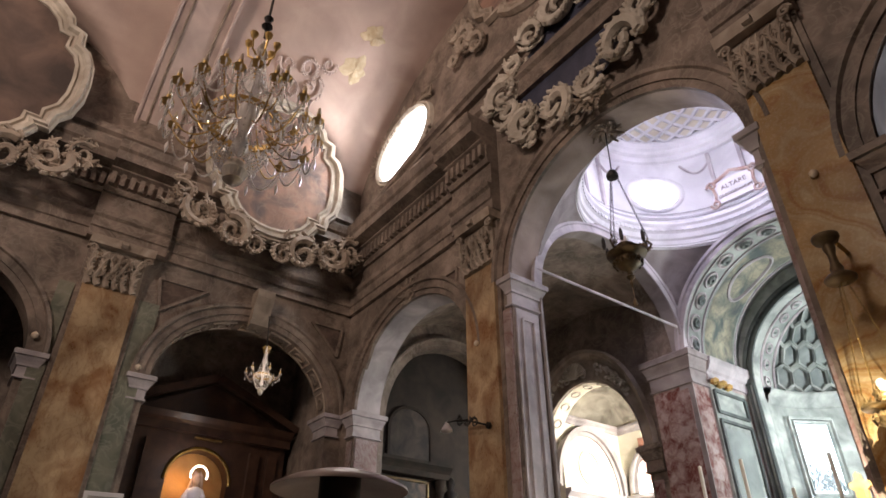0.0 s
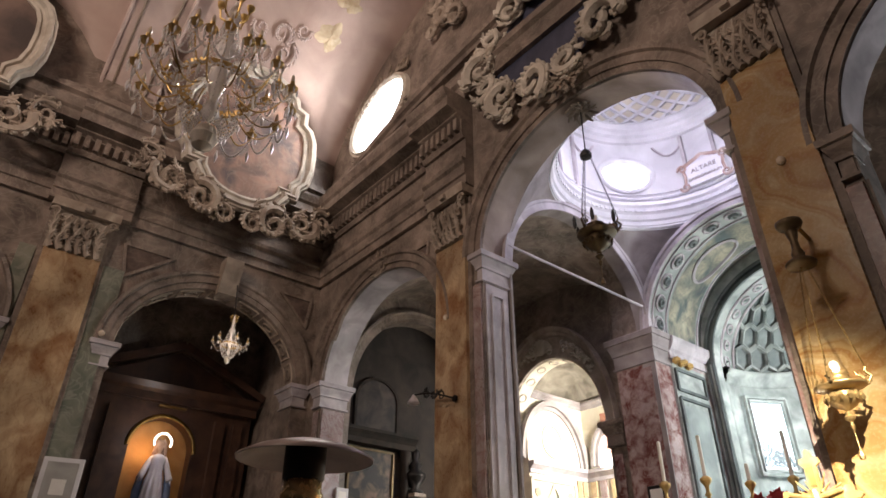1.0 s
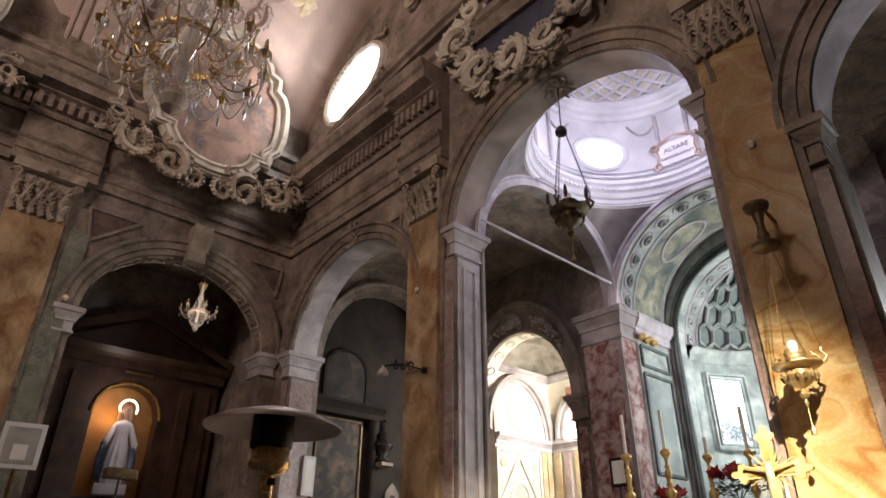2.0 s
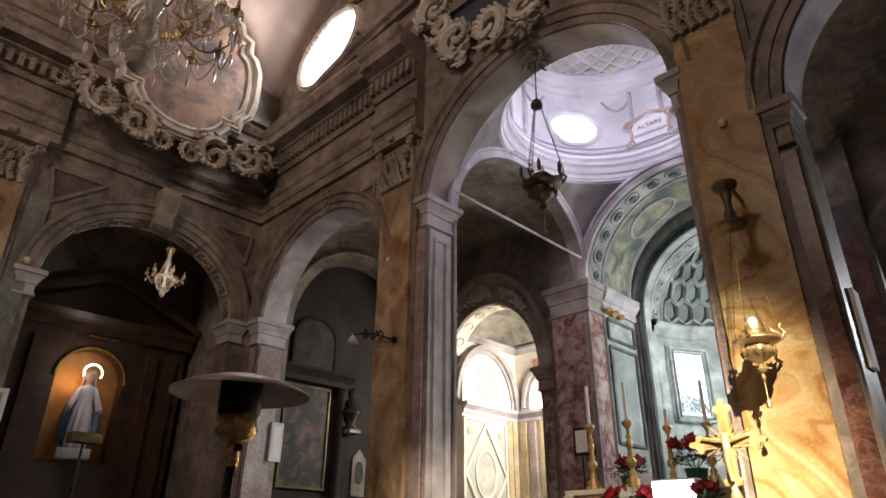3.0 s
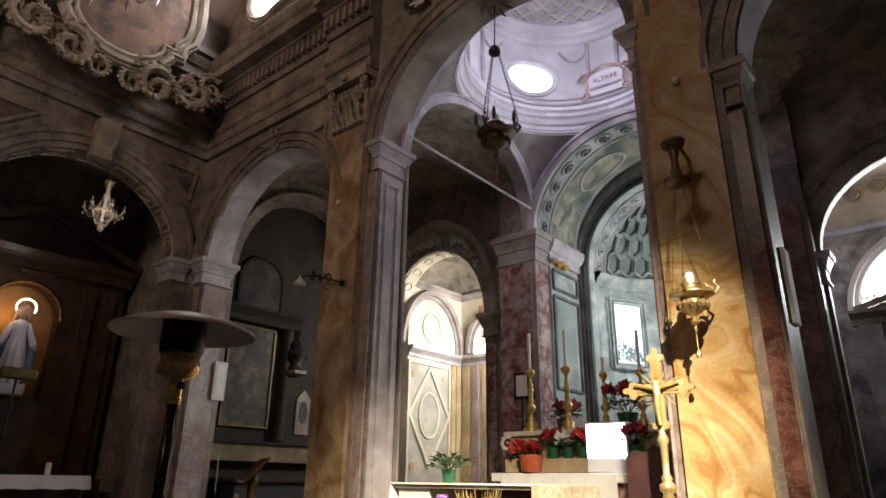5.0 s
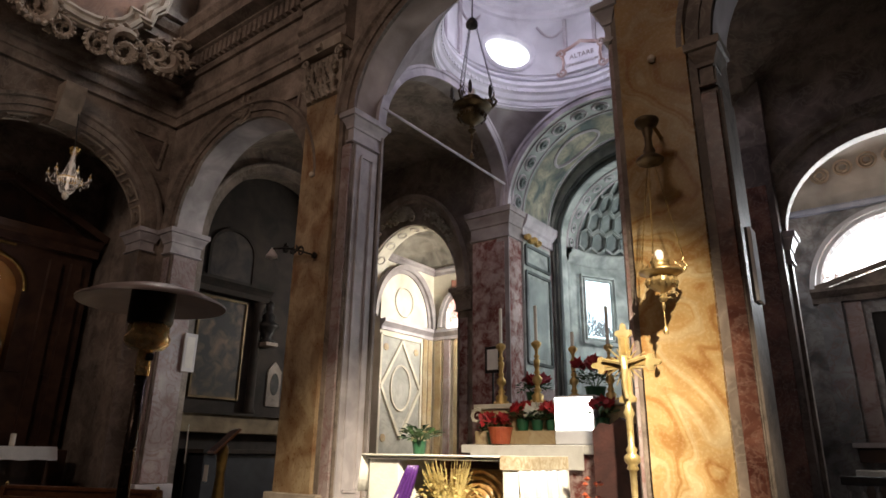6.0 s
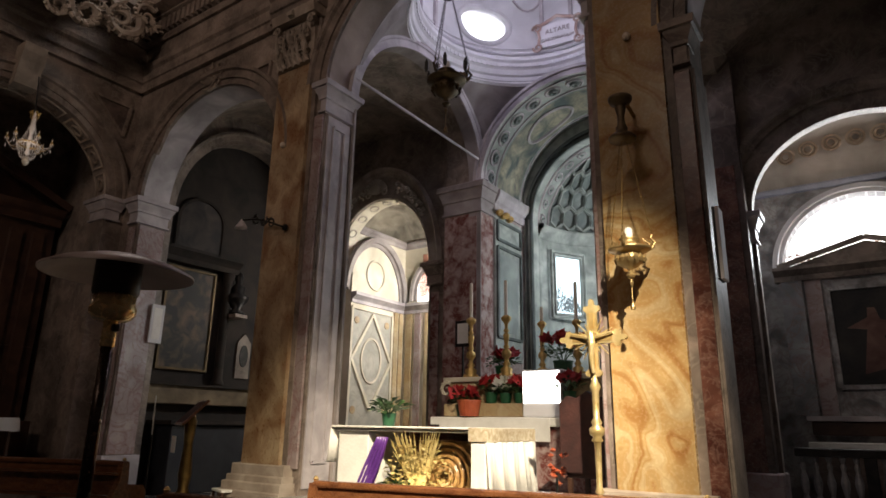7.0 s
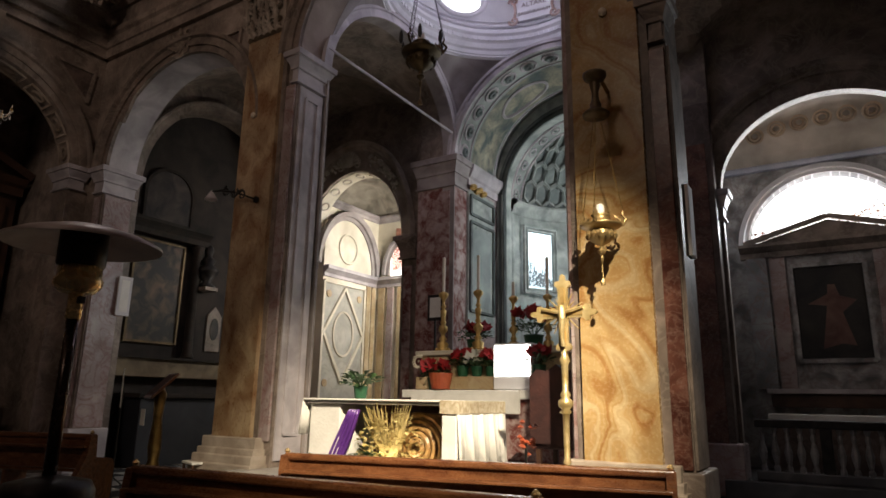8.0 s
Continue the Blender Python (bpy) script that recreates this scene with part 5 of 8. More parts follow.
me = mesh_of("statue", statue_bm, [mat("pale_lilac_plaster", (0.60, 0.56, 0.63), (0.76, 0.72, 0.77), 2.2, 0.5, 0.1), mat("blue_painted_plaster", (0.10, 0.16, 0.30), (0.26, 0.33, 0.48), 2.2, 0.5, 0.1), mat("tan_painted_plaster", (0.24, 0.13, 0.085), (0.44, 0.29, 0.21), 5.0, 0.5, 0.1)])
statue = tagged(smooth(new("statue", me)), "pale blue and white painted plaster statue in a niche", "statue")
statue.matrix_basis = pose(XC + 0.6, N0 - 0.02, 3.55, 0, 0, -14) @ Matrix.Diagonal((0.85, 0.84, 0.96, 1))
halo = empty("halo_lights", (XC + 0.72, N0 - 0.03, 5.42), "ring of small lit white bulbs above the statue", "lights")
BULB = glow("lit_bulb", (1.0, 0.92, 0.78), 3.5)
me = mesh_of("bulb", lathe([(0.008, -0.03), (0.028, 0), (0.008, 0.03)], 8), BULB)
for i in range(13):
    a = radians(-20 + 220 * i / 12)
    b = new("bulb", me)
    b.parent = halo
    b.matrix_basis = pose(0.02, 0.21 * math.cos(a), 0.21 * math.sin(a) - 0.08)
part("wire", tube([(0, 0.21 * math.cos(radians(-20 + 220 * i / 20)), 0.21 * math.sin(radians(-20 + 220 * i / 20)) - 0.08) for i in range(21)], 0.012, 5), OLDGOLD, halo)
point_lamp("niche_light", (XC + 0.45, N0 - 0.35, 5.2), 4, (1.0, 0.5, 0.18), 0.08)
point_lamp("halo_light", (XC + 1.25, N0 - 0.3, 5.5), 6, (1.0, 0.9, 0.85), 0.1)


# ---- stucco ----
def closed_frame(to3d, outline, profile, material, name, parent, label=""):
    """Sweeps a profile (outwards, projection) round a closed outline."""
    bm = bmesh.new()
    n = len(outline)
    rings = []
    for i in range(n):
        p0, p, p1 = (Vector(outline[(i + d) % n]) for d in (-1, 0, 1))
        t = ((p1 - p).normalized() + (p - p0).normalized())
        t = t.normalized() if t.length > 1e-6 else (p1 - p0).normalized()
        nn = Vector((t.y, -t.x))
        rings.append([bm.verts.new(to3d(p.x + nn.x * g, o, p.y + nn.y * g)) for g, o in profile])
    k = len(profile)
    for i in range(n):
        A, B = rings[i], rings[(i + 1) % n]
        for j in range(k):
            bm.faces.new((A[j], A[(j + 1) % k], B[(j + 1) % k], B[j]))
    return part(name, bm, material, parent, label)


def mixtilinear(c, z, hw, hh):
    """A baroque outline: straight runs, ears and round ends; anticlockwise."""
    half = [(0.0, -1.0), (0.2, -0.985), (0.38, -0.93), (0.52, -0.84), (0.62, -0.72), (0.62, -0.62), (0.8, -0.62), (0.8, -0.5), (0.93, -0.36),
            (0.98, -0.15), (0.98, 0.1), (0.95, 0.3), (0.88, 0.42), (0.74, 0.5), (0.74, 0.66), (0.6, 0.68), (0.52, 0.82), (0.35, 0.94), (0.15, 0.99)]
    pts = [(c + a * hw, z + b * hh) for a, b in half] + [(c, z + hh)] + [(c - a * hw, z + b * hh) for a, b in reversed(half[1:])]
    return pts


def painted_panel(y, label, paint=None):
    """Framed fresco leaning over the side wall's cornice, with scrolls below."""
    lean = lambda u, o, z: Vector((SIDE + 0.8 + o + 0.07 * max(0, z - 12.6) ** 1.6, u, z))
    th = empty("fresco_frame", (0, 0, 0), label, "framed fresco", group="framed frescoes along the nave")
    out = mixtilinear(y, 12.75, 1.62, 1.95)
    bm = bmesh.new()
    mid = bm.verts.new(lean(y, 0.02, 12.75))
    vs = [bm.verts.new(lean(a, 0.02, b)) for a, b in out]
    for i in range(len(vs)):
        bm.faces.new((mid, vs[i], vs[(i + 1) % len(vs)]))
    part("fresco", bm, paint or PAINTING, th)
    closed_frame(lean, out, [(-0.05, 0), (-0.05, 0.08), (0.02, 0.1), (0.06, 0.05), (0.13, 0.05), (0.17, 0.16), (0.26, 0.17), (0.29, 0.1), (0.34, 0.1), (0.37, 0.02), (0.37, -0.05)], STUCCO, "moulded_frame", th)
    low = lambda u, o, z: Vector((SIDE + 0.84 + o, u, z))
    for sg in (-1, 1):
        bm = bmesh.new()
        add_scroll(bm, low, y + sg * 0.95, 10.3, 0.46, 1.2 if sg > 0 else 1.9, sg, 0.14, 0.27)
        add_scroll(bm, low, y + sg * 1.75, 10.55, 0.44, 0.5 if sg > 0 else 2.6, -sg, 0.12, 0.27)
        add_scroll(bm, low, y + sg * 0.38, 10.1, 0.27, 2.0, sg, 0.14)
        add_scroll(bm, low, y + sg * 2.3, 10.95, 0.32, 1.0 if sg > 0 else 2.2, sg, 0.08)
        for k in range(15):
            add_leaf(bm, low, y + sg * (0.25 + 0.155 * k), 10.25 + 0.3 * math.sin(k * 1.7) + 0.045 * k, 0.36, (0.3 if sg > 0 else 2.8) + 0.8 * math.sin(k * 2.3), 0.08)
        for k in range(16):
            add_leaf(bm, low, y + sg * (0.2 + 0.15 * k), 10.05 + 0.12 * math.sin(k * 2.9) + 0.05 * k, 0.3, (-0.5 if sg > 0 else 3.6) + 0.9 * math.sin(k * 1.3), 0.04)
        part("scrollwork", bm, STUCCO_MID, th)
    return th


painted_panel(4.45, "dusky pink fresco in a white baroque stucco frame")
painted_panel(-2.35, "dark brown fresco in a white baroque stucco frame", mat("dark_brown_fresco", (0.07, 0.05, 0.045), (0.19, 0.125, 0.10), 1.2, 0.7, 0.1))

# large cartouche over the main arch
cart = empty("wall_cartouche", (0, 0, 0), "cream stucco cartouche with acanthus scrolls round a dark blue field", "cartouche")
CB = lambda u, o, z: Vector((u, FACE - 0.12 - o, z))
U0, W0 = -5.5, 11.95
bm = bmesh.new()
ring = [bm.verts.new(CB(U0 + 1.75 * math.cos(2 * math.pi * i / 40), 0.02, W0 + 1.28 * math.sin(2 * math.pi * i / 40))) for i in range(40)]
bm.faces.new(ring)
part("blue_field", bm, BLUE, cart, "dark blue painted field")
for k in range(13):
    a = 2 * math.pi * (k + 0.25) / 13
    cu, cz = U0 + 1.86 * math.cos(a), W0 + 1.36 * math.sin(a)
    bm = bmesh.new()
    size = 0.4 + 0.08 * math.sin(k * 2.4)
    add_scroll(bm, CB, cu, cz, size, a + 0.6, 1 if k % 2 else -1, 0.2, 0.3)
    for j in range(6):
        add_leaf(bm, CB, cu + 0.25 * math.cos(a + j), cz + 0.25 * math.sin(a + j), 0.3, a + (j - 1.5) * 0.75, 0.14)
    part("acanthus_scroll", bm, STUCCO, cart)
bm = bmesh.new()
for k in range(16):
    a = 2 * math.pi * k / 16
    add_leaf(bm, CB, U0 + 1.62 * math.cos(a), W0 + 1.14 * math.sin(a), 0.24, a + 2.0, 0.1)
part("inner_leaves", bm, STUCCO, cart)
bm = bmesh.new()
for k in range(10):
    add_leaf(bm, CB, U0 - 1.6 + 0.05 * k, W0 - 0.95 - 0.06 * k, 0.34, -2.2 + 0.35 * (k % 4), 0.1)
part("hanging_leaves", bm, STUCCO, cart)
# large frame above the arched cornice, its foot curling into scrolls
high_frame = empty("wall_fresco", (0, 0, 0), "dark fresco in a stucco frame above the chancel arch", "framed fresco")
HF = lambda u, o, z: Vector((u, FACE - 0.03 - o, z))
out = mixtilinear(AXIS - 0.1, 16.9, 3.0, 2.05)
bm = bmesh.new()
bm.faces.new([bm.verts.new(HF(a, 0.01, b)) for a, b in out])
part("fresco", bm, PAINTING, high_frame)
closed_frame(HF, out, [(-0.05, 0), (-0.05, 0.08), (0.03, 0.1), (0.1, 0.05), (0.18, 0.15), (0.28, 0.15), (0.32, 0.0)], STUCCO_MID, "moulded_frame", high_frame)
for sg in (-1, 1):
    bm = bmesh.new()
    for du, z, size, st in ((3.75, 16.2, 0.36, 0.4), (3.45, 15.5, 0.46, 1.6), (2.95, 14.95, 0.36, 2.6), (3.9, 15.2, 0.26, 0.9)):
        add_scroll(bm, HF, AXIS - 0.1 + sg * du, z, size, st, sg, 0.16, 0.3)
    for k in range(14):
        add_leaf(bm, HF, AXIS - 0.1 + sg * (2.8 + 0.08 * k), 14.8 + 0.1 * k + 0.2 * math.sin(k * 2.3), 0.34, 2.2 + 0.8 * math.sin(k * 1.7), 0.1)
    part("scrollwork", bm, STUCCO_MID, high_frame)
# brown keystone bunch below it
key = empty("keystone_ornament", (0, 0, 0), "brown stucco leaf bunch on the arch keystone", "ornament")
bm = bmesh.new()
for k in range(34):
    a, r = random.uniform(0, 2 * math.pi), random.uniform(0, 0.34)
    add_leaf(bm, CB, AXIS + 0.1 + r * 1.3 * math.cos(a), 10.3 + r * math.sin(a), random.uniform(0.14, 0.24), a, 0.12 + 0.2 * (0.34 - r))
part("leaf_boss", bm, STUCCO_DARK, key)


def rosette(name, at, to, size, label):
    """A flower boss; to(u, out, z) gives its plane."""
    th = empty(name, (0, 0, 0), label, "ornament")
    bm = bmesh.new()
    for ring, (cnt, rr) in enumerate(((8, 1.0), (6, 0.6))):
        for k in range(cnt):
            a = 2 * math.pi * (k + 0.5 * ring) / cnt
            add_leaf(bm, to, at[0] + 0.1 * size * math.cos(a), at[1] + 0.1 * size * math.sin(a), size * rr, a, 0.02 + 0.05 * ring)
    part("petals", bm, STUCCO_DARK, th)
    return th


rosette("arch_rosette", (AXIS, 0.0), lambda u, o, z: Vector((u, 7.78 + z, 9.94 - o)), 0.3, "brown stucco flower on the arch soffit")
rosette("arch_ornament", (-11.38, 8.95), on_b, 0.34, "brown stucco leaf boss on the arch crown")
rosette("arch_ornament", (0.95, 8.95), on_b, 0.34, "brown stucco leaf boss on the arch crown")
kst = empty("keystone_bracket", (0, 0, 0), "brown moulded keystone bracket on the side arch", "keystone")
bm = bmesh.new()
add_extrude(bm, [(0.0, 8.35), (0.22, 8.4), (0.34, 8.9), (0.42, 9.1), (0.42, 9.3), (0.0, 9.3)], lambda t, a, b: on_side(t, a, b), 4.6, 5.05)
part("bracket", bm, STUCCO_DARK, kst)

# arched band over the chancel wall, from cornice to cornice
archivolt(on_b, AXIS, 9.05, 11.1, 2.2, [(0.0, -0.02), (0.0, 0.16), (0.08, 0.2), (0.12, 0.3), (0.26, 0.33), (0.3, -0.02)], STONE, "arched_cornice", wall_b, 60)
# recessed spandrel panels
for f, pts in ((on_b, [(-13.3, 8.7), (-13.3, 7.6), (-12.75, 8.55)]), (on_b, [(-9.5, 8.75), (-10.25, 8.75), (-9.55, 8.2)]),
               (on_side, [(2.35, 9.0), (3.5, 9.0), (2.5, 8.2)]), (on_side, [(7.2, 9.0), (6.3, 9.0), (7.1, 8.2)])):
    bm = bmesh.new()
    q = [Vector(p) for p in pts]
    for a, b in zip(q, q[1:] + q[:1]):
        add_tube(bm, [f(a.x, 0.02, a.y), f(b.x, 0.02, b.y)], 0.05, 4)
    part("spandrel_moulding", bm, STONE, wall_b if f is on_b else wall_a)
    part("spandrel_panel", add_extrude(bmesh.new(), pts, lambda t, p, q_, f=f: f(p, t, q_), 0.004, 0.012), BROWN_MARBLE, wall_b if f is on_b else wall_a)
c, h, s, r = SIDE_1
for i in range(9):
    t0, t1 = math.pi * (i + 0.12) / 9, math.pi * (i + 0.88) / 9
    at_p = lambda t, o, k=0.015: on_side(c - (h - k) * math.cos(t), o, s + (r - k) * math.sin(t))
    loop = [at_p(t0 + (t1 - t0) * j / 4, -0.5) for j in range(5)] + [at_p(t1 - (t1 - t0) * j / 4, -0.1) for j in range(5)]
    panel = part("soffit_panel", tube(loop + loop[:1], 0.028, 4), STUCCO_MID, wall_a)
    tm = (t0 + t1) / 2
    part("soffit_rosette", tube([at_p(tm + 0.07 * math.cos(j * 0.6283), -0.3 + 0.11 * math.sin(j * 0.6283)) for j in range(11)], 0.035, 4), STUCCO_DARK, panel)
# big arch jamb: sunk pale panels and shafts
for xx, sg in ((AXIS - 2.52, 1), (AXIS + 2.52, -1)):
    bm = bmesh.new()
    add_box(bm, min(xx, xx + sg * 0.03), max(xx, xx + sg * 0.03), FACE + 0.06, BACK - 0.06, 0.6, 7.1)
    part("jamb_lining", bm, STONE_PALE, wall_b)
    bm = bmesh.new()
    pts = [(FACE + 0.2, 1.0), (BACK - 0.2, 1.0), (BACK - 0.2, 6.9), (FACE + 0.2, 6.9), (FACE + 0.2, 1.0)]
    for (ya, za), (yb_, zb) in zip(pts, pts[1:]):
        add_tube(bm, [(xx + sg * 0.04, ya, za), (xx + sg * 0.04, yb_, zb)], 0.035, 4)
    part("jamb_moulding", bm, STONE_PALE, wall_b)
    part("jamb_strip", box(min(xx - sg * 0.32, xx - sg * 0.02), max(xx - sg * 0.32, xx - sg * 0.02), FACE - 0.05, FACE - 0.004, 0.9, 7.1, 0.01), ROSE, wall_b)
# small arch jambs: rose marble
for c, h, s, r in (SMALL_L, SMALL_R):
    for xx, sg in ((c - h, 1), (c + h, -1)):
        part("jamb_lining", box(min(xx, xx + sg * 0.03), max(xx, xx + sg * 0.03), FACE + 0.04, BACK - 0.04, 0.9, s - 0.65), ROSE if c < 0 else STONE, wall_b)
        part("jamb_base", box(min(xx - sg * 0.3, xx + sg * 0.1), max(xx - sg * 0.3, xx + sg * 0.1), FACE - 0.08, BACK + 0.08, 0, 0.88, 0.02), STONE_PALE if c < 0 else STONE, wall_b)
        # lining of the arch soffit
    bm = bmesh.new()
    rr = [[bm.verts.new((c - (h - 0.012) * math.cos(math.pi * i / 30), y, s + (r - 0.012) * math.sin(math.pi * i / 30))) for i in range(31)] for y in (FACE + 0.02, BACK - 0.02)]
    for i in range(30):
        bm.faces.new((rr[0][i], rr[0][i + 1], rr[1][i + 1], rr[1][i]))
    smooth(part("soffit_lining", bm, STONE_PALE, wall_b))
c, h, s, r = BIG
bm = bmesh.new()
rr = [[bm.verts.new((c - (h - 0.012) * math.cos(math.pi * i / 40), y, s + (r - 0.012) * math.sin(math.pi * i / 40))) for i in range(41)] for y in (FACE + 0.02, BACK - 0.02)]
for i in range(40):
    bm.faces.new((rr[0][i], rr[0][i + 1], rr[1][i + 1], rr[1][i]))
smooth(part("soffit_lining", bm, mat("warm_tan_plaster", (0.36, 0.285, 0.25), (0.52, 0.42, 0.38), 1.8, 0.75, 0.2, dirt=0.4), wall_b))
# red marble strip beside the yellow pilaster, pale board on the jamb
part("marble_strip", box(-1.66, -1.46, FACE - 0.06, FACE - 0.004, 0.9, 5.9, 0.01), RED_DARK, wall_b)
part("marble_strip", box(-13.98, -13.76, FACE - 0.05, FACE - 0.004, 0.9, 5.9, 0.01), ROSE, wall_b)
# green marble flanks of the side pilaster
for ua, ub in ((0.42, 0.72), (2.06, 2.5)):
    moulding(on_side, ua, ub, [(-0.02, 0.9), (0.07, 0.9), (0.07, 8.3), (-0.02, 8.3)], GREEN, "marble_flank", wall_a)

# oval window in the chancel wall, set in a moulded frame
win = empty("window_oval_large", (0, 0, 0), "bright oval window in a moulded plaster frame", "window", kind="structure")
UW, ZW, RU, RZ = -11.95, 14.1, 1.45, 0.78
TILT = radians(16)


def ov(k):
    """The oval, leaning with the curve of the vault."""
    pts = []
    for i in range(40):
        a, b_ = 1.3 * k * math.cos(2 * math.pi * i / 40), 0.98 * k * math.sin(2 * math.pi * i / 40)
        pts.append((UW + a * math.cos(TILT) - b_ * math.sin(TILT), ZW + a * math.sin(TILT) + b_ * math.cos(TILT)))
    return pts


closed_frame(on_b, ov(1.0), [(-0.02, 0.02), (-0.02, 0.1), (0.05, 0.16), (0.1, 0.1), (0.16, 0.12), (0.2, -0.02)], STUCCO, "frame", win)
part("pane", add_extrude(bmesh.new(), ov(1.0), lambda t, a, b: on_b(a, t, b), 0.01, 0.04), WINDOW_GLOW, win)
bm = bmesh.new()
for k in range(26):
    a = math.pi * (0.15 + 0.7 * k / 25)
    add_leaf(bm, on_b, UW + 0.1 + (RU + 0.1) * math.cos(a) - 0.3 * math.sin(a), ZW + (RZ + 0.15) * math.sin(a) + 0.5 * math.cos(a), 0.32, a + random.uniform(-0.8, 0.8), 0.08)
for k in range(12):
    a = math.pi * (1.25 + 0.5 * k / 11)
    add_leaf(bm, on_b, UW + (RU + 0.1) * math.cos(a) - 0.3 * math.sin(a), ZW + (RZ + 0.15) * math.sin(a) + 0.5 * math.cos(a), 0.24, a + random.uniform(-0.8, 0.8), 0.08)
part("leaf_crest", bm, STUCCO_DARK, win)
# faint stucco figures and painted patches on the vault
OCHRE_STUCCO = mat("ochre_cream_stucco", (0.50, 0.38, 0.24), (0.66, 0.56, 0.40), 5.0, 0.8, 0.3)
vault_rel = empty("vault_relief", (0, 0, 0), "pale stucco relief shapes on the pink vault", "relief")
for (x, y, w, hgt) in ((-12.0, 5.6, 0.34, 0.6), (-11.0, 5.65, 0.26, 0.55)):
    bm = bmesh.new()
    n = 36
    mid = bm.verts.new((x, y, vault_z(x, y) - 0.12))
    ring = []
    for k in range(n):
        a = 2 * math.pi * k / n
        g = 1 + 0.16 * math.sin(3 * a + x) + 0.14 * math.sin(5 * a) + 0.08 * math.sin(9 * a)
        px, py = x + w * g * math.cos(a), y + hgt * 0.6 * g * math.sin(a)
        ring.append(bm.verts.new((px, py, vault_z(px, py) - 0.01)))
    for k in range(n):
        bm.faces.new((mid, ring[k], ring[(k + 1) % n]))
    part("stucco_shape", bm, OCHRE_STUCCO, vault_rel)
bm = bmesh.new()
on_vault = lambda u, o, z: Vector((u, z, vault_z(u, z) - o))
for x, y, size, ang, sg in ((-12.9, 4.7, 0.3, 0.4, 1), (-12.5, 4.4, 0.26, 2.2, -1), (-13.1, 4.2, 0.24, 3.6, 1), (-12.2, 4.9, 0.2, 1.2, 1), (-12.6, 3.8, 0.22, 5.0, -1)):
    add_scroll(bm, on_vault, x, y, size, ang, sg, 0.01)
part("scroll_relief", bm, PINK_BAND, vault_rel)


# ---- lamps ----
CRYSTAL = bpy.data.materials.new("cut_crystal")
CRYSTAL.use_nodes = True
b = CRYSTAL.node_tree.nodes["Principled BSDF"]
b.inputs["Base Color"].default_value = (0.95, 0.9, 0.88, 1)
b.inputs["Roughness"].default_value = 0.12
b.inputs["Transmission Weight"].default_value = 0.08
b.inputs["Coat Weight"].default_value = 0.6
b.inputs["IOR"].default_value = 1.5
CANDLE = mat("ivory_wax", (0.72, 0.66, 0.54), (0.82, 0.77, 0.66), 6.0, 0.5, 0.05, dirt=0.05)
BULB_OFF = mat("frosted_bulb_glass", (0.60, 0.48, 0.36), (0.76, 0.66, 0.54), 5.0, 0.2, 0.0, dirt=0)


def beads(bm, a, b, sag, n, size):
    """A hanging string of small faceted beads."""
    for i in range(n + 1):
        s = i / n
        p = Vector(a).lerp(Vector(b), s) - Vector((0, 0, sag * 4 * s * (1 - s)))
        add_lathe(bm, [(0.0008, -size), (size * 0.8, 0), (0.0008, size)], 5, p, cap=False)


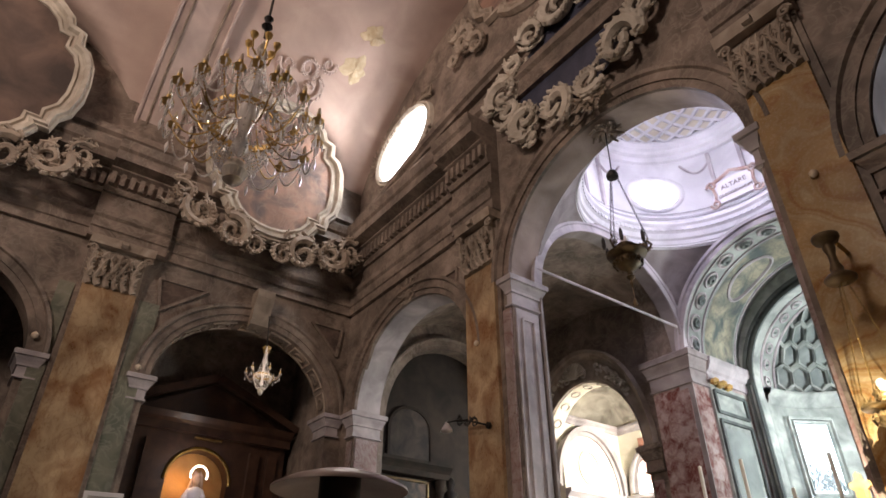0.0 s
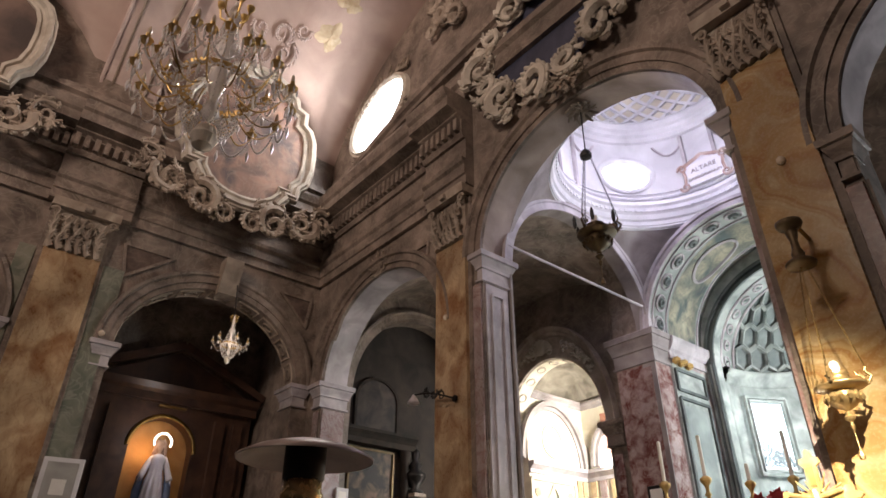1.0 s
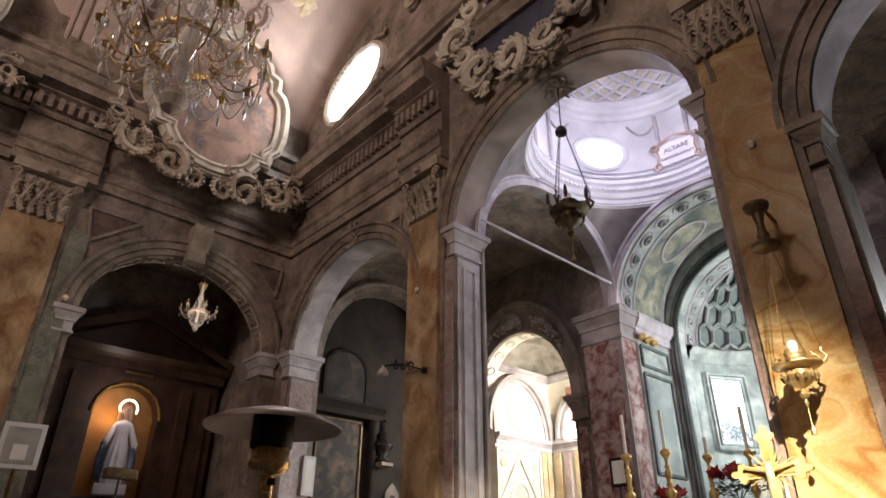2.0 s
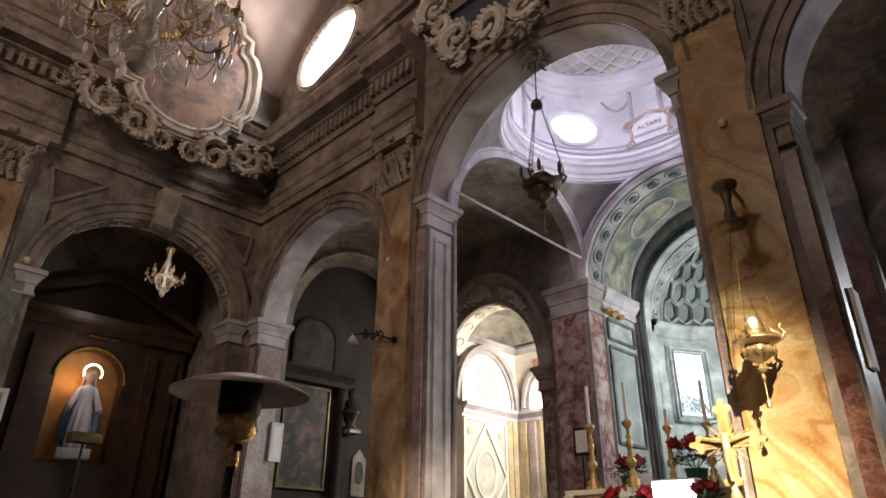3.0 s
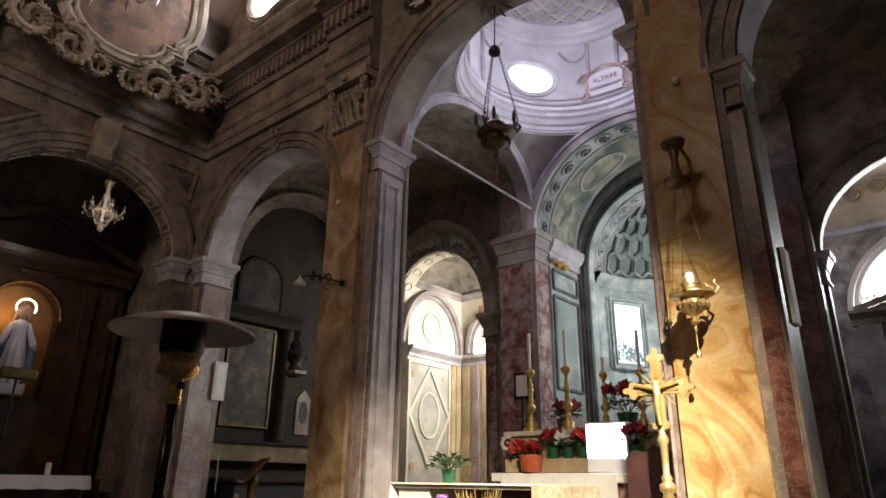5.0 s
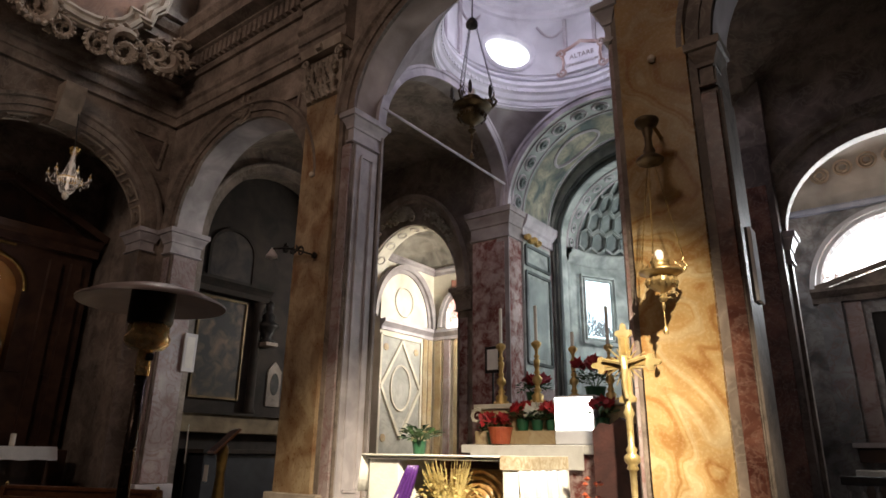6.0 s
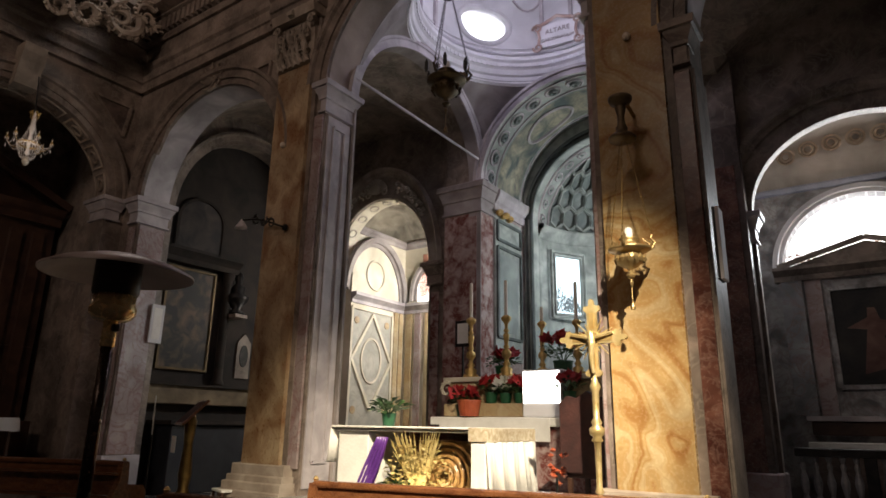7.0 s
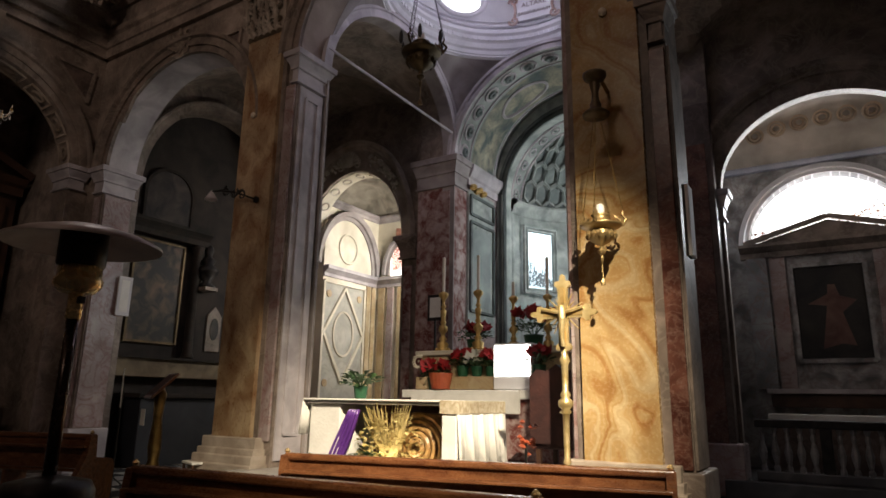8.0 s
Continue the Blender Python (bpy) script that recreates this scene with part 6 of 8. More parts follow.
def chandelier(at, radius, height, arms, tiers, label, drops=True):
    """Crystal chandelier: stem, arms with cups and bulbs, bead strings, ring and bottom ball; its base is the bottom ball."""
    ch = empty("chandelier", at, label, "chandelier")
    R, Hh = radius, height
    bm = bmesh.new()
    add_lathe(bm, [(0.02 * R, 0.16 * Hh), (0.12 * R, 0.2 * Hh), (0.06 * R, 0.3 * Hh), (0.13 * R, 0.42 * Hh), (0.07 * R, 0.55 * Hh), (0.15 * R, 0.66 * Hh), (0.06 * R, 0.75 * Hh), (0.1 * R, 0.88 * Hh), (0.02 * R, Hh)], 12, cap=False)
    smooth(part("glass_stem", bm, CRYSTAL, ch))
    part("bottom_ball", lathe([(0.01, -0.02 * Hh), (0.12 * R, 0.01 * Hh), (0.165 * R, 0.06 * Hh), (0.12 * R, 0.11 * Hh), (0.02, 0.14 * Hh)], 20), mat("silvered_glass_ball", (0.62, 0.56, 0.48), (0.74, 0.68, 0.60), 4.0, 0.18, 0.02, dirt=0.1), ch, "silvered bottom ball")
    ZR = 0.37 * Hh
    bm = lathe([(0.5 * R, ZR - 0.018 * Hh), (0.515 * R, ZR - 0.01 * Hh), (0.515 * R, ZR + 0.01 * Hh), (0.5 * R, ZR + 0.018 * Hh), (0.47 * R, ZR + 0.018 * Hh), (0.47 * R, ZR - 0.018 * Hh), (0.5 * R, ZR - 0.018 * Hh)], 32, cap=False)
    part("gilt_ring", bm, GOLD, ch)
    basket = bmesh.new()
    for i in range(24):
        a = 2 * math.pi * i / 24
        ca, sa = math.cos(a), math.sin(a)
        beads(basket, (0.48 * R * ca, 0.48 * R * sa, ZR - 0.02 * Hh), (0.14 * R * ca, 0.14 * R * sa, 0.12 * Hh), 0.09 * Hh, 13, 0.022 * R)
        beads(basket, (0.47 * R * ca, 0.47 * R * sa, ZR + 0.02 * Hh), (0.09 * R * ca, 0.09 * R * sa, 0.82 * Hh), 0.1 * Hh, 22, 0.017 * R)
        nxt = a + math.pi / 12
        beads(basket, (0.52 * R * ca, 0.52 * R * sa, ZR), (0.52 * R * math.cos(nxt), 0.52 * R * math.sin(nxt), ZR), 0.025 * Hh, 5, 0.026 * R)
        add_lathe(basket, [(0.001, -0.09 * Hh), (0.022 * R, -0.03 * Hh), (0.012 * R, 0)], 5, (0.48 * R * ca, 0.48 * R * sa, ZR - 0.02 * Hh), cap=False)
    part("bead_basket", basket, CRYSTAL, ch)["kind"] = "stuff"
    pend = mesh_of("pendant", lathe([(0.001, -0.055 * Hh), (0.017 * R, -0.025 * Hh), (0.005 * R, 0)], 5, cap=False), CRYSTAL)
    tips = []
    for tier, (zt, rt, cnt) in enumerate(tiers):
        for k in range(cnt):
            a = 2 * math.pi * (k + 0.5 * tier) / cnt
            ca, sa = math.cos(a), math.sin(a)
            pts = []
            for j in range(11):
                s = j / 10
                rr = R * (0.3 * (1 - s) + rt * s) if s < 1 else R * rt
                zz = Hh * (zt - 0.12 * math.sin(s * math.pi * 0.95) + (0.06 * s))
                pts.append((rr * ca, rr * sa, zz))
            arm = part("arm", tube(pts, 0.008 * R + 0.002, 6), OLDGOLD if k % 3 == 0 else GOLD, ch)
            tx, ty, tz = pts[-1]
            part("cup", lathe([(0.01 * R, 0), (0.05 * R, 0.015 * Hh), (0.085 * R, 0.03 * Hh), (0.06 * R, 0.036 * Hh), (0.03 * R, 0.05 * Hh), (0.03 * R, 0.07 * Hh)], 10, (tx, ty, tz)), GOLD, arm)
            part("bulb", lathe([(0.018 * R, 0.06 * Hh), (0.024 * R, 0.075 * Hh), (0.028 * R, 0.09 * Hh), (0.016 * R, 0.11 * Hh), (0.002, 0.122 * Hh)], 8, (tx, ty, tz)), BULB_OFF, arm)
            for q in range(5):
                d_ = new("pendant", pend)
                d_.parent = arm
                d_.matrix_basis = pose(tx + 0.075 * R * math.cos(q * 1.256), ty + 0.075 * R * math.sin(q * 1.256), tz + 0.025 * Hh)
            tips.append((tier, a, Vector((tx, ty, tz))))
    if drops:
        bm = bmesh.new()
        for tier in range(len(tiers)):
            ring = [t for t in tips if t[0] == tier]
            for i in range(len(ring)):
                beads(bm, ring[i][2], ring[(i + 1) % len(ring)][2], 0.12 * Hh, 22, 0.022 * R)
                beads(bm, ring[i][2], (0.48 * R * math.cos(ring[i][1]), 0.48 * R * math.sin(ring[i][1]), ZR), 0.09 * Hh, 20, 0.017 * R)
                add_lathe(bm, [(0.001, -0.14 * Hh), (0.028 * R, -0.1 * Hh), (0.02 * R, -0.08 * Hh), (0.002, -0.06 * Hh)], 4, ring[i][2] - Vector((0, 0, 0.02 * Hh)), cap=False)
        part("bead_swag", bm, CRYSTAL, ch)["kind"] = "stuff"
    crown = bmesh.new()
    for k in range(6):
        a = 2 * math.pi * k / 6
        add_tube(crown, [(0.03 * R * math.cos(a), 0.03 * R * math.sin(a), 0.84 * Hh), (0.17 * R * math.cos(a), 0.17 * R * math.sin(a), 0.87 * Hh), (0.2 * R * math.cos(a), 0.2 * R * math.sin(a), 0.94 * Hh)], 0.015 * R, 5)
        add_lathe(crown, [(0.01 * R, 0), (0.05 * R, 0.03 * Hh), (0.06 * R, 0.05 * Hh), (0.02 * R, 0.06 * Hh)], 8, (0.2 * R * math.cos(a), 0.2 * R * math.sin(a), 0.93 * Hh))
    part("crown", crown, GOLD, ch)
    return ch


big = chandelier((-5.35, 1.29, 5.62), 0.82, 2.14, 12, [(0.31, 0.97, 14), (0.44, 0.76, 12)], "large crystal chandelier with gilt cups hanging in the nave")
part("suspension_rod", tube([(0, 0, 2.2), (0, 0, 2.8), (0.0, 0, vault_z(-5.35, 1.29) - 5.7)], 0.018, 6), IRON, big)
part("suspension_knot", lathe([(0.01, 2.32), (0.07, 2.4), (0.03, 2.48), (0.06, 2.55), (0.01, 2.62)], 8), IRON, big)
small = chandelier((-13.35, 4.82, 6.4), 0.4, 1.15, 6, [(0.38, 0.95, 6)], "small crystal chandelier with six candle arms", True)
part("suspension_rod", tube([(0, 0, 1.1), (-0.2, 0, 2.0)], 0.012, 6), IRON, small)
# added warm lamp in front of the small chandelier; its bulbs do not glow
point_lamp("small_chandelier_fill", (-13.0, 4.7, 6.75), 2, (1.0, 0.8, 0.62), 0.2)


def chain(bm, a, b, size=0.03):
    a, b = Vector(a), Vector(b)
    n = max(2, int((b - a).length / (size * 1.6)))
    d = (b - a).normalized()
    s = d.orthogonal().normalized()
    t = d.cross(s)
    for i in range(n):
        c0 = a.lerp(b, (i + 0.5) / n)
        w = s if i % 2 else t
        add_tube(bm, [c0 + d * size * math.cos(2 * math.pi * k / 8) + w * size * 0.55 * math.sin(2 * math.pi * k / 8) for k in range(9)], size * 0.2, 4)


def sanctuary_lamp(at, scale, drop, hang, label, material, hook=None, flames=True):
    """Hanging brass lamp: chains, flared bowl with cherub brackets, glass on top and a finial below; base at the bowl's middle."""
    th = empty("sanctuary_lamp", at, label, "hanging lamp")
    k = scale
    bowl = part("bowl", lathe([(0.02 * k, -0.34 * k), (0.05 * k, -0.3 * k), (0.16 * k, -0.24 * k), (0.27 * k, -0.14 * k), (0.29 * k, -0.06 * k), (0.2 * k, 0.0), (0.24 * k, 0.04 * k), (0.4 * k, 0.08 * k), (0.42 * k, 0.12 * k), (0.3 * k, 0.15 * k), (0.18 * k, 0.2 * k), (0.16 * k, 0.3 * k), (0.19 * k, 0.33 * k), (0.05 * k, 0.36 * k)], 24), material, th)
    smooth(bowl)
    bm = bmesh.new()
    for i in range(14):
        a = 2 * math.pi * i / 14
        add_lathe(bm, [(0.005, -0.08 * k), (0.05 * k, 0), (0.005, 0.08 * k)], 6, (0.28 * k * math.cos(a), 0.28 * k * math.sin(a), -0.1 * k))
    part("gadroon_band", bm, material, bowl)["kind"] = "stuff"
    part("finial", lathe([(0.01 * k, -0.66 * k), (0.03 * k, -0.62 * k), (0.04 * k, -0.56 * k), (0.02 * k, -0.5 * k), (0.07 * k, -0.46 * k), (0.09 * k, -0.42 * k), (0.05 * k, -0.38 * k), (0.06 * k, -0.33 * k)], 12), material, th)
    part("tassel", lathe([(0.045 * k, -drop), (0.05 * k, -drop + 0.03), (0.03 * k, -drop + 0.12 * k), (0.006, -drop + 0.14 * k), (0.006, -0.64 * k)], 8), material, th)
    tips = []
    for i in range(3):
        a = 2 * math.pi * i / 3 + 0.6
        ca, sa = math.cos(a), math.sin(a)
        arm = bmesh.new()
        add_tube(arm, [(0.3 * k * ca, 0.3 * k * sa, 0.1 * k), (0.45 * k * ca, 0.45 * k * sa, 0.14 * k), (0.52 * k * ca, 0.52 * k * sa, 0.26 * k), (0.44 * k * ca, 0.44 * k * sa, 0.36 * k), (0.47 * k * ca, 0.47 * k * sa, 0.42 * k)], 0.035 * k, 6, 0.6)
        for q in range(4):
            add_leaf(arm, lambda u, o, z: Vector(((0.4 * k + u) * ca - o * sa * 0.3, (0.4 * k + u) * sa + o * ca * 0.3, z)), 0.0, 0.12 * k + 0.05 * k * q, 0.14 * k, 0.4 + 0.7 * q, 0.0)
        part("bracket", arm, material, th)
        tips.append(Vector((0.47 * k * ca, 0.47 * k * sa, 0.42 * k)))
    top = Vector((0, 0, hang))
    for p in tips:
        bm = bmesh.new()
        chain(bm, p, top + Vector((p.x * 0.18, p.y * 0.18, 0)), 0.035 * k if hook is None else 0.016)
        part("chain", bm, IRON if hook is None else OLDGOLD, th)
    part("glass", lathe([(0.07 * k, 0.33 * k), (0.085 * k, 0.42 * k), (0.08 * k, 0.52 * k), (0.05 * k, 0.56 * k)], 12), CRYSTAL, th)
    if hook is None:
        part("canopy", lathe([(0.01, hang - 0.03), (0.13 * k, hang - 0.01), (0.14 * k, hang + 0.06 * k), (0.09 * k, hang + 0.16 * k), (0.015, hang + 0.22 * k)], 14), IRON if hook is None else OLDGOLD, th)
    if flames:
        for i in range(6):
            a = 2 * math.pi * i / 6
            st = part("light_cup", lathe([(0.02, 0.1), (0.035, 0.16), (0.03, 0.28), (0.01, 0.34)], 8, (0.46 * k * math.cos(a), 0.46 * k * math.sin(a), 0.06)), IRON, th)
    return th


lamp = sanctuary_lamp((-5.34, 7.74, 7.05), 0.8, 0.85, 1.72, "dark bronze sanctuary lamp hanging from the arch", mat("dark_bronze", (0.06, 0.04, 0.02), (0.16, 0.11, 0.055), 6.0, 0.45, 0.15, metal=0.7))
part("rod", tube([(0, 0, 1.8), (0, 0.03, 2.9)], 0.012, 6), IRON, lamp)
lamp2 = sanctuary_lamp((-2.15, 6.77, 3.47), 0.56, 0.62, 1.36, "gilded sanctuary lamp hanging before the marble pier", LAMP_GILT, hook=1, flames=False)
canopy = part("canopy", lathe([(0.005, 1.37), (0.15, 1.39), (0.16, 1.42), (0.13, 1.45), (0.06, 1.5), (0.07, 1.54), (0.045, 1.6), (0.04, 1.7), (0.065, 1.8), (0.05, 1.84), (0.12, 1.87), (0.14, 1.91), (0.14, 1.94), (0.05, 1.96)], 16), mat("dark_brass", (0.09, 0.06, 0.03), (0.20, 0.14, 0.07), 6.0, 0.5, 0.15, metal=0.5), lamp2)
smooth(canopy)
part("wall_arm", tube([(0, 0, 1.95), (0, 0.2, 1.99), (0, 0.52, 1.93)], 0.025, 6), OLDGOLD, lamp2)
# small lamp dish and switch on the far pier
for at, lb in (((-8.73, 7.27, 6.63), "small white spot lamp on the marble pilaster"), ((-2.17, 7.27, 6.55), "small white spot lamp on the marble pilaster")):
    th = empty("spot_fitting", at, lb, "wall spot", group="pilaster spots")
    smooth(part("globe", lathe([(0.005, -0.06), (0.05, -0.03), (0.055, 0.02), (0.02, 0.06)], 10), BULB_OFF, th))
    part("bracket", box(-0.02, 0.02, 0, 0.05, -0.02, 0.02), IRON, th)
for at in ((SIDE + 0.15, 2.38, 6.75), (SIDE + 0.15, 0.35, 6.95)):
    th = empty("spot_fitting", at, "small white globe lamp beside the side arch", "wall spot", group="side arch spots")
    smooth(part("globe", lathe([(0.005, -0.08), (0.07, -0.03), (0.07, 0.02), (0.02, 0.07)], 10), BULB_OFF, th))
    part("bracket", box(-0.14, 0.0, -0.02, 0.02, -0.02, 0.02), IRON, th)

arm_lamp = empty("wall_lamp", (-8.95, 7.27, 5.08), "dark iron wall lamp with a small white bell shade", "wall lamp")
bm = bmesh.new()
add_tube(bm, [(0.5, -0.02, -0.12), (0.25, -0.1, -0.02), (0.05, -0.16, 0.05), (-0.2, -0.2, 0.1), (-0.45, -0.22, 0.12)], 0.018, 6)
for k, (x, z) in enumerate(((0.1, 0.02), (-0.1, 0.08), (0.3, -0.05))):
    add_scroll(bm, lambda u, o, zz: Vector((u, -0.14 - o, zz)), x, z, 0.09, 0.7 + k, 1 if k % 2 else -1, 0.02)
part("arm", bm, IRON, arm_lamp)
part("wall_plate", lathe([(0.01, 0.0), (0.06, 0.0), (0.06, 0.03), (0.01, 0.035)], 12, (0.5, -0.03, -0.12), 'y'), IRON, arm_lamp)
smooth(part("bell_shade", lathe([(0.11, -0.1), (0.1, -0.06), (0.05, 0.02), (0.015, 0.08)], 14, (-0.45, -0.22, 0.06)), STONE_PALE, arm_lamp))

# ---- patio heater in the nave ----
heater = empty("patio_heater", (-4.27, 2.24, 0), "dark mushroom gas heater with a brass burner", "patio heater")
STEEL = mat("brushed_steel", (0.38, 0.32, 0.30), (0.52, 0.46, 0.43), 4.0, 0.4, 0.05, metal=0.35, dirt=0.2)
BRASS = mat("polished_brass", (0.76, 0.55, 0.26), (0.84, 0.63, 0.32), 4.0, 0.26, 0.0, metal=0.7, dirt=0.0)
smooth(part("reflector_disc", lathe([(0.49, 2.56), (0.49, 2.575), (0.38, 2.63), (0.2, 2.685), (0.04, 2.71), (0.01, 2.72), (0.01, 2.7), (0.2, 2.67), (0.38, 2.615), (0.485, 2.56)], 40, cap=False), STEEL, heater, "shallow steel reflector disc"))
smooth(part("emitter_screen", lathe([(0.14, 2.42), (0.15, 2.44), (0.15, 2.66), (0.14, 2.67)], 24), IRON, heater))
smooth(part("burner_housing", lathe([(0.05, 2.235), (0.11, 2.25), (0.145, 2.29), (0.15, 2.33), (0.135, 2.35), (0.135, 2.42), (0.12, 2.425)], 28), BRASS, heater, "polished brass burner housing"))
smooth(part("brass_neck", lathe([(0.045, 2.07), (0.048, 2.075), (0.048, 2.24), (0.045, 2.245)], 18), BRASS, heater))
part("valve", box(0.045, 0.09, -0.02, 0.02, 2.17, 2.22, 0.008), IRON, heater)
smooth(part("pole", lathe([(0.04, 0.9), (0.04, 2.075)], 16), mat("dark_bronze_tube", (0.05, 0.035, 0.03), (0.10, 0.075, 0.06), 4.0, 0.25, 0.02, metal=0.9), heater))
smooth(part("cylinder_housing", lathe([(0.26, 0.1), (0.27, 0.12), (0.27, 1.0), (0.24, 1.06), (0.05, 1.1)], 28), IRON, heater))
smooth(part("base_foot", lathe([(0.34, 0.0), (0.34, 0.06), (0.28, 0.1)], 28), IRON, heater))

# ---- pews ----
def pew(a, b, top, label, depth=0.5, arm=True):
    """A bench between two ends of its back's top, facing away from the camera."""
    a, b = Vector((*a, 0)), Vector((*b, 0))
    L = (b - a).length
    th = empty("pew", tuple(a), label, "pew", group="walnut pews", turn=math.degrees(math.atan2(b.y - a.y, b.x - a.x)))
    part("top_rail", box(0, L, -0.05, 0.07, top - 0.07, top, 0.02), WOOD, th)
    part("back_panel", box(0.04, L - 0.04, -0.01, 0.02, 0.5, top - 0.071, 0.004), WOOD, th)
    part("book_ledge", box(0.04, L - 0.04, -0.16, -0.011, top - 0.2, top - 0.17, 0.006), WOOD, th)
    part("seat", box(0.03, L - 0.03, 0.021, depth, 0.44, 0.49, 0.01), WOOD, th)
    part("kneeler", box(0.05, L - 0.05, -0.4, -0.22, 0.16, 0.21, 0.01), WOOD, th)
    for x in (0.0, L - 0.06):
        bm = bmesh.new()
        add_extrude(bm, [(-0.42, 0.0), (0.5, 0.0), (0.52, 0.5), (0.46, 0.62), (0.1, 0.66), (0.07, top - 0.02), (-0.06, top - 0.02), (-0.1, 0.7), (-0.36, 0.25)], lambda t, p, q: Vector((t, p, q)), x - 0.03, x + 0.06)
        part("end_panel", bm, WOOD, th)
        part("end_knob", lathe([(0.01, -0.03), (0.035, 0), (0.01, 0.03)], 10, (x + 0.015, 0.0, top + 0.02)), BRASS, th)
    n = int(L / 1.4)
    for i in range(1, n):
        part("support", box(L * i / n - 0.02, L * i / n + 0.02, 0.021, 0.45, 0, 0.438), WOOD, th)
    return th


pew((-5.3, 5.28), (-1.4, 6.3), 1.0, "polished walnut pew before the altar steps")
pew((-5.32, 3.5), (-1.7, 3.95), 1.0, "polished walnut pew in the nave")
pew((-12.6, 4.6), (-9.72, 5.68), 1.0, "low walnut pew beside the side pier")

# ---- altar table ----
altar = empty("altar_table", (0, 0, PLAT), "marble altar table with a white linen cloth", "altar")
part("slab", box(-6.3, -3.95, 6.6, 7.8, 1.02, 1.06, 0.01), FLOOR_PALE, altar)
bm = box(-6.34, -3.9, 6.56, 7.84, 1.062, 1.085, 0.008)
part("cloth_top", bm, LINEN, altar, "white linen altar cloth")
for x0, x1, lb in ((-3.9, -3.885, "cloth drop"), (-6.345, -6.33, "")):
    bm = bmesh.new()
    n = 48
    r0, r1 = [], []
    for i in range(n + 1):
        y = 6.57 + 1.26 * i / n
        w = 0.024 * math.sin(i * 0.62) + 0.014 * math.sin(i * 1.17 + 0.5) + 0.008 * math.sin(i * 2.3)
        sgn = 1 if x0 > -5 else -1
        r0.append(bm.verts.new((x0 + 0.002 * sgn, y, 1.08)))
        r1.append(bm.verts.new((x0 + sgn * (0.05 + w), y, 0.28 if sgn > 0 else 0.6)))
    for i in range(n):
        bm.faces.new((r0[i], r0[i + 1], r1[i + 1], r1[i]))
    ob = smooth(part("cloth_drop", bm, LINEN, altar))
    md = ob.modifiers.new("thickness", 'SOLIDIFY')
    md.thickness = 0.008
part("leg_support", box(-6.28, -5.75, 6.66, 7.74, 0, 1.018, 0.015), LINEN, altar)
part("leg_support", box(-4.0 - 0.06, -3.97, 6.66, 7.74, 0, 1.018, 0.015), LINEN, altar)
part("front_drop", box(-4.1, -3.9, 6.575, 6.65, 0.15, 1.06, 0.01), LINEN, altar)
LACE = mat("tan_lace", (0.44, 0.35, 0.22), (0.70, 0.62, 0.48), 18.0, 0.85, 0.3, grain=80.0)
part("lace_border", box(-3.882, -3.872, 6.56, 7.8, 0.93, 1.083), LACE, altar, "tan lace border of the cloth")
part("lace_border", box(-4.12, -3.884, 6.553, 6.559, 0.93, 1.083), LACE, altar, "tan lace border of the cloth")
part("back_board", box(-5.75, -4.06, 7.4, 7.5, 0, 1.018, 0.01), WOOD, altar)
# carved shell panel under the table
carve = empty("carved_panel", (-4.62, 6.98, PLAT), "gilded carved wooden scroll panel under the altar", "carving")
CW = mat("honey_carved_wood", (0.34, 0.18, 0.06), (0.55, 0.34, 0.13), 4.0, 0.35, 0.15)
part("board", box(-0.55, 0.48, 0.0, 0.12, 0.0, 0.92, 0.05), CW, carve)
for k in range(5):
    bm = bmesh.new()
    r = 0.42 - 0.08 * k
    add_tube(bm, [(-0.05 + r * math.cos(a), -0.02 - 0.02 * k, 0.5 + r * 0.95 * math.sin(a)) for a in [0.35 * j for j in range(19)]], 0.035, 6)
    part("carved_ring", bm, CW, carve)
bm = bmesh.new()
for k in range(6):
    add_lathe(bm, [(0.01, -0.06), (0.06, 0), (0.01, 0.06)], 8, (0.28 + 0.05 * (k % 3), -0.04, 0.12 + 0.07 * k))
part("carved_fruit", bm, CW, carve)


def foliage(at, w, h, n, leaf, material, label, name="foliage", stems=True, cat="plant", seed=1):
    rnd = random.Random(seed)
    th = empty(name, at, label, cat)
    bm = bmesh.new()
    for i in range(n):
        a, r = rnd.uniform(0, 2 * math.pi), w * math.sqrt(rnd.random())
        z = h * (0.35 + 0.65 * rnd.random()) * (1 - 0.4 * (r / w) ** 2)
        c0 = Vector((r * math.cos(a), r * math.sin(a), z))
        d = Vector((math.cos(a + rnd.uniform(-1, 1)), math.sin(a + rnd.uniform(-1, 1)), rnd.uniform(-0.4, 0.7))).normalized()
        s = d.cross(Vector((0, 0, 1))).normalized() * leaf * 0.32
        l = leaf * rnd.uniform(0.7, 1.2)
        m0 = c0 + d * l * 0.5 + Vector((0, 0, 0.12 * l))
        v = [bm.verts.new(p) for p in (c0, m0 + s, c0 + d * l, m0 - s)]
        bm.faces.new(v)
    part("leaves", bm, material, th)
    if stems:
        bm = bmesh.new()
        for i in range(9):
            a = 2 * math.pi * i / 9
            add_tube(bm, [(0, 0, 0), (0.4 * w * math.cos(a), 0.4 * w * math.sin(a), h * 0.45), (0.8 * w * math.cos(a), 0.8 * w * math.sin(a), h * 0.75)], 0.008, 4)
        part("stems", bm, LEAF, th)
    return th


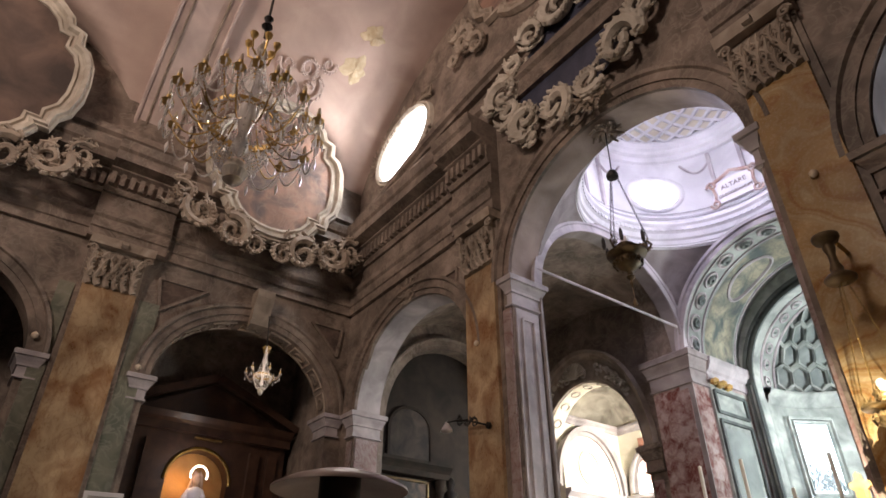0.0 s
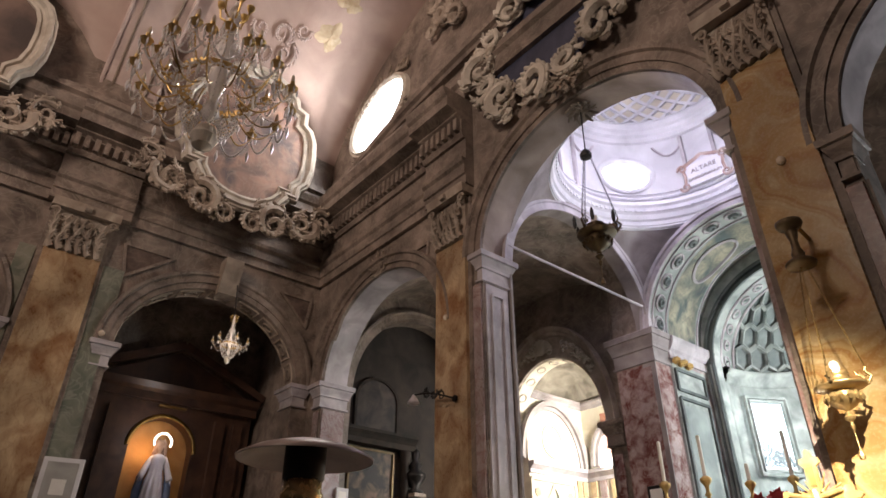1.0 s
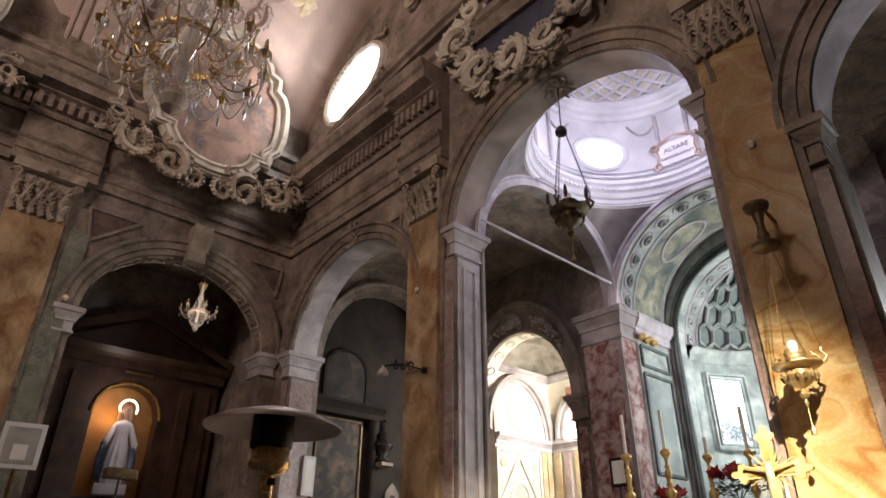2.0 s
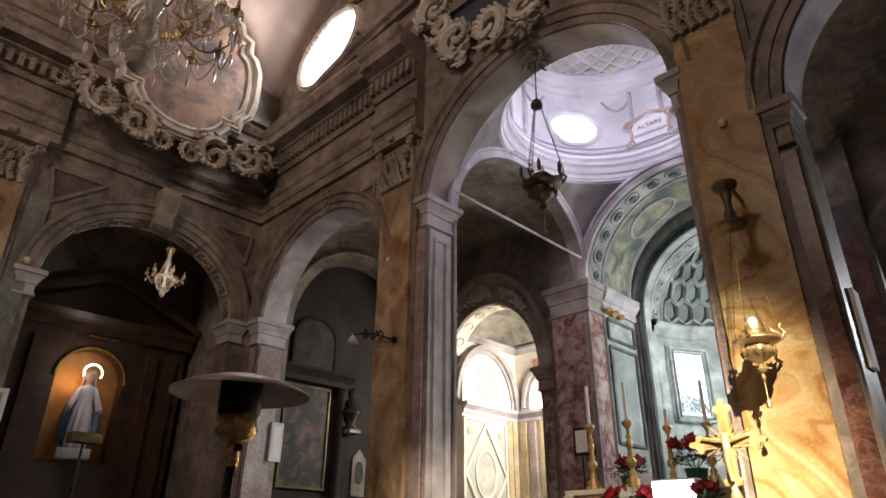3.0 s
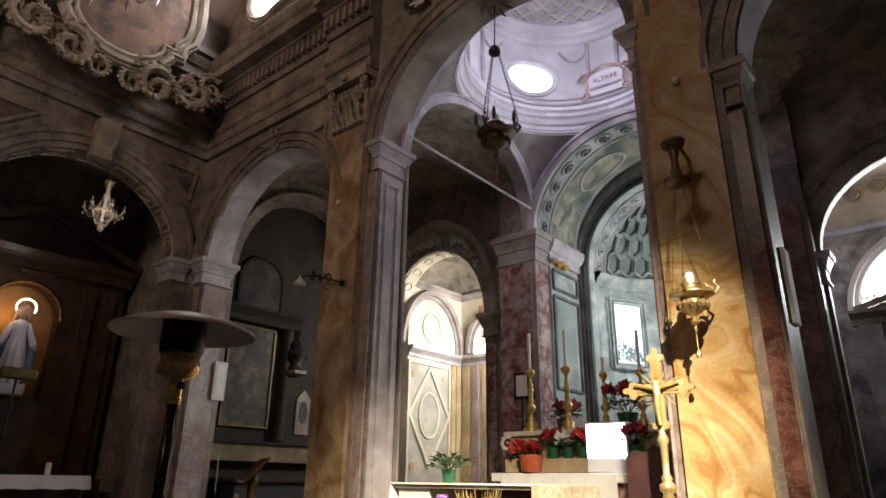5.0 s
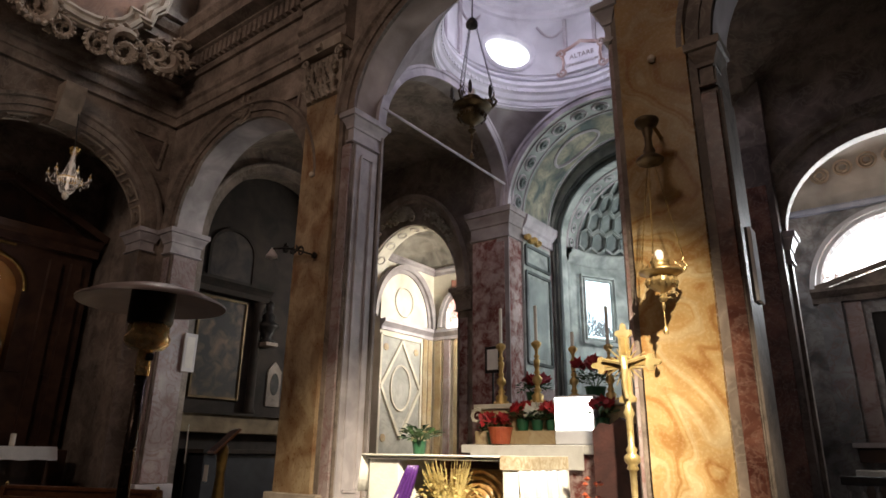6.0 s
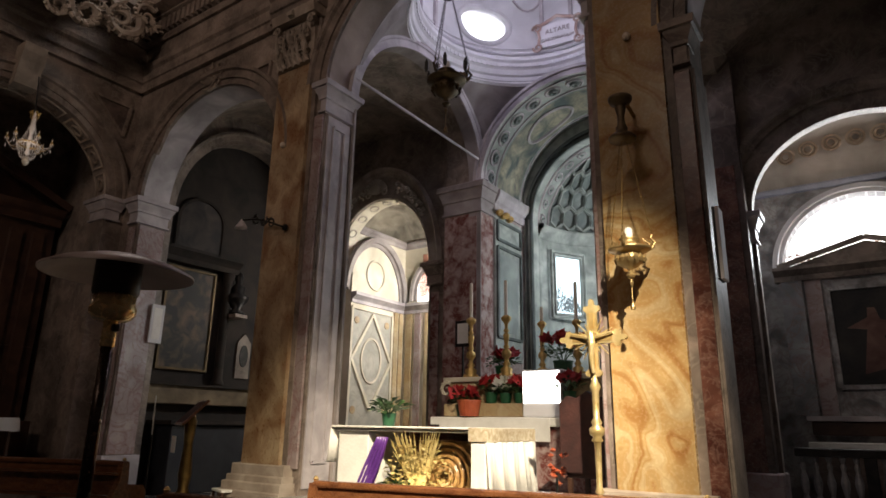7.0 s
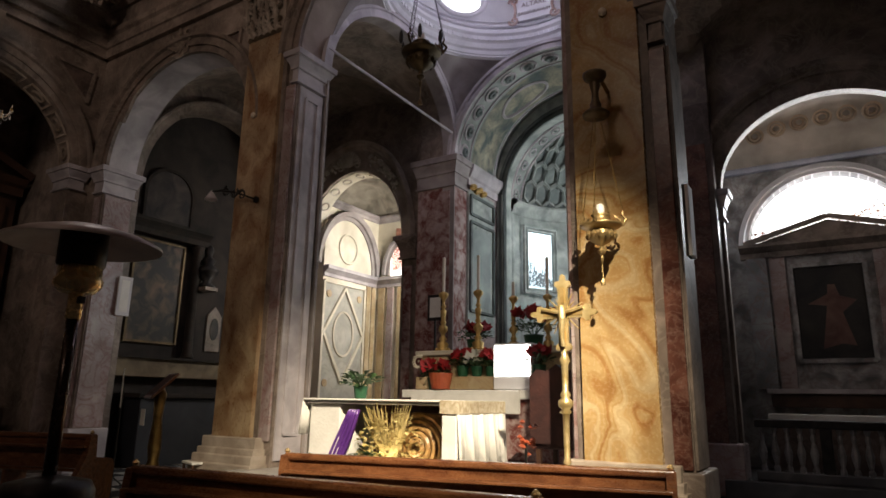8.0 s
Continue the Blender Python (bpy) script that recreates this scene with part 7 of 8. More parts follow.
LEAF = mat("dark_green_leaf", (0.02, 0.055, 0.018), (0.06, 0.12, 0.035), 6.0, 0.45, 0.1)
LEAF_DRY = mat("dry_yellow_leaf", (0.46, 0.34, 0.12), (0.68, 0.56, 0.26), 6.0, 0.6, 0.1)
POT_GREEN = mat("green_plastic_pot", (0.012, 0.07, 0.03), (0.02, 0.10, 0.045), 5.0, 0.35, 0.02)
RED_BRACT = mat("red_bract", (0.28, 0.012, 0.018), (0.50, 0.03, 0.035), 6.0, 0.5, 0.1)
WHITE_BRACT = mat("white_bract", (0.6, 0.6, 0.5), (0.78, 0.77, 0.68), 6.0, 0.5, 0.1)
RED_PAPER = mat("orange_red_wrap", (0.42, 0.075, 0.03), (0.58, 0.14, 0.06), 5.0, 0.4, 0.2)
PURPLE = mat("purple_satin", (0.07, 0.018, 0.16), (0.15, 0.05, 0.30), 3.0, 0.3, 0.1)


def potted(at, pot_r, pot_h, w, h, bract=None, n=90, label="", seed=1, pot=None, group="", leaf=None):
    th = foliage((at[0], at[1], at[2]), w, h, n, 0.13 if leaf is None else leaf, LEAF, label, "potted_plant", True, "plant", seed)
    for o in th.children:
        o.location.z += pot_h * 0.8
    part("pot", lathe([(pot_r * 0.72, 0.0), (pot_r * 0.78, 0.01), (pot_r, pot_h * 0.92), (pot_r * 1.06, pot_h * 0.93), (pot_r * 1.06, pot_h), (pot_r * 0.9, pot_h)], 18), pot or POT_GREEN, th)
    if bract is not None:
        rnd = random.Random(seed + 50)
        for k in range(16):
            a, r = rnd.uniform(0, 2 * math.pi), w * 0.9 * math.sqrt(rnd.random())
            c0 = Vector((r * math.cos(a), r * math.sin(a), pot_h * 0.8 + h * rnd.uniform(0.8, 1.1)))
            h_ = rnd.uniform(0, 2 * math.pi)
            nx = Vector((0.85 * math.cos(h_), 0.85 * math.sin(h_), 0.6)).normalized()
            ax = nx.orthogonal().normalized()
            bx = nx.cross(ax)
            bm = bmesh.new()
            for j in range(8):
                b = 2 * math.pi * j / 8 + rnd.uniform(-0.2, 0.2)
                l = 0.17 * rnd.uniform(0.7, 1.1)
                d = (ax * math.cos(b) + bx * math.sin(b) + nx * rnd.uniform(0.1, 0.4)).normalized()
                s = (bx * math.cos(b) - ax * math.sin(b)) * l * 0.32
                v = [bm.verts.new(p) for p in (c0, c0 + d * l * 0.5 + s, c0 + d * l, c0 + d * l * 0.5 - s)]
                bm.faces.new(v)
            part("bract", bm, bract, th)
    if group:
        th["group"] = group
    return th


potted((-5.65, 6.95, PLAT + 1.085), 0.1, 0.17, 0.24, 0.24, None, 80, "small leafy plant in a green pot on the altar", 3)
gobj = foliage((-5.25, 6.8, PLAT), 0.32, 0.5, 160, 0.16, LEAF, "dark green foliage under the altar", "greenery", False, "plant", 5)
gobj = foliage((-4.95, 6.75, PLAT + 0.1), 0.4, 0.85, 420, 0.085, LEAF_DRY, "dry golden branches under the altar", "dry_branches", False, "plant", 6)
bm = bmesh.new()
for k in range(110):
    a = random.uniform(-0.8, 0.8)
    add_tube(bm, [(0, 0, 0.0), (0.2 * math.sin(a), -0.05, 0.35), (0.55 * math.sin(a), -0.1 + random.uniform(-0.1, 0.1), 0.6 + 0.36 * random.random())], 0.007, 4, 0.5)
part("stalk_fan", bm, LEAF_DRY, gobj)["kind"] = "stuff"
# purple cloth hanging beside the left support
drape = empty("purple_drape", (-5.62, 6.72, PLAT), "purple satin cloth draped under the altar", "cloth")
bm = bmesh.new()
rows = []
for j in range(11):
    s = j / 10
    rows.append([bm.verts.new((-0.02 - 0.32 * s + (0.09 + 0.09 * s * (1 - s) * 2) * (i / 16 - 0.5) * 2 + 0.12 * (1 - s), -0.05 + 0.03 * math.sin(i * 1.6 + s), 0.95 - 0.93 * s)) for i in range(17)])
for A, B in zip(rows, rows[1:]):
    for i in range(16):
        bm.faces.new((A[i], A[i + 1], B[i + 1], B[i]))
ob = smooth(part("cloth", bm, PURPLE, drape))
md = ob.modifiers.new("thickness", 'SOLIDIFY')
md.thickness = 0.01
for k, (x, y) in enumerate(((-4.9, 6.3), (-4.55, 6.28), (-5.3, 6.3))):
    foliage((x, y, PLAT), 0.2, 0.22, 60, 0.13, (LEAF, LEAF_DRY, WHITE_BRACT)[k], "low pot flowers at the altar foot", "flowers", False, "plant", 20 + k)

# ---- processional cross ----
cross = empty("processional_cross", (-2.38, 6.14, 0), "gilded processional cross on a fluted pole", "cross")
up = lambda pts: [Vector(p) for p in pts]
cz = 2.475


def cross_arm(width, length):
    """Flat bevelled bar that flares into a three-lobed end; drawn along +u."""
    return [(0.0, -width), (length - 0.1, -width), (length - 0.07, -width - 0.035), (length - 0.03, -width - 0.03), (length - 0.02, -width * 0.6), (length + 0.03, -width * 0.5),
            (length + 0.05, 0.0), (length + 0.03, width * 0.5), (length - 0.02, width * 0.6), (length - 0.03, width + 0.03), (length - 0.07, width + 0.035), (length - 0.1, width), (0.0, width)]


for nm, ax, az, ln in (("crossbar", -1, 0, 0.31), ("crossbar", 1, 0, 0.31), ("upright", 0, 1, 0.36), ("upright", 0, -1, 0.40)):
    arm = part(nm, add_extrude(bmesh.new(), cross_arm(0.05, ln), lambda t, a, b: Vector((a * ax + b * az, t, cz + a * az - b * ax)), -0.018, 0.018), CROSS_GILT, cross)
    rim = part("raised_panel", add_extrude(bmesh.new(), [(0.1, -0.026), (ln - 0.1, -0.026), (ln - 0.1, 0.026), (0.1, 0.026)], lambda t, a, b: Vector((a * ax + b * az, t, cz + a * az - b * ax)), -0.026, -0.0185), GOLD, arm)
bm = bmesh.new()
for k in range(20):
    a = 2 * math.pi * (k + 0.5) / 20
    ln = 0.17 + 0.06 * (k % 2)
    add_tube(bm, [(0.04 * math.cos(a), 0.0, cz + 0.04 * math.sin(a)), (ln * math.cos(a), 0.0, cz + ln * math.sin(a))], 0.016, 4, 0.25)
part("rays", bm, CROSS_GILT, cross)
bm = bmesh.new()
add_tube(bm, [(0, -0.05, cz + 0.06), (0.012, -0.065, cz - 0.06), (0.0, -0.06, cz - 0.2), (0.012, -0.05, cz - 0.34)], 0.042, 8, 0.5)
add_tube(bm, [(-0.22, -0.035, cz + 0.05), (-0.1, -0.045, cz + 0.02), (0, -0.055, cz + 0.0), (0.1, -0.045, cz + 0.02), (0.22, -0.035, cz + 0.05)], 0.02, 6)
part("corpus_relief", bm, CROSS_GILT, cross)
smooth(part("pole", lathe([(0.028, 0.06), (0.028, 1.0), (0.045, 1.02), (0.028, 1.06), (0.03, 1.3), (0.034, 1.47), (0.06, 1.49), (0.04, 1.52), (0.072, 1.55), (0.075, 1.6), (0.04, 1.63), (0.055, 1.66), (0.03, 1.7), (0.035, 1.95), (0.055, 2.0), (0.03, 2.06), (0.025, 2.12)], 14), CROSS_GILT, cross))
smooth(part("foot", lathe([(0.22, 0), (0.22, 0.03), (0.08, 0.07), (0.04, 0.12)], 20), OLDGOLD, cross))

# ---- old high altar with candlesticks ----
YA = 11.5
high = empty("high_altar", (0, 0, 0), "marble high altar with stepped shelves behind the table", "altar")
part("frontal", box(-7.6, -3.1, YA - 0.35, YA + 0.9, PLAT, 1.62, 0.03), RED, high)
part("mensa", box(-7.85, -2.9, YA - 0.5, YA + 0.9, 1.62, 1.78, 0.02), LINEN, high, "white cloth on the altar slab")
part("cloth_front", box(-7.6, -5.15, YA - 0.53, YA - 0.505, 1.35, 1.77, 0.008), LINEN, high)
part("gradine_riser", box(-7.75, -2.95, YA + 0.05, YA + 0.9, 1.79, 2.5, 0.015), OCHRE, high)
part("gradine", box(-7.85, -2.9, YA - 0.05, YA + 0.95, 2.5, 2.6, 0.02), CREAM, high)
part("lower_gradine", box(-7.7, -3.0, YA - 0.22, YA + 0.04, 1.79, 2.05, 0.015), OCHRE, high)
bm = bmesh.new()
add_scroll(bm, plane_y(YA - 0.05), -7.72, 2.35, 0.14, 1.0, 1, 0.04)
part("scroll_end", bm, CREAM, high)


def candlestick(at, h, candle, label):
    th = empty("candlestick", at, label, "candlestick", group="altar candlesticks")
    k = h
    smooth(part("stem", lathe([(0.15 * k, 0), (0.15 * k, 0.03 * k), (0.11 * k, 0.06 * k), (0.13 * k, 0.12 * k), (0.05 * k, 0.17 * k), (0.09 * k, 0.2 * k), (0.05 * k, 0.24 * k), (0.045 * k, 0.29 * k), (0.1 * k, 0.34 * k), (0.1 * k, 0.4 * k), (0.04 * k, 0.45 * k), (0.07 * k, 0.48 * k), (0.04 * k, 0.52 * k), (0.055 * k, 0.6 * k), (0.07 * k, 0.67 * k), (0.03 * k, 0.71 * k), (0.065 * k, 0.74 * k), (0.03 * k, 0.78 * k), (0.04 * k, 0.86 * k), (0.1 * k, 0.92 * k), (0.11 * k, 0.96 * k), (0.05 * k, k)], 16), GOLD, th))
    if candle:
        part("candle", lathe([(0.045, k), (0.045, k + candle), (0.01, k + candle + 0.02)], 12), CANDLE, th)
    for i in range(3):
        a = 2 * math.pi * i / 3
        part("claw_foot", lathe([(0.01, -0.04), (0.05, 0), (0.01, 0.04)], 8, (0.15 * k * math.cos(a), 0.15 * k * math.sin(a), 0.03)), GOLD, th)
    th.scale = (0.78, 0.78, 1)
    return th


candlestick((-7.3, YA + 0.2, 2.6), 1.3, 0.76, "tall gilt candlestick with a white candle")
candlestick((-6.43, YA + 0.2, 2.6), 1.28, 0.74, "tall gilt candlestick with a white candle")
candlestick((-5.68, YA + 0.35, 2.6), 1.12, 0.28, "gilt candlestick with a short candle")
candlestick((-4.92, YA + 0.35, 2.6), 1.1, 0.75, "gilt candlestick with a slim candle")
grp = "red flowering plants"
potted((-7.25, YA - 0.18, 1.79), 0.15, 0.24, 0.3, 0.3, RED_BRACT, 90, "red flowering plant in a green pot", 11, None, grp)
potted((-6.62, YA - 0.1, 2.05), 0.13, 0.22, 0.26, 0.26, RED_BRACT, 70, "red flowering plant in a green pot", 12, None, grp)
potted((-6.28, YA - 0.12, 2.05), 0.12, 0.2, 0.22, 0.24, WHITE_BRACT, 70, "white flowering plant in a green pot", 13, None, grp)
potted((-5.98, YA - 0.1, 2.05), 0.11, 0.2, 0.22, 0.26, RED_BRACT, 70, "pinkish red flowering plant in a pot", 14, None, grp)
potted((-4.95, YA - 0.1, 2.05), 0.15, 0.22, 0.3, 0.3, RED_BRACT, 90, "red flowering plant beside the glowing panel", 15, None, grp)
potted((-6.75, YA + 0.6, 2.6), 0.16, 0.26, 0.3, 0.32, RED_BRACT, 80, "dark red plant on the altar shelf", 16, None, grp)
potted((-5.3, YA + 0.5, 2.6), 0.2, 0.3, 0.42, 0.5, RED_BRACT, 130, "large red flowering plant on the shelf", 17, None, grp)
potted((-6.95, YA - 0.42, 1.79), 0.24, 0.32, 0.12, 0.05, None, 10, "orange red paper-wrapped flower pot", 18, RED_PAPER)
lit = empty("glow_front_tabernacle", (0, 0, 0), "white tabernacle on the altar, its front glowing to look spotlit", "tabernacle")
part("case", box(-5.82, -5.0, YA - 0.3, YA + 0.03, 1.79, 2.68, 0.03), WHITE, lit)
# the front is no lamp; its glow stands in for spotlight on white
part("front_panel", box(-5.79, -5.03, YA - 0.31, YA - 0.301, 2.05, 2.64), glow("spotlit_white_glow", (1.0, 0.97, 0.9), 9.0), lit)
pic = empty("framed_picture", (0, 0, 0), "small framed picture on the marble pier", "picture")
part("frame", box(-8.05, -7.62, 12.2, 12.25, 3.35, 3.95, 0.01), IRON, pic)
part("print", box(-7.98, -7.69, 12.19, 12.199, 3.42, 3.88), LINEN, pic)
part("stand", box(-7.86, -7.82, 12.2, 12.24, PLAT, 3.35), IRON, pic)
chairb = empty("priest_chair", (-3.55, 9.3, PLAT), "dark red upholstered high-backed chair", "chair")
DRED = mat("dark_red_velvet", (0.035, 0.01, 0.009), (0.075, 0.024, 0.02), 5.0, 0.7, 0.2)
part("seat", box(-0.4, 0.4, -0.4, 0.3, 0.42, 0.55, 0.04), DRED, chairb)
bm = bmesh.new()
add_extrude(bm, [(-0.42, 0.5), (0.42, 0.5), (0.42, 1.45), (0.3, 1.55), (0.15, 1.52), (0, 1.62), (-0.15, 1.52), (-0.3, 1.55), (-0.42, 1.45)], lambda t, a, b: Vector((a, t, b)), -0.5, -0.38)
part("backrest", bm, DRED, chairb)
for x, y in ((-0.37, -0.42), (0.3, -0.42), (-0.37, 0.22), (0.3, 0.22)):
    part("leg", box(x, x + 0.07, y, y + 0.07, 0, 0.418, 0.008), WOOD_DARK, chairb)
for x in (-0.44, 0.37):
    part("armrest", box(x, x + 0.07, -0.38, 0.28, 0.75, 0.81, 0.015), WOOD_DARK, chairb)
rib = empty("red_flowers", (-3.35, 7.3, PLAT), "small red flower stem on a stand", "flowers")
part("stand", lathe([(0.12, 0), (0.12, 0.02), (0.015, 0.04), (0.015, 0.6)], 10), IRON, rib)
for k in range(16):
    part("petal", lathe([(0.005, -0.03), (0.045, 0), (0.005, 0.03)], 6, (random.uniform(-0.1, 0.1), random.uniform(-0.06, 0.06), random.uniform(0.45, 0.85))), RED_PAPER, rib)


# ---- aisle on the far side: altar painting, lectern, stand, table ----
fS = plane_x(-14.55, 1)
apic = empty("altar_painting", (0, 0, 0), "dark painting in a thin gilt frame", "painting")
part("canvas", add_extrude(bmesh.new(), [(8.86, 2.87), (10.22, 2.87), (10.22, 5.38), (8.86, 5.38)], lambda t, a, b: fS(a, t, b), 0.01, 0.04), mat("sombre_oil_painting", (0.008, 0.007, 0.007), (0.15, 0.09, 0.06), 3.4, 0.6, 0.05, lo=0.45, hi=0.75), apic)
closed_frame(fS, [(8.86, 2.87), (10.22, 2.87), (10.22, 5.38), (8.86, 5.38)], [(-0.02, 0.0), (-0.02, 0.08), (0.06, 0.08), (0.08, 0.0)], mat("dim_gilt_wood", (0.10, 0.065, 0.025), (0.18, 0.12, 0.05), 5.0, 0.5, 0.1, metal=0.4), "frame", apic)
lun_pic = empty("arched_painting", (0, 0, 0), "dark arched painting above the altar picture", "painting")
arc = [(8.95, 5.95), (10.3, 5.95), (10.3, 6.7)] + [(9.625 + 0.675 * math.cos(math.pi * i / 14), 6.7 + 0.62 * math.sin(math.pi * i / 14)) for i in range(1, 14)] + [(8.95, 6.7)]
part("canvas", add_extrude(bmesh.new(), arc, lambda t, a, b: fS(a, t, b), 0.01, 0.04), mat("blackened_oil_painting", (0.010, 0.010, 0.011), (0.07, 0.05, 0.045), 2.6, 0.7, 0.05), lun_pic)
closed_frame(fS, arc, [(-0.02, 0.0), (-0.02, 0.08), (0.06, 0.08), (0.08, 0.0)], BLACKWOOD, "frame", lun_pic)
plaque = empty("wall_plaque", (0, 0, 0), "dull stone wall plaque with a dark oval", "plaque")
part("slab", add_extrude(bmesh.new(), [(11.16, 2.75), (11.62, 2.75), (11.62, 3.7), (11.5, 3.85), (11.39, 3.96), (11.28, 3.85), (11.16, 3.7)], lambda t, a, b: fS(a, t, b), 0.0, 0.05), STONE, plaque)
part("oval", add_extrude(bmesh.new(), [(11.4 + 0.14 * math.cos(2 * math.pi * i / 20), 3.35 + 0.3 * math.sin(2 * math.pi * i / 20)) for i in range(20)], lambda t, a, b: fS(a, t, b), 0.051, 0.065), IRON, plaque)
ret = empty("retable", (0, 0, 0), "dark carved wooden retable round the painting", "retable")
for yc in (8.5, 10.55):
    smooth(part("column", lathe([(0.15, 2.5), (0.17, 2.56), (0.12, 2.66), (0.115, 3.6), (0.1, 5.1), (0.14, 5.16), (0.11, 5.24), (0.17, 5.42), (0.17, 5.48)], 14, (-14.38, yc, 0)), BLACKWOOD, ret))
moulding(fS, 8.25, 10.8, [(0.0, 5.48), (0.3, 5.48), (0.3, 5.62), (0.36, 5.7), (0.44, 5.78), (0.44, 5.86), (0.0, 5.86)], BLACKWOOD, "cornice", ret)
moulding(fS, 8.25, 11.75, [(0.0, 2.44), (0.34, 2.44), (0.34, 2.5), (0.0, 2.5)], BLACKWOOD, "shelf", ret)
sal = empty("aisle_altar", (0, 0, 0), "dark blue and ochre panelled aisle altar", "altar")
part("block", box(-14.5, -13.6, 8.9, 11.9, 0, 1.5, 0.02), mat("dark_blue_panel", (0.014, 0.016, 0.022), (0.034, 0.036, 0.044), 2.0, 0.6, 0.1), sal)
part("shelf", box(-14.52, -13.5, 8.8, 12.0, 1.52, 1.62, 0.015), BLACKWOOD, sal)
part("ochre_panel", box(-14.53, -14.3, 8.6, 11.9, 2.0, 2.45, 0.02), mat("dull_ochre_panel", (0.12, 0.085, 0.045), (0.22, 0.16, 0.09), 3.0, 0.6, 0.1), sal)
bust = tagged(smooth(part("reliquary_urn", lathe([(0.2, 0), (0.24, 0.05), (0.1, 0.15), (0.28, 0.4), (0.3, 0.5), (0.14, 0.62), (0.2, 0.75), (0.08, 0.85), (0.12, 1.0), (0.1, 1.12), (0.01, 1.2)], 16, (-14.3, 10.85, 4.4)), IRON)), "tarnished urn on a bracket in the aisle", "urn")
part("bracket", box(-14.54, -14.05, 10.65, 11.05, 4.3, 4.4, 0.01), STONE, bust)
lect = empty("lectern", (-9.78, 6.75, 0), "wooden lectern on a gilt turned column", "lectern", turn=-25)
smooth(part("column", lathe([(0.2, 0), (0.22, 0.05), (0.16, 0.1), (0.09, 0.2), (0.13, 0.4), (0.08, 0.55), (0.11, 0.75), (0.07, 1.2), (0.1, 1.6), (0.05, 1.72)], 14), OLDGOLD, lect))
bm = box(-0.38, 0.38, -0.28, 0.28, -0.02, 0.02, 0.01)
ob = part("desk", bm, WOOD, lect)
ob.matrix_basis = pose(0, 0, 1.74, 46, 0, 0)
ob = part("desk_lining", box(-0.33, 0.33, -0.23, 0.23, 0.021, 0.026), DRED, lect)
ob.matrix_basis = pose(0, 0, 1.74, 46, 0, 0)
part("sheet", box(-0.2, 0.2, -0.24, -0.232, 1.1, 1.36), LINEN, lect)
stand = empty("music_stand", (-10.62, 6.6, 0), "black stand holding white sheets", "stand", turn=-30)
part("post", lathe([(0.015, 0), (0.015, 1.75)], 8), IRON, stand)
bm = bmesh.new()
for k in range(3):
    a = 2 * math.pi * k / 3
    add_tube(bm, [(0, 0, 0.25), (0.28 * math.cos(a), 0.28 * math.sin(a), 0.01)], 0.012, 5)
part("tripod", bm, IRON, stand)
for x, z, s in ((-0.02, 1.8, -12), (0.2, 1.58, 6)):
    ob = part("sheet", box(-0.12, 0.12, -0.005, 0.005, -0.2, 0.2), LINEN, stand)
    ob.matrix_basis = pose(x, -0.02, z, 0, s, 0)
stool = empty("chair", (-9.2, 7.25, 0), "plain dark wooden chair in the aisle", "chair", turn=-20)
part("seat", box(-0.26, 0.26, -0.24, 0.24, 0.5, 0.54, 0.01), LINEN, stool, "pale seat pad")
part("backrest", box(-0.26, 0.26, 0.2, 0.24, 0.7, 1.05, 0.01), WOOD_DARK, stool)
for x in (-0.25, 0.21):
    for y in (-0.23, 0.2):
        part("leg", box(x, x + 0.04, y, y + 0.04, 0, 0.498 if y < 0 else 1.0, 0.005), WOOD_DARK, stool)
notice = empty("notice", (-13.62, 8.1, 3.74), "white framed notice on the pier", "notice")
part("frame", box(0.0, 0.04, -0.08, 0.24, -0.44, 0.44, 0.006), WHITE, notice)
part("sheet", box(0.041, 0.046, -0.02, 0.18, -0.36, 0.36), LINEN, notice)
board = empty("notice_board", (-1.30, 7.38, 3.62), "pale notice board fixed to the arch jamb", "notice")
part("panel", box(-0.02, 0.02, -0.12, 0.12, -0.42, 0.42, 0.008), WHITE, board)
part("dark_edge", box(-0.05, -0.021, -0.12, 0.12, -0.42, 0.42, 0.004), IRON, board)
table = empty("side_table", (-15.7, 4.95, 0.5), "small table with a white scalloped cloth", "table")
part("tabletop", box(-0.5, 0.5, -1.4, 1.4, 1.05, 1.1, 0.01), WOOD_DARK, table)
bm = bmesh.new()
n = 80
per = [(-0.52, -1.42), (0.52, -1.42), (0.52, 1.42), (-0.52, 1.42)]
ring0, ring1 = [], []
for i in range(n):
    s = 4 * i / n
    k = int(s)
    p = Vector(per[k]).lerp(Vector(per[(k + 1) % 4]), s - k)
    ring0.append(bm.verts.new((p.x, p.y, 1.112)))
    ring1.append(bm.verts.new((p.x * 1.03, p.y * 1.03, 0.82 + 0.03 * abs(math.sin(i * 0.8)))))
bm.faces.new(ring0)
for i in range(n):
    bm.faces.new((ring0[i], ring0[(i + 1) % n], ring1[(i + 1) % n], ring1[i]))
part("cloth", bm, LINEN, table)
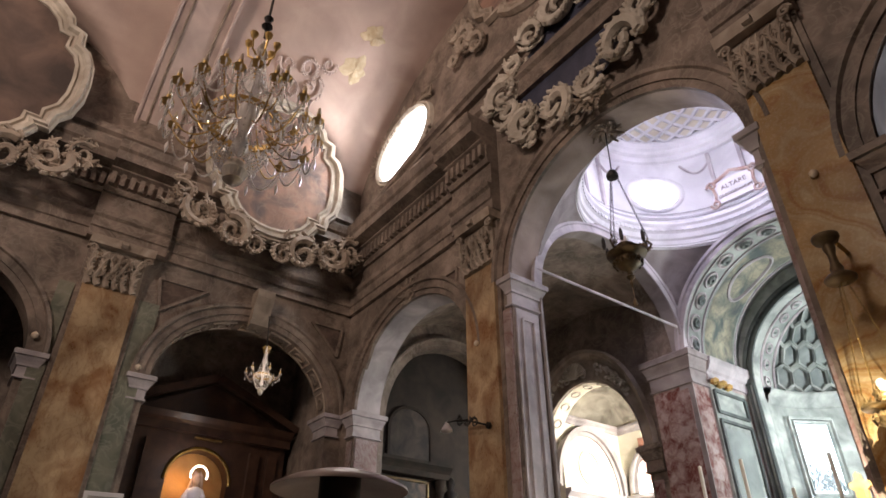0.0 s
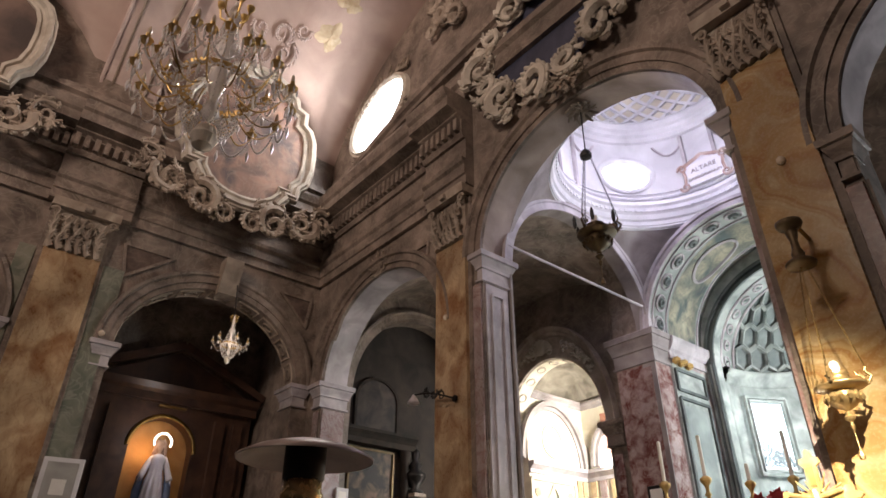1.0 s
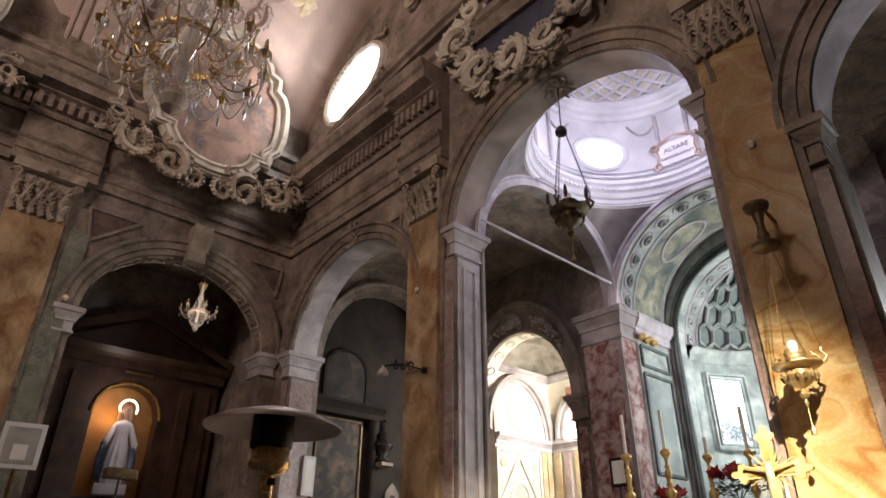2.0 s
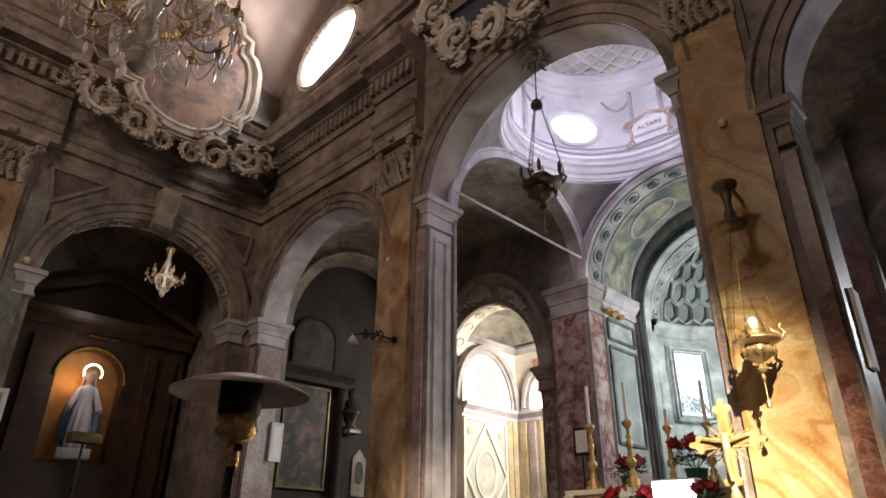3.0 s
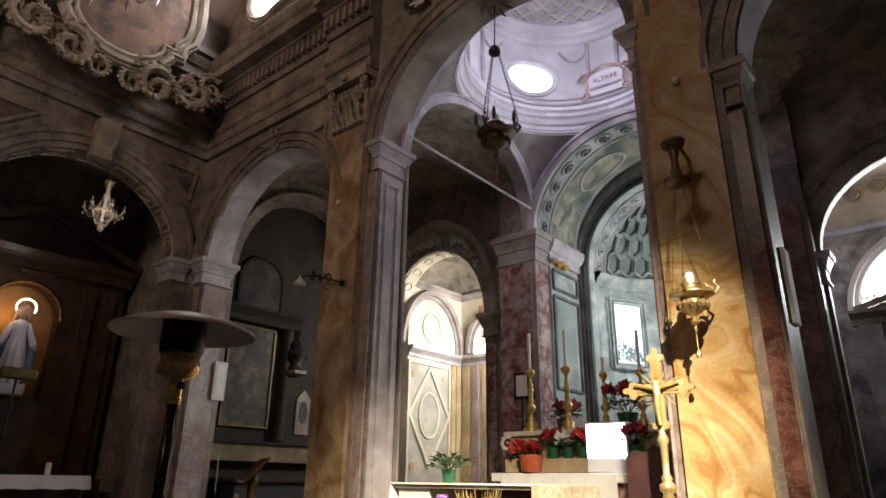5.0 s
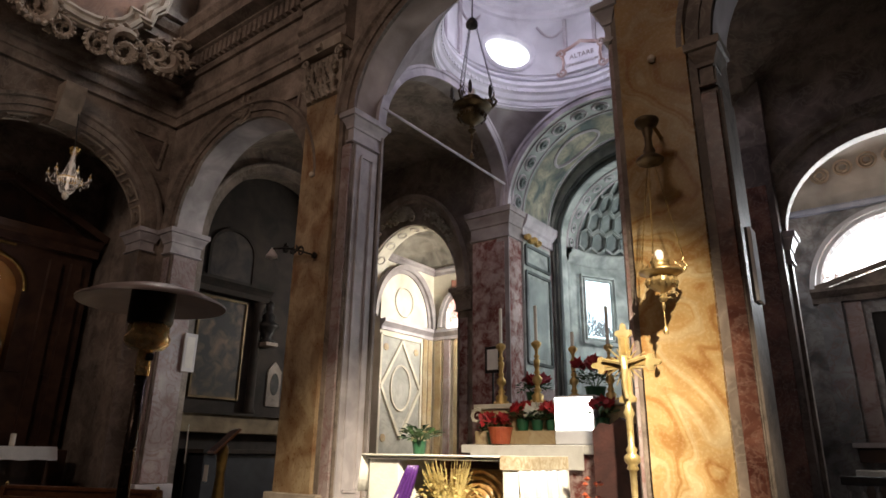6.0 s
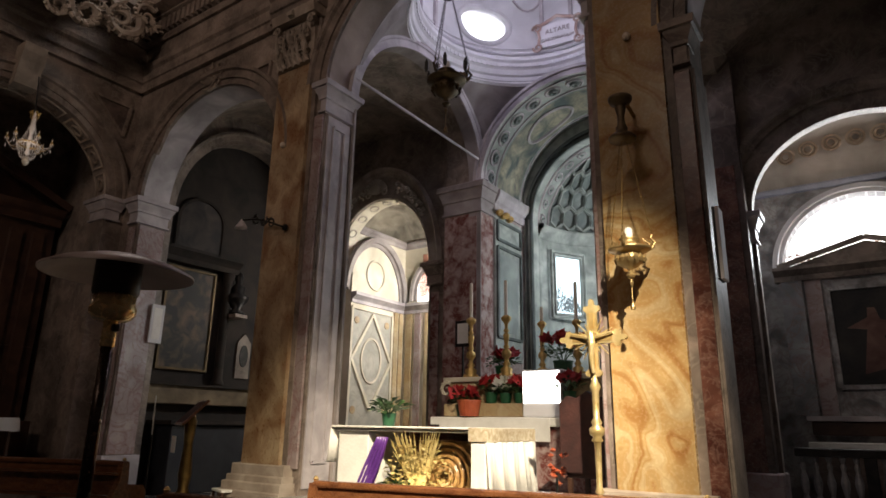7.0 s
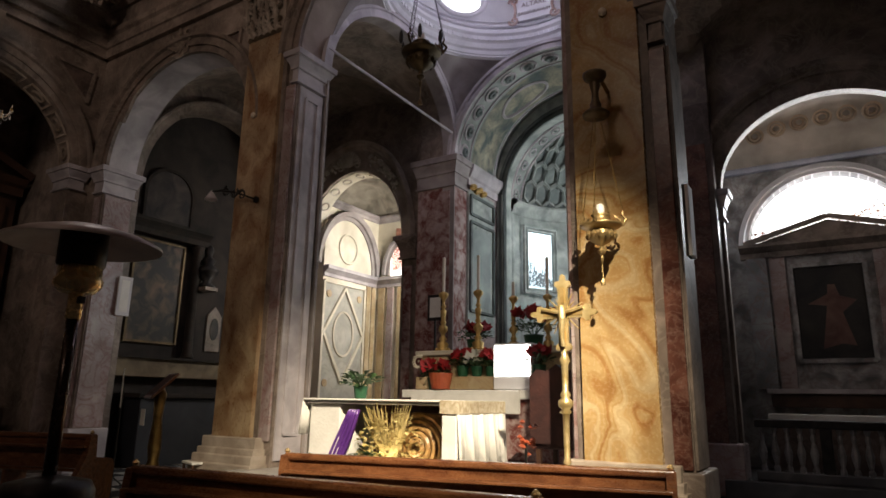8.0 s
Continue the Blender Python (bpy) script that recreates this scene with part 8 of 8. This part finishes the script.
for x in (-0.45, 0.39):
    for y in (-1.34, 1.28):
        part("leg", box(x, x + 0.06, y, y + 0.06, 0, 1.048, 0.006), WOOD_DARK, table)
tagged(part("floor_chapel_plinth", box(-17.0, -15.0, 2.5, 7.2, -0.02, 0.5, 0.02), STONE), "dark stone step in the side chapel", "step", kind="structure")
tagged(smooth(part("glass_candle", lathe([(0.05, 0), (0.055, 0.02), (0.055, 0.24), (0.05, 0.25)], 14, (-15.5, 5.6, 1.613)), CANDLE)), "white candle in a glass on the table", "candle")
fr2 = empty("framed_notice", (-13.8, 2.32, 3.7), "white framed notice on a stand", "notice", turn=80)
part("frame", box(-0.34, 0.34, -0.02, 0.02, -0.4, 0.4, 0.01), WHITE, fr2)
part("sheet", box(-0.26, 0.26, -0.028, -0.021, -0.32, 0.32), FLOOR_PALE, fr2)
part("print", box(-0.12, 0.12, -0.034, -0.0285, -0.25, 0.02), LINEN, fr2)
part("post", box(-0.03, 0.03, -0.015, 0.015, -3.7, -0.4), OLDGOLD, fr2)
cas = empty("glass_case", (-13.0, 4.2, 0), "small brass and glass case on a thin post", "case")
part("case", box(-0.15, 0.15, -0.6, -0.05, 3.2, 3.38, 0.03), mat("aged_brass_glass", (0.2, 0.15, 0.08), (0.34, 0.27, 0.16), 5.0, 0.15, 0.02, metal=0.5), cas)
part("post", lathe([(0.02, 0), (0.02, 3.2)], 10, (0, -0.33, 0)), IRON, cas)

# chequered slabs, laid proud of the floor bed
pale = mesh_of("slab", box(-0.29, 0.29, -0.29, 0.29, -0.012, 0.0), FLOOR_PALE)
dark = mesh_of("slab", box(-0.29, 0.29, -0.29, 0.29, -0.012, 0.0), FLOOR_DARK)
for i in range(18):
    for j in range(16):
        s = new("slab", pale if (i + j) % 2 else dark)
        s.parent = floor
        s.matrix_basis = pose(-14.0 + 0.6 * i, 3.0 + 0.6 * j, 0)

# the plan is drawn in units of 0.85 m
UNIT = 0.85
for ob in list(scene.objects):
    if ob.parent is None and ob.type != 'CAMERA':
        ob.matrix_basis = Matrix.Scale(UNIT, 4) @ ob.matrix_basis
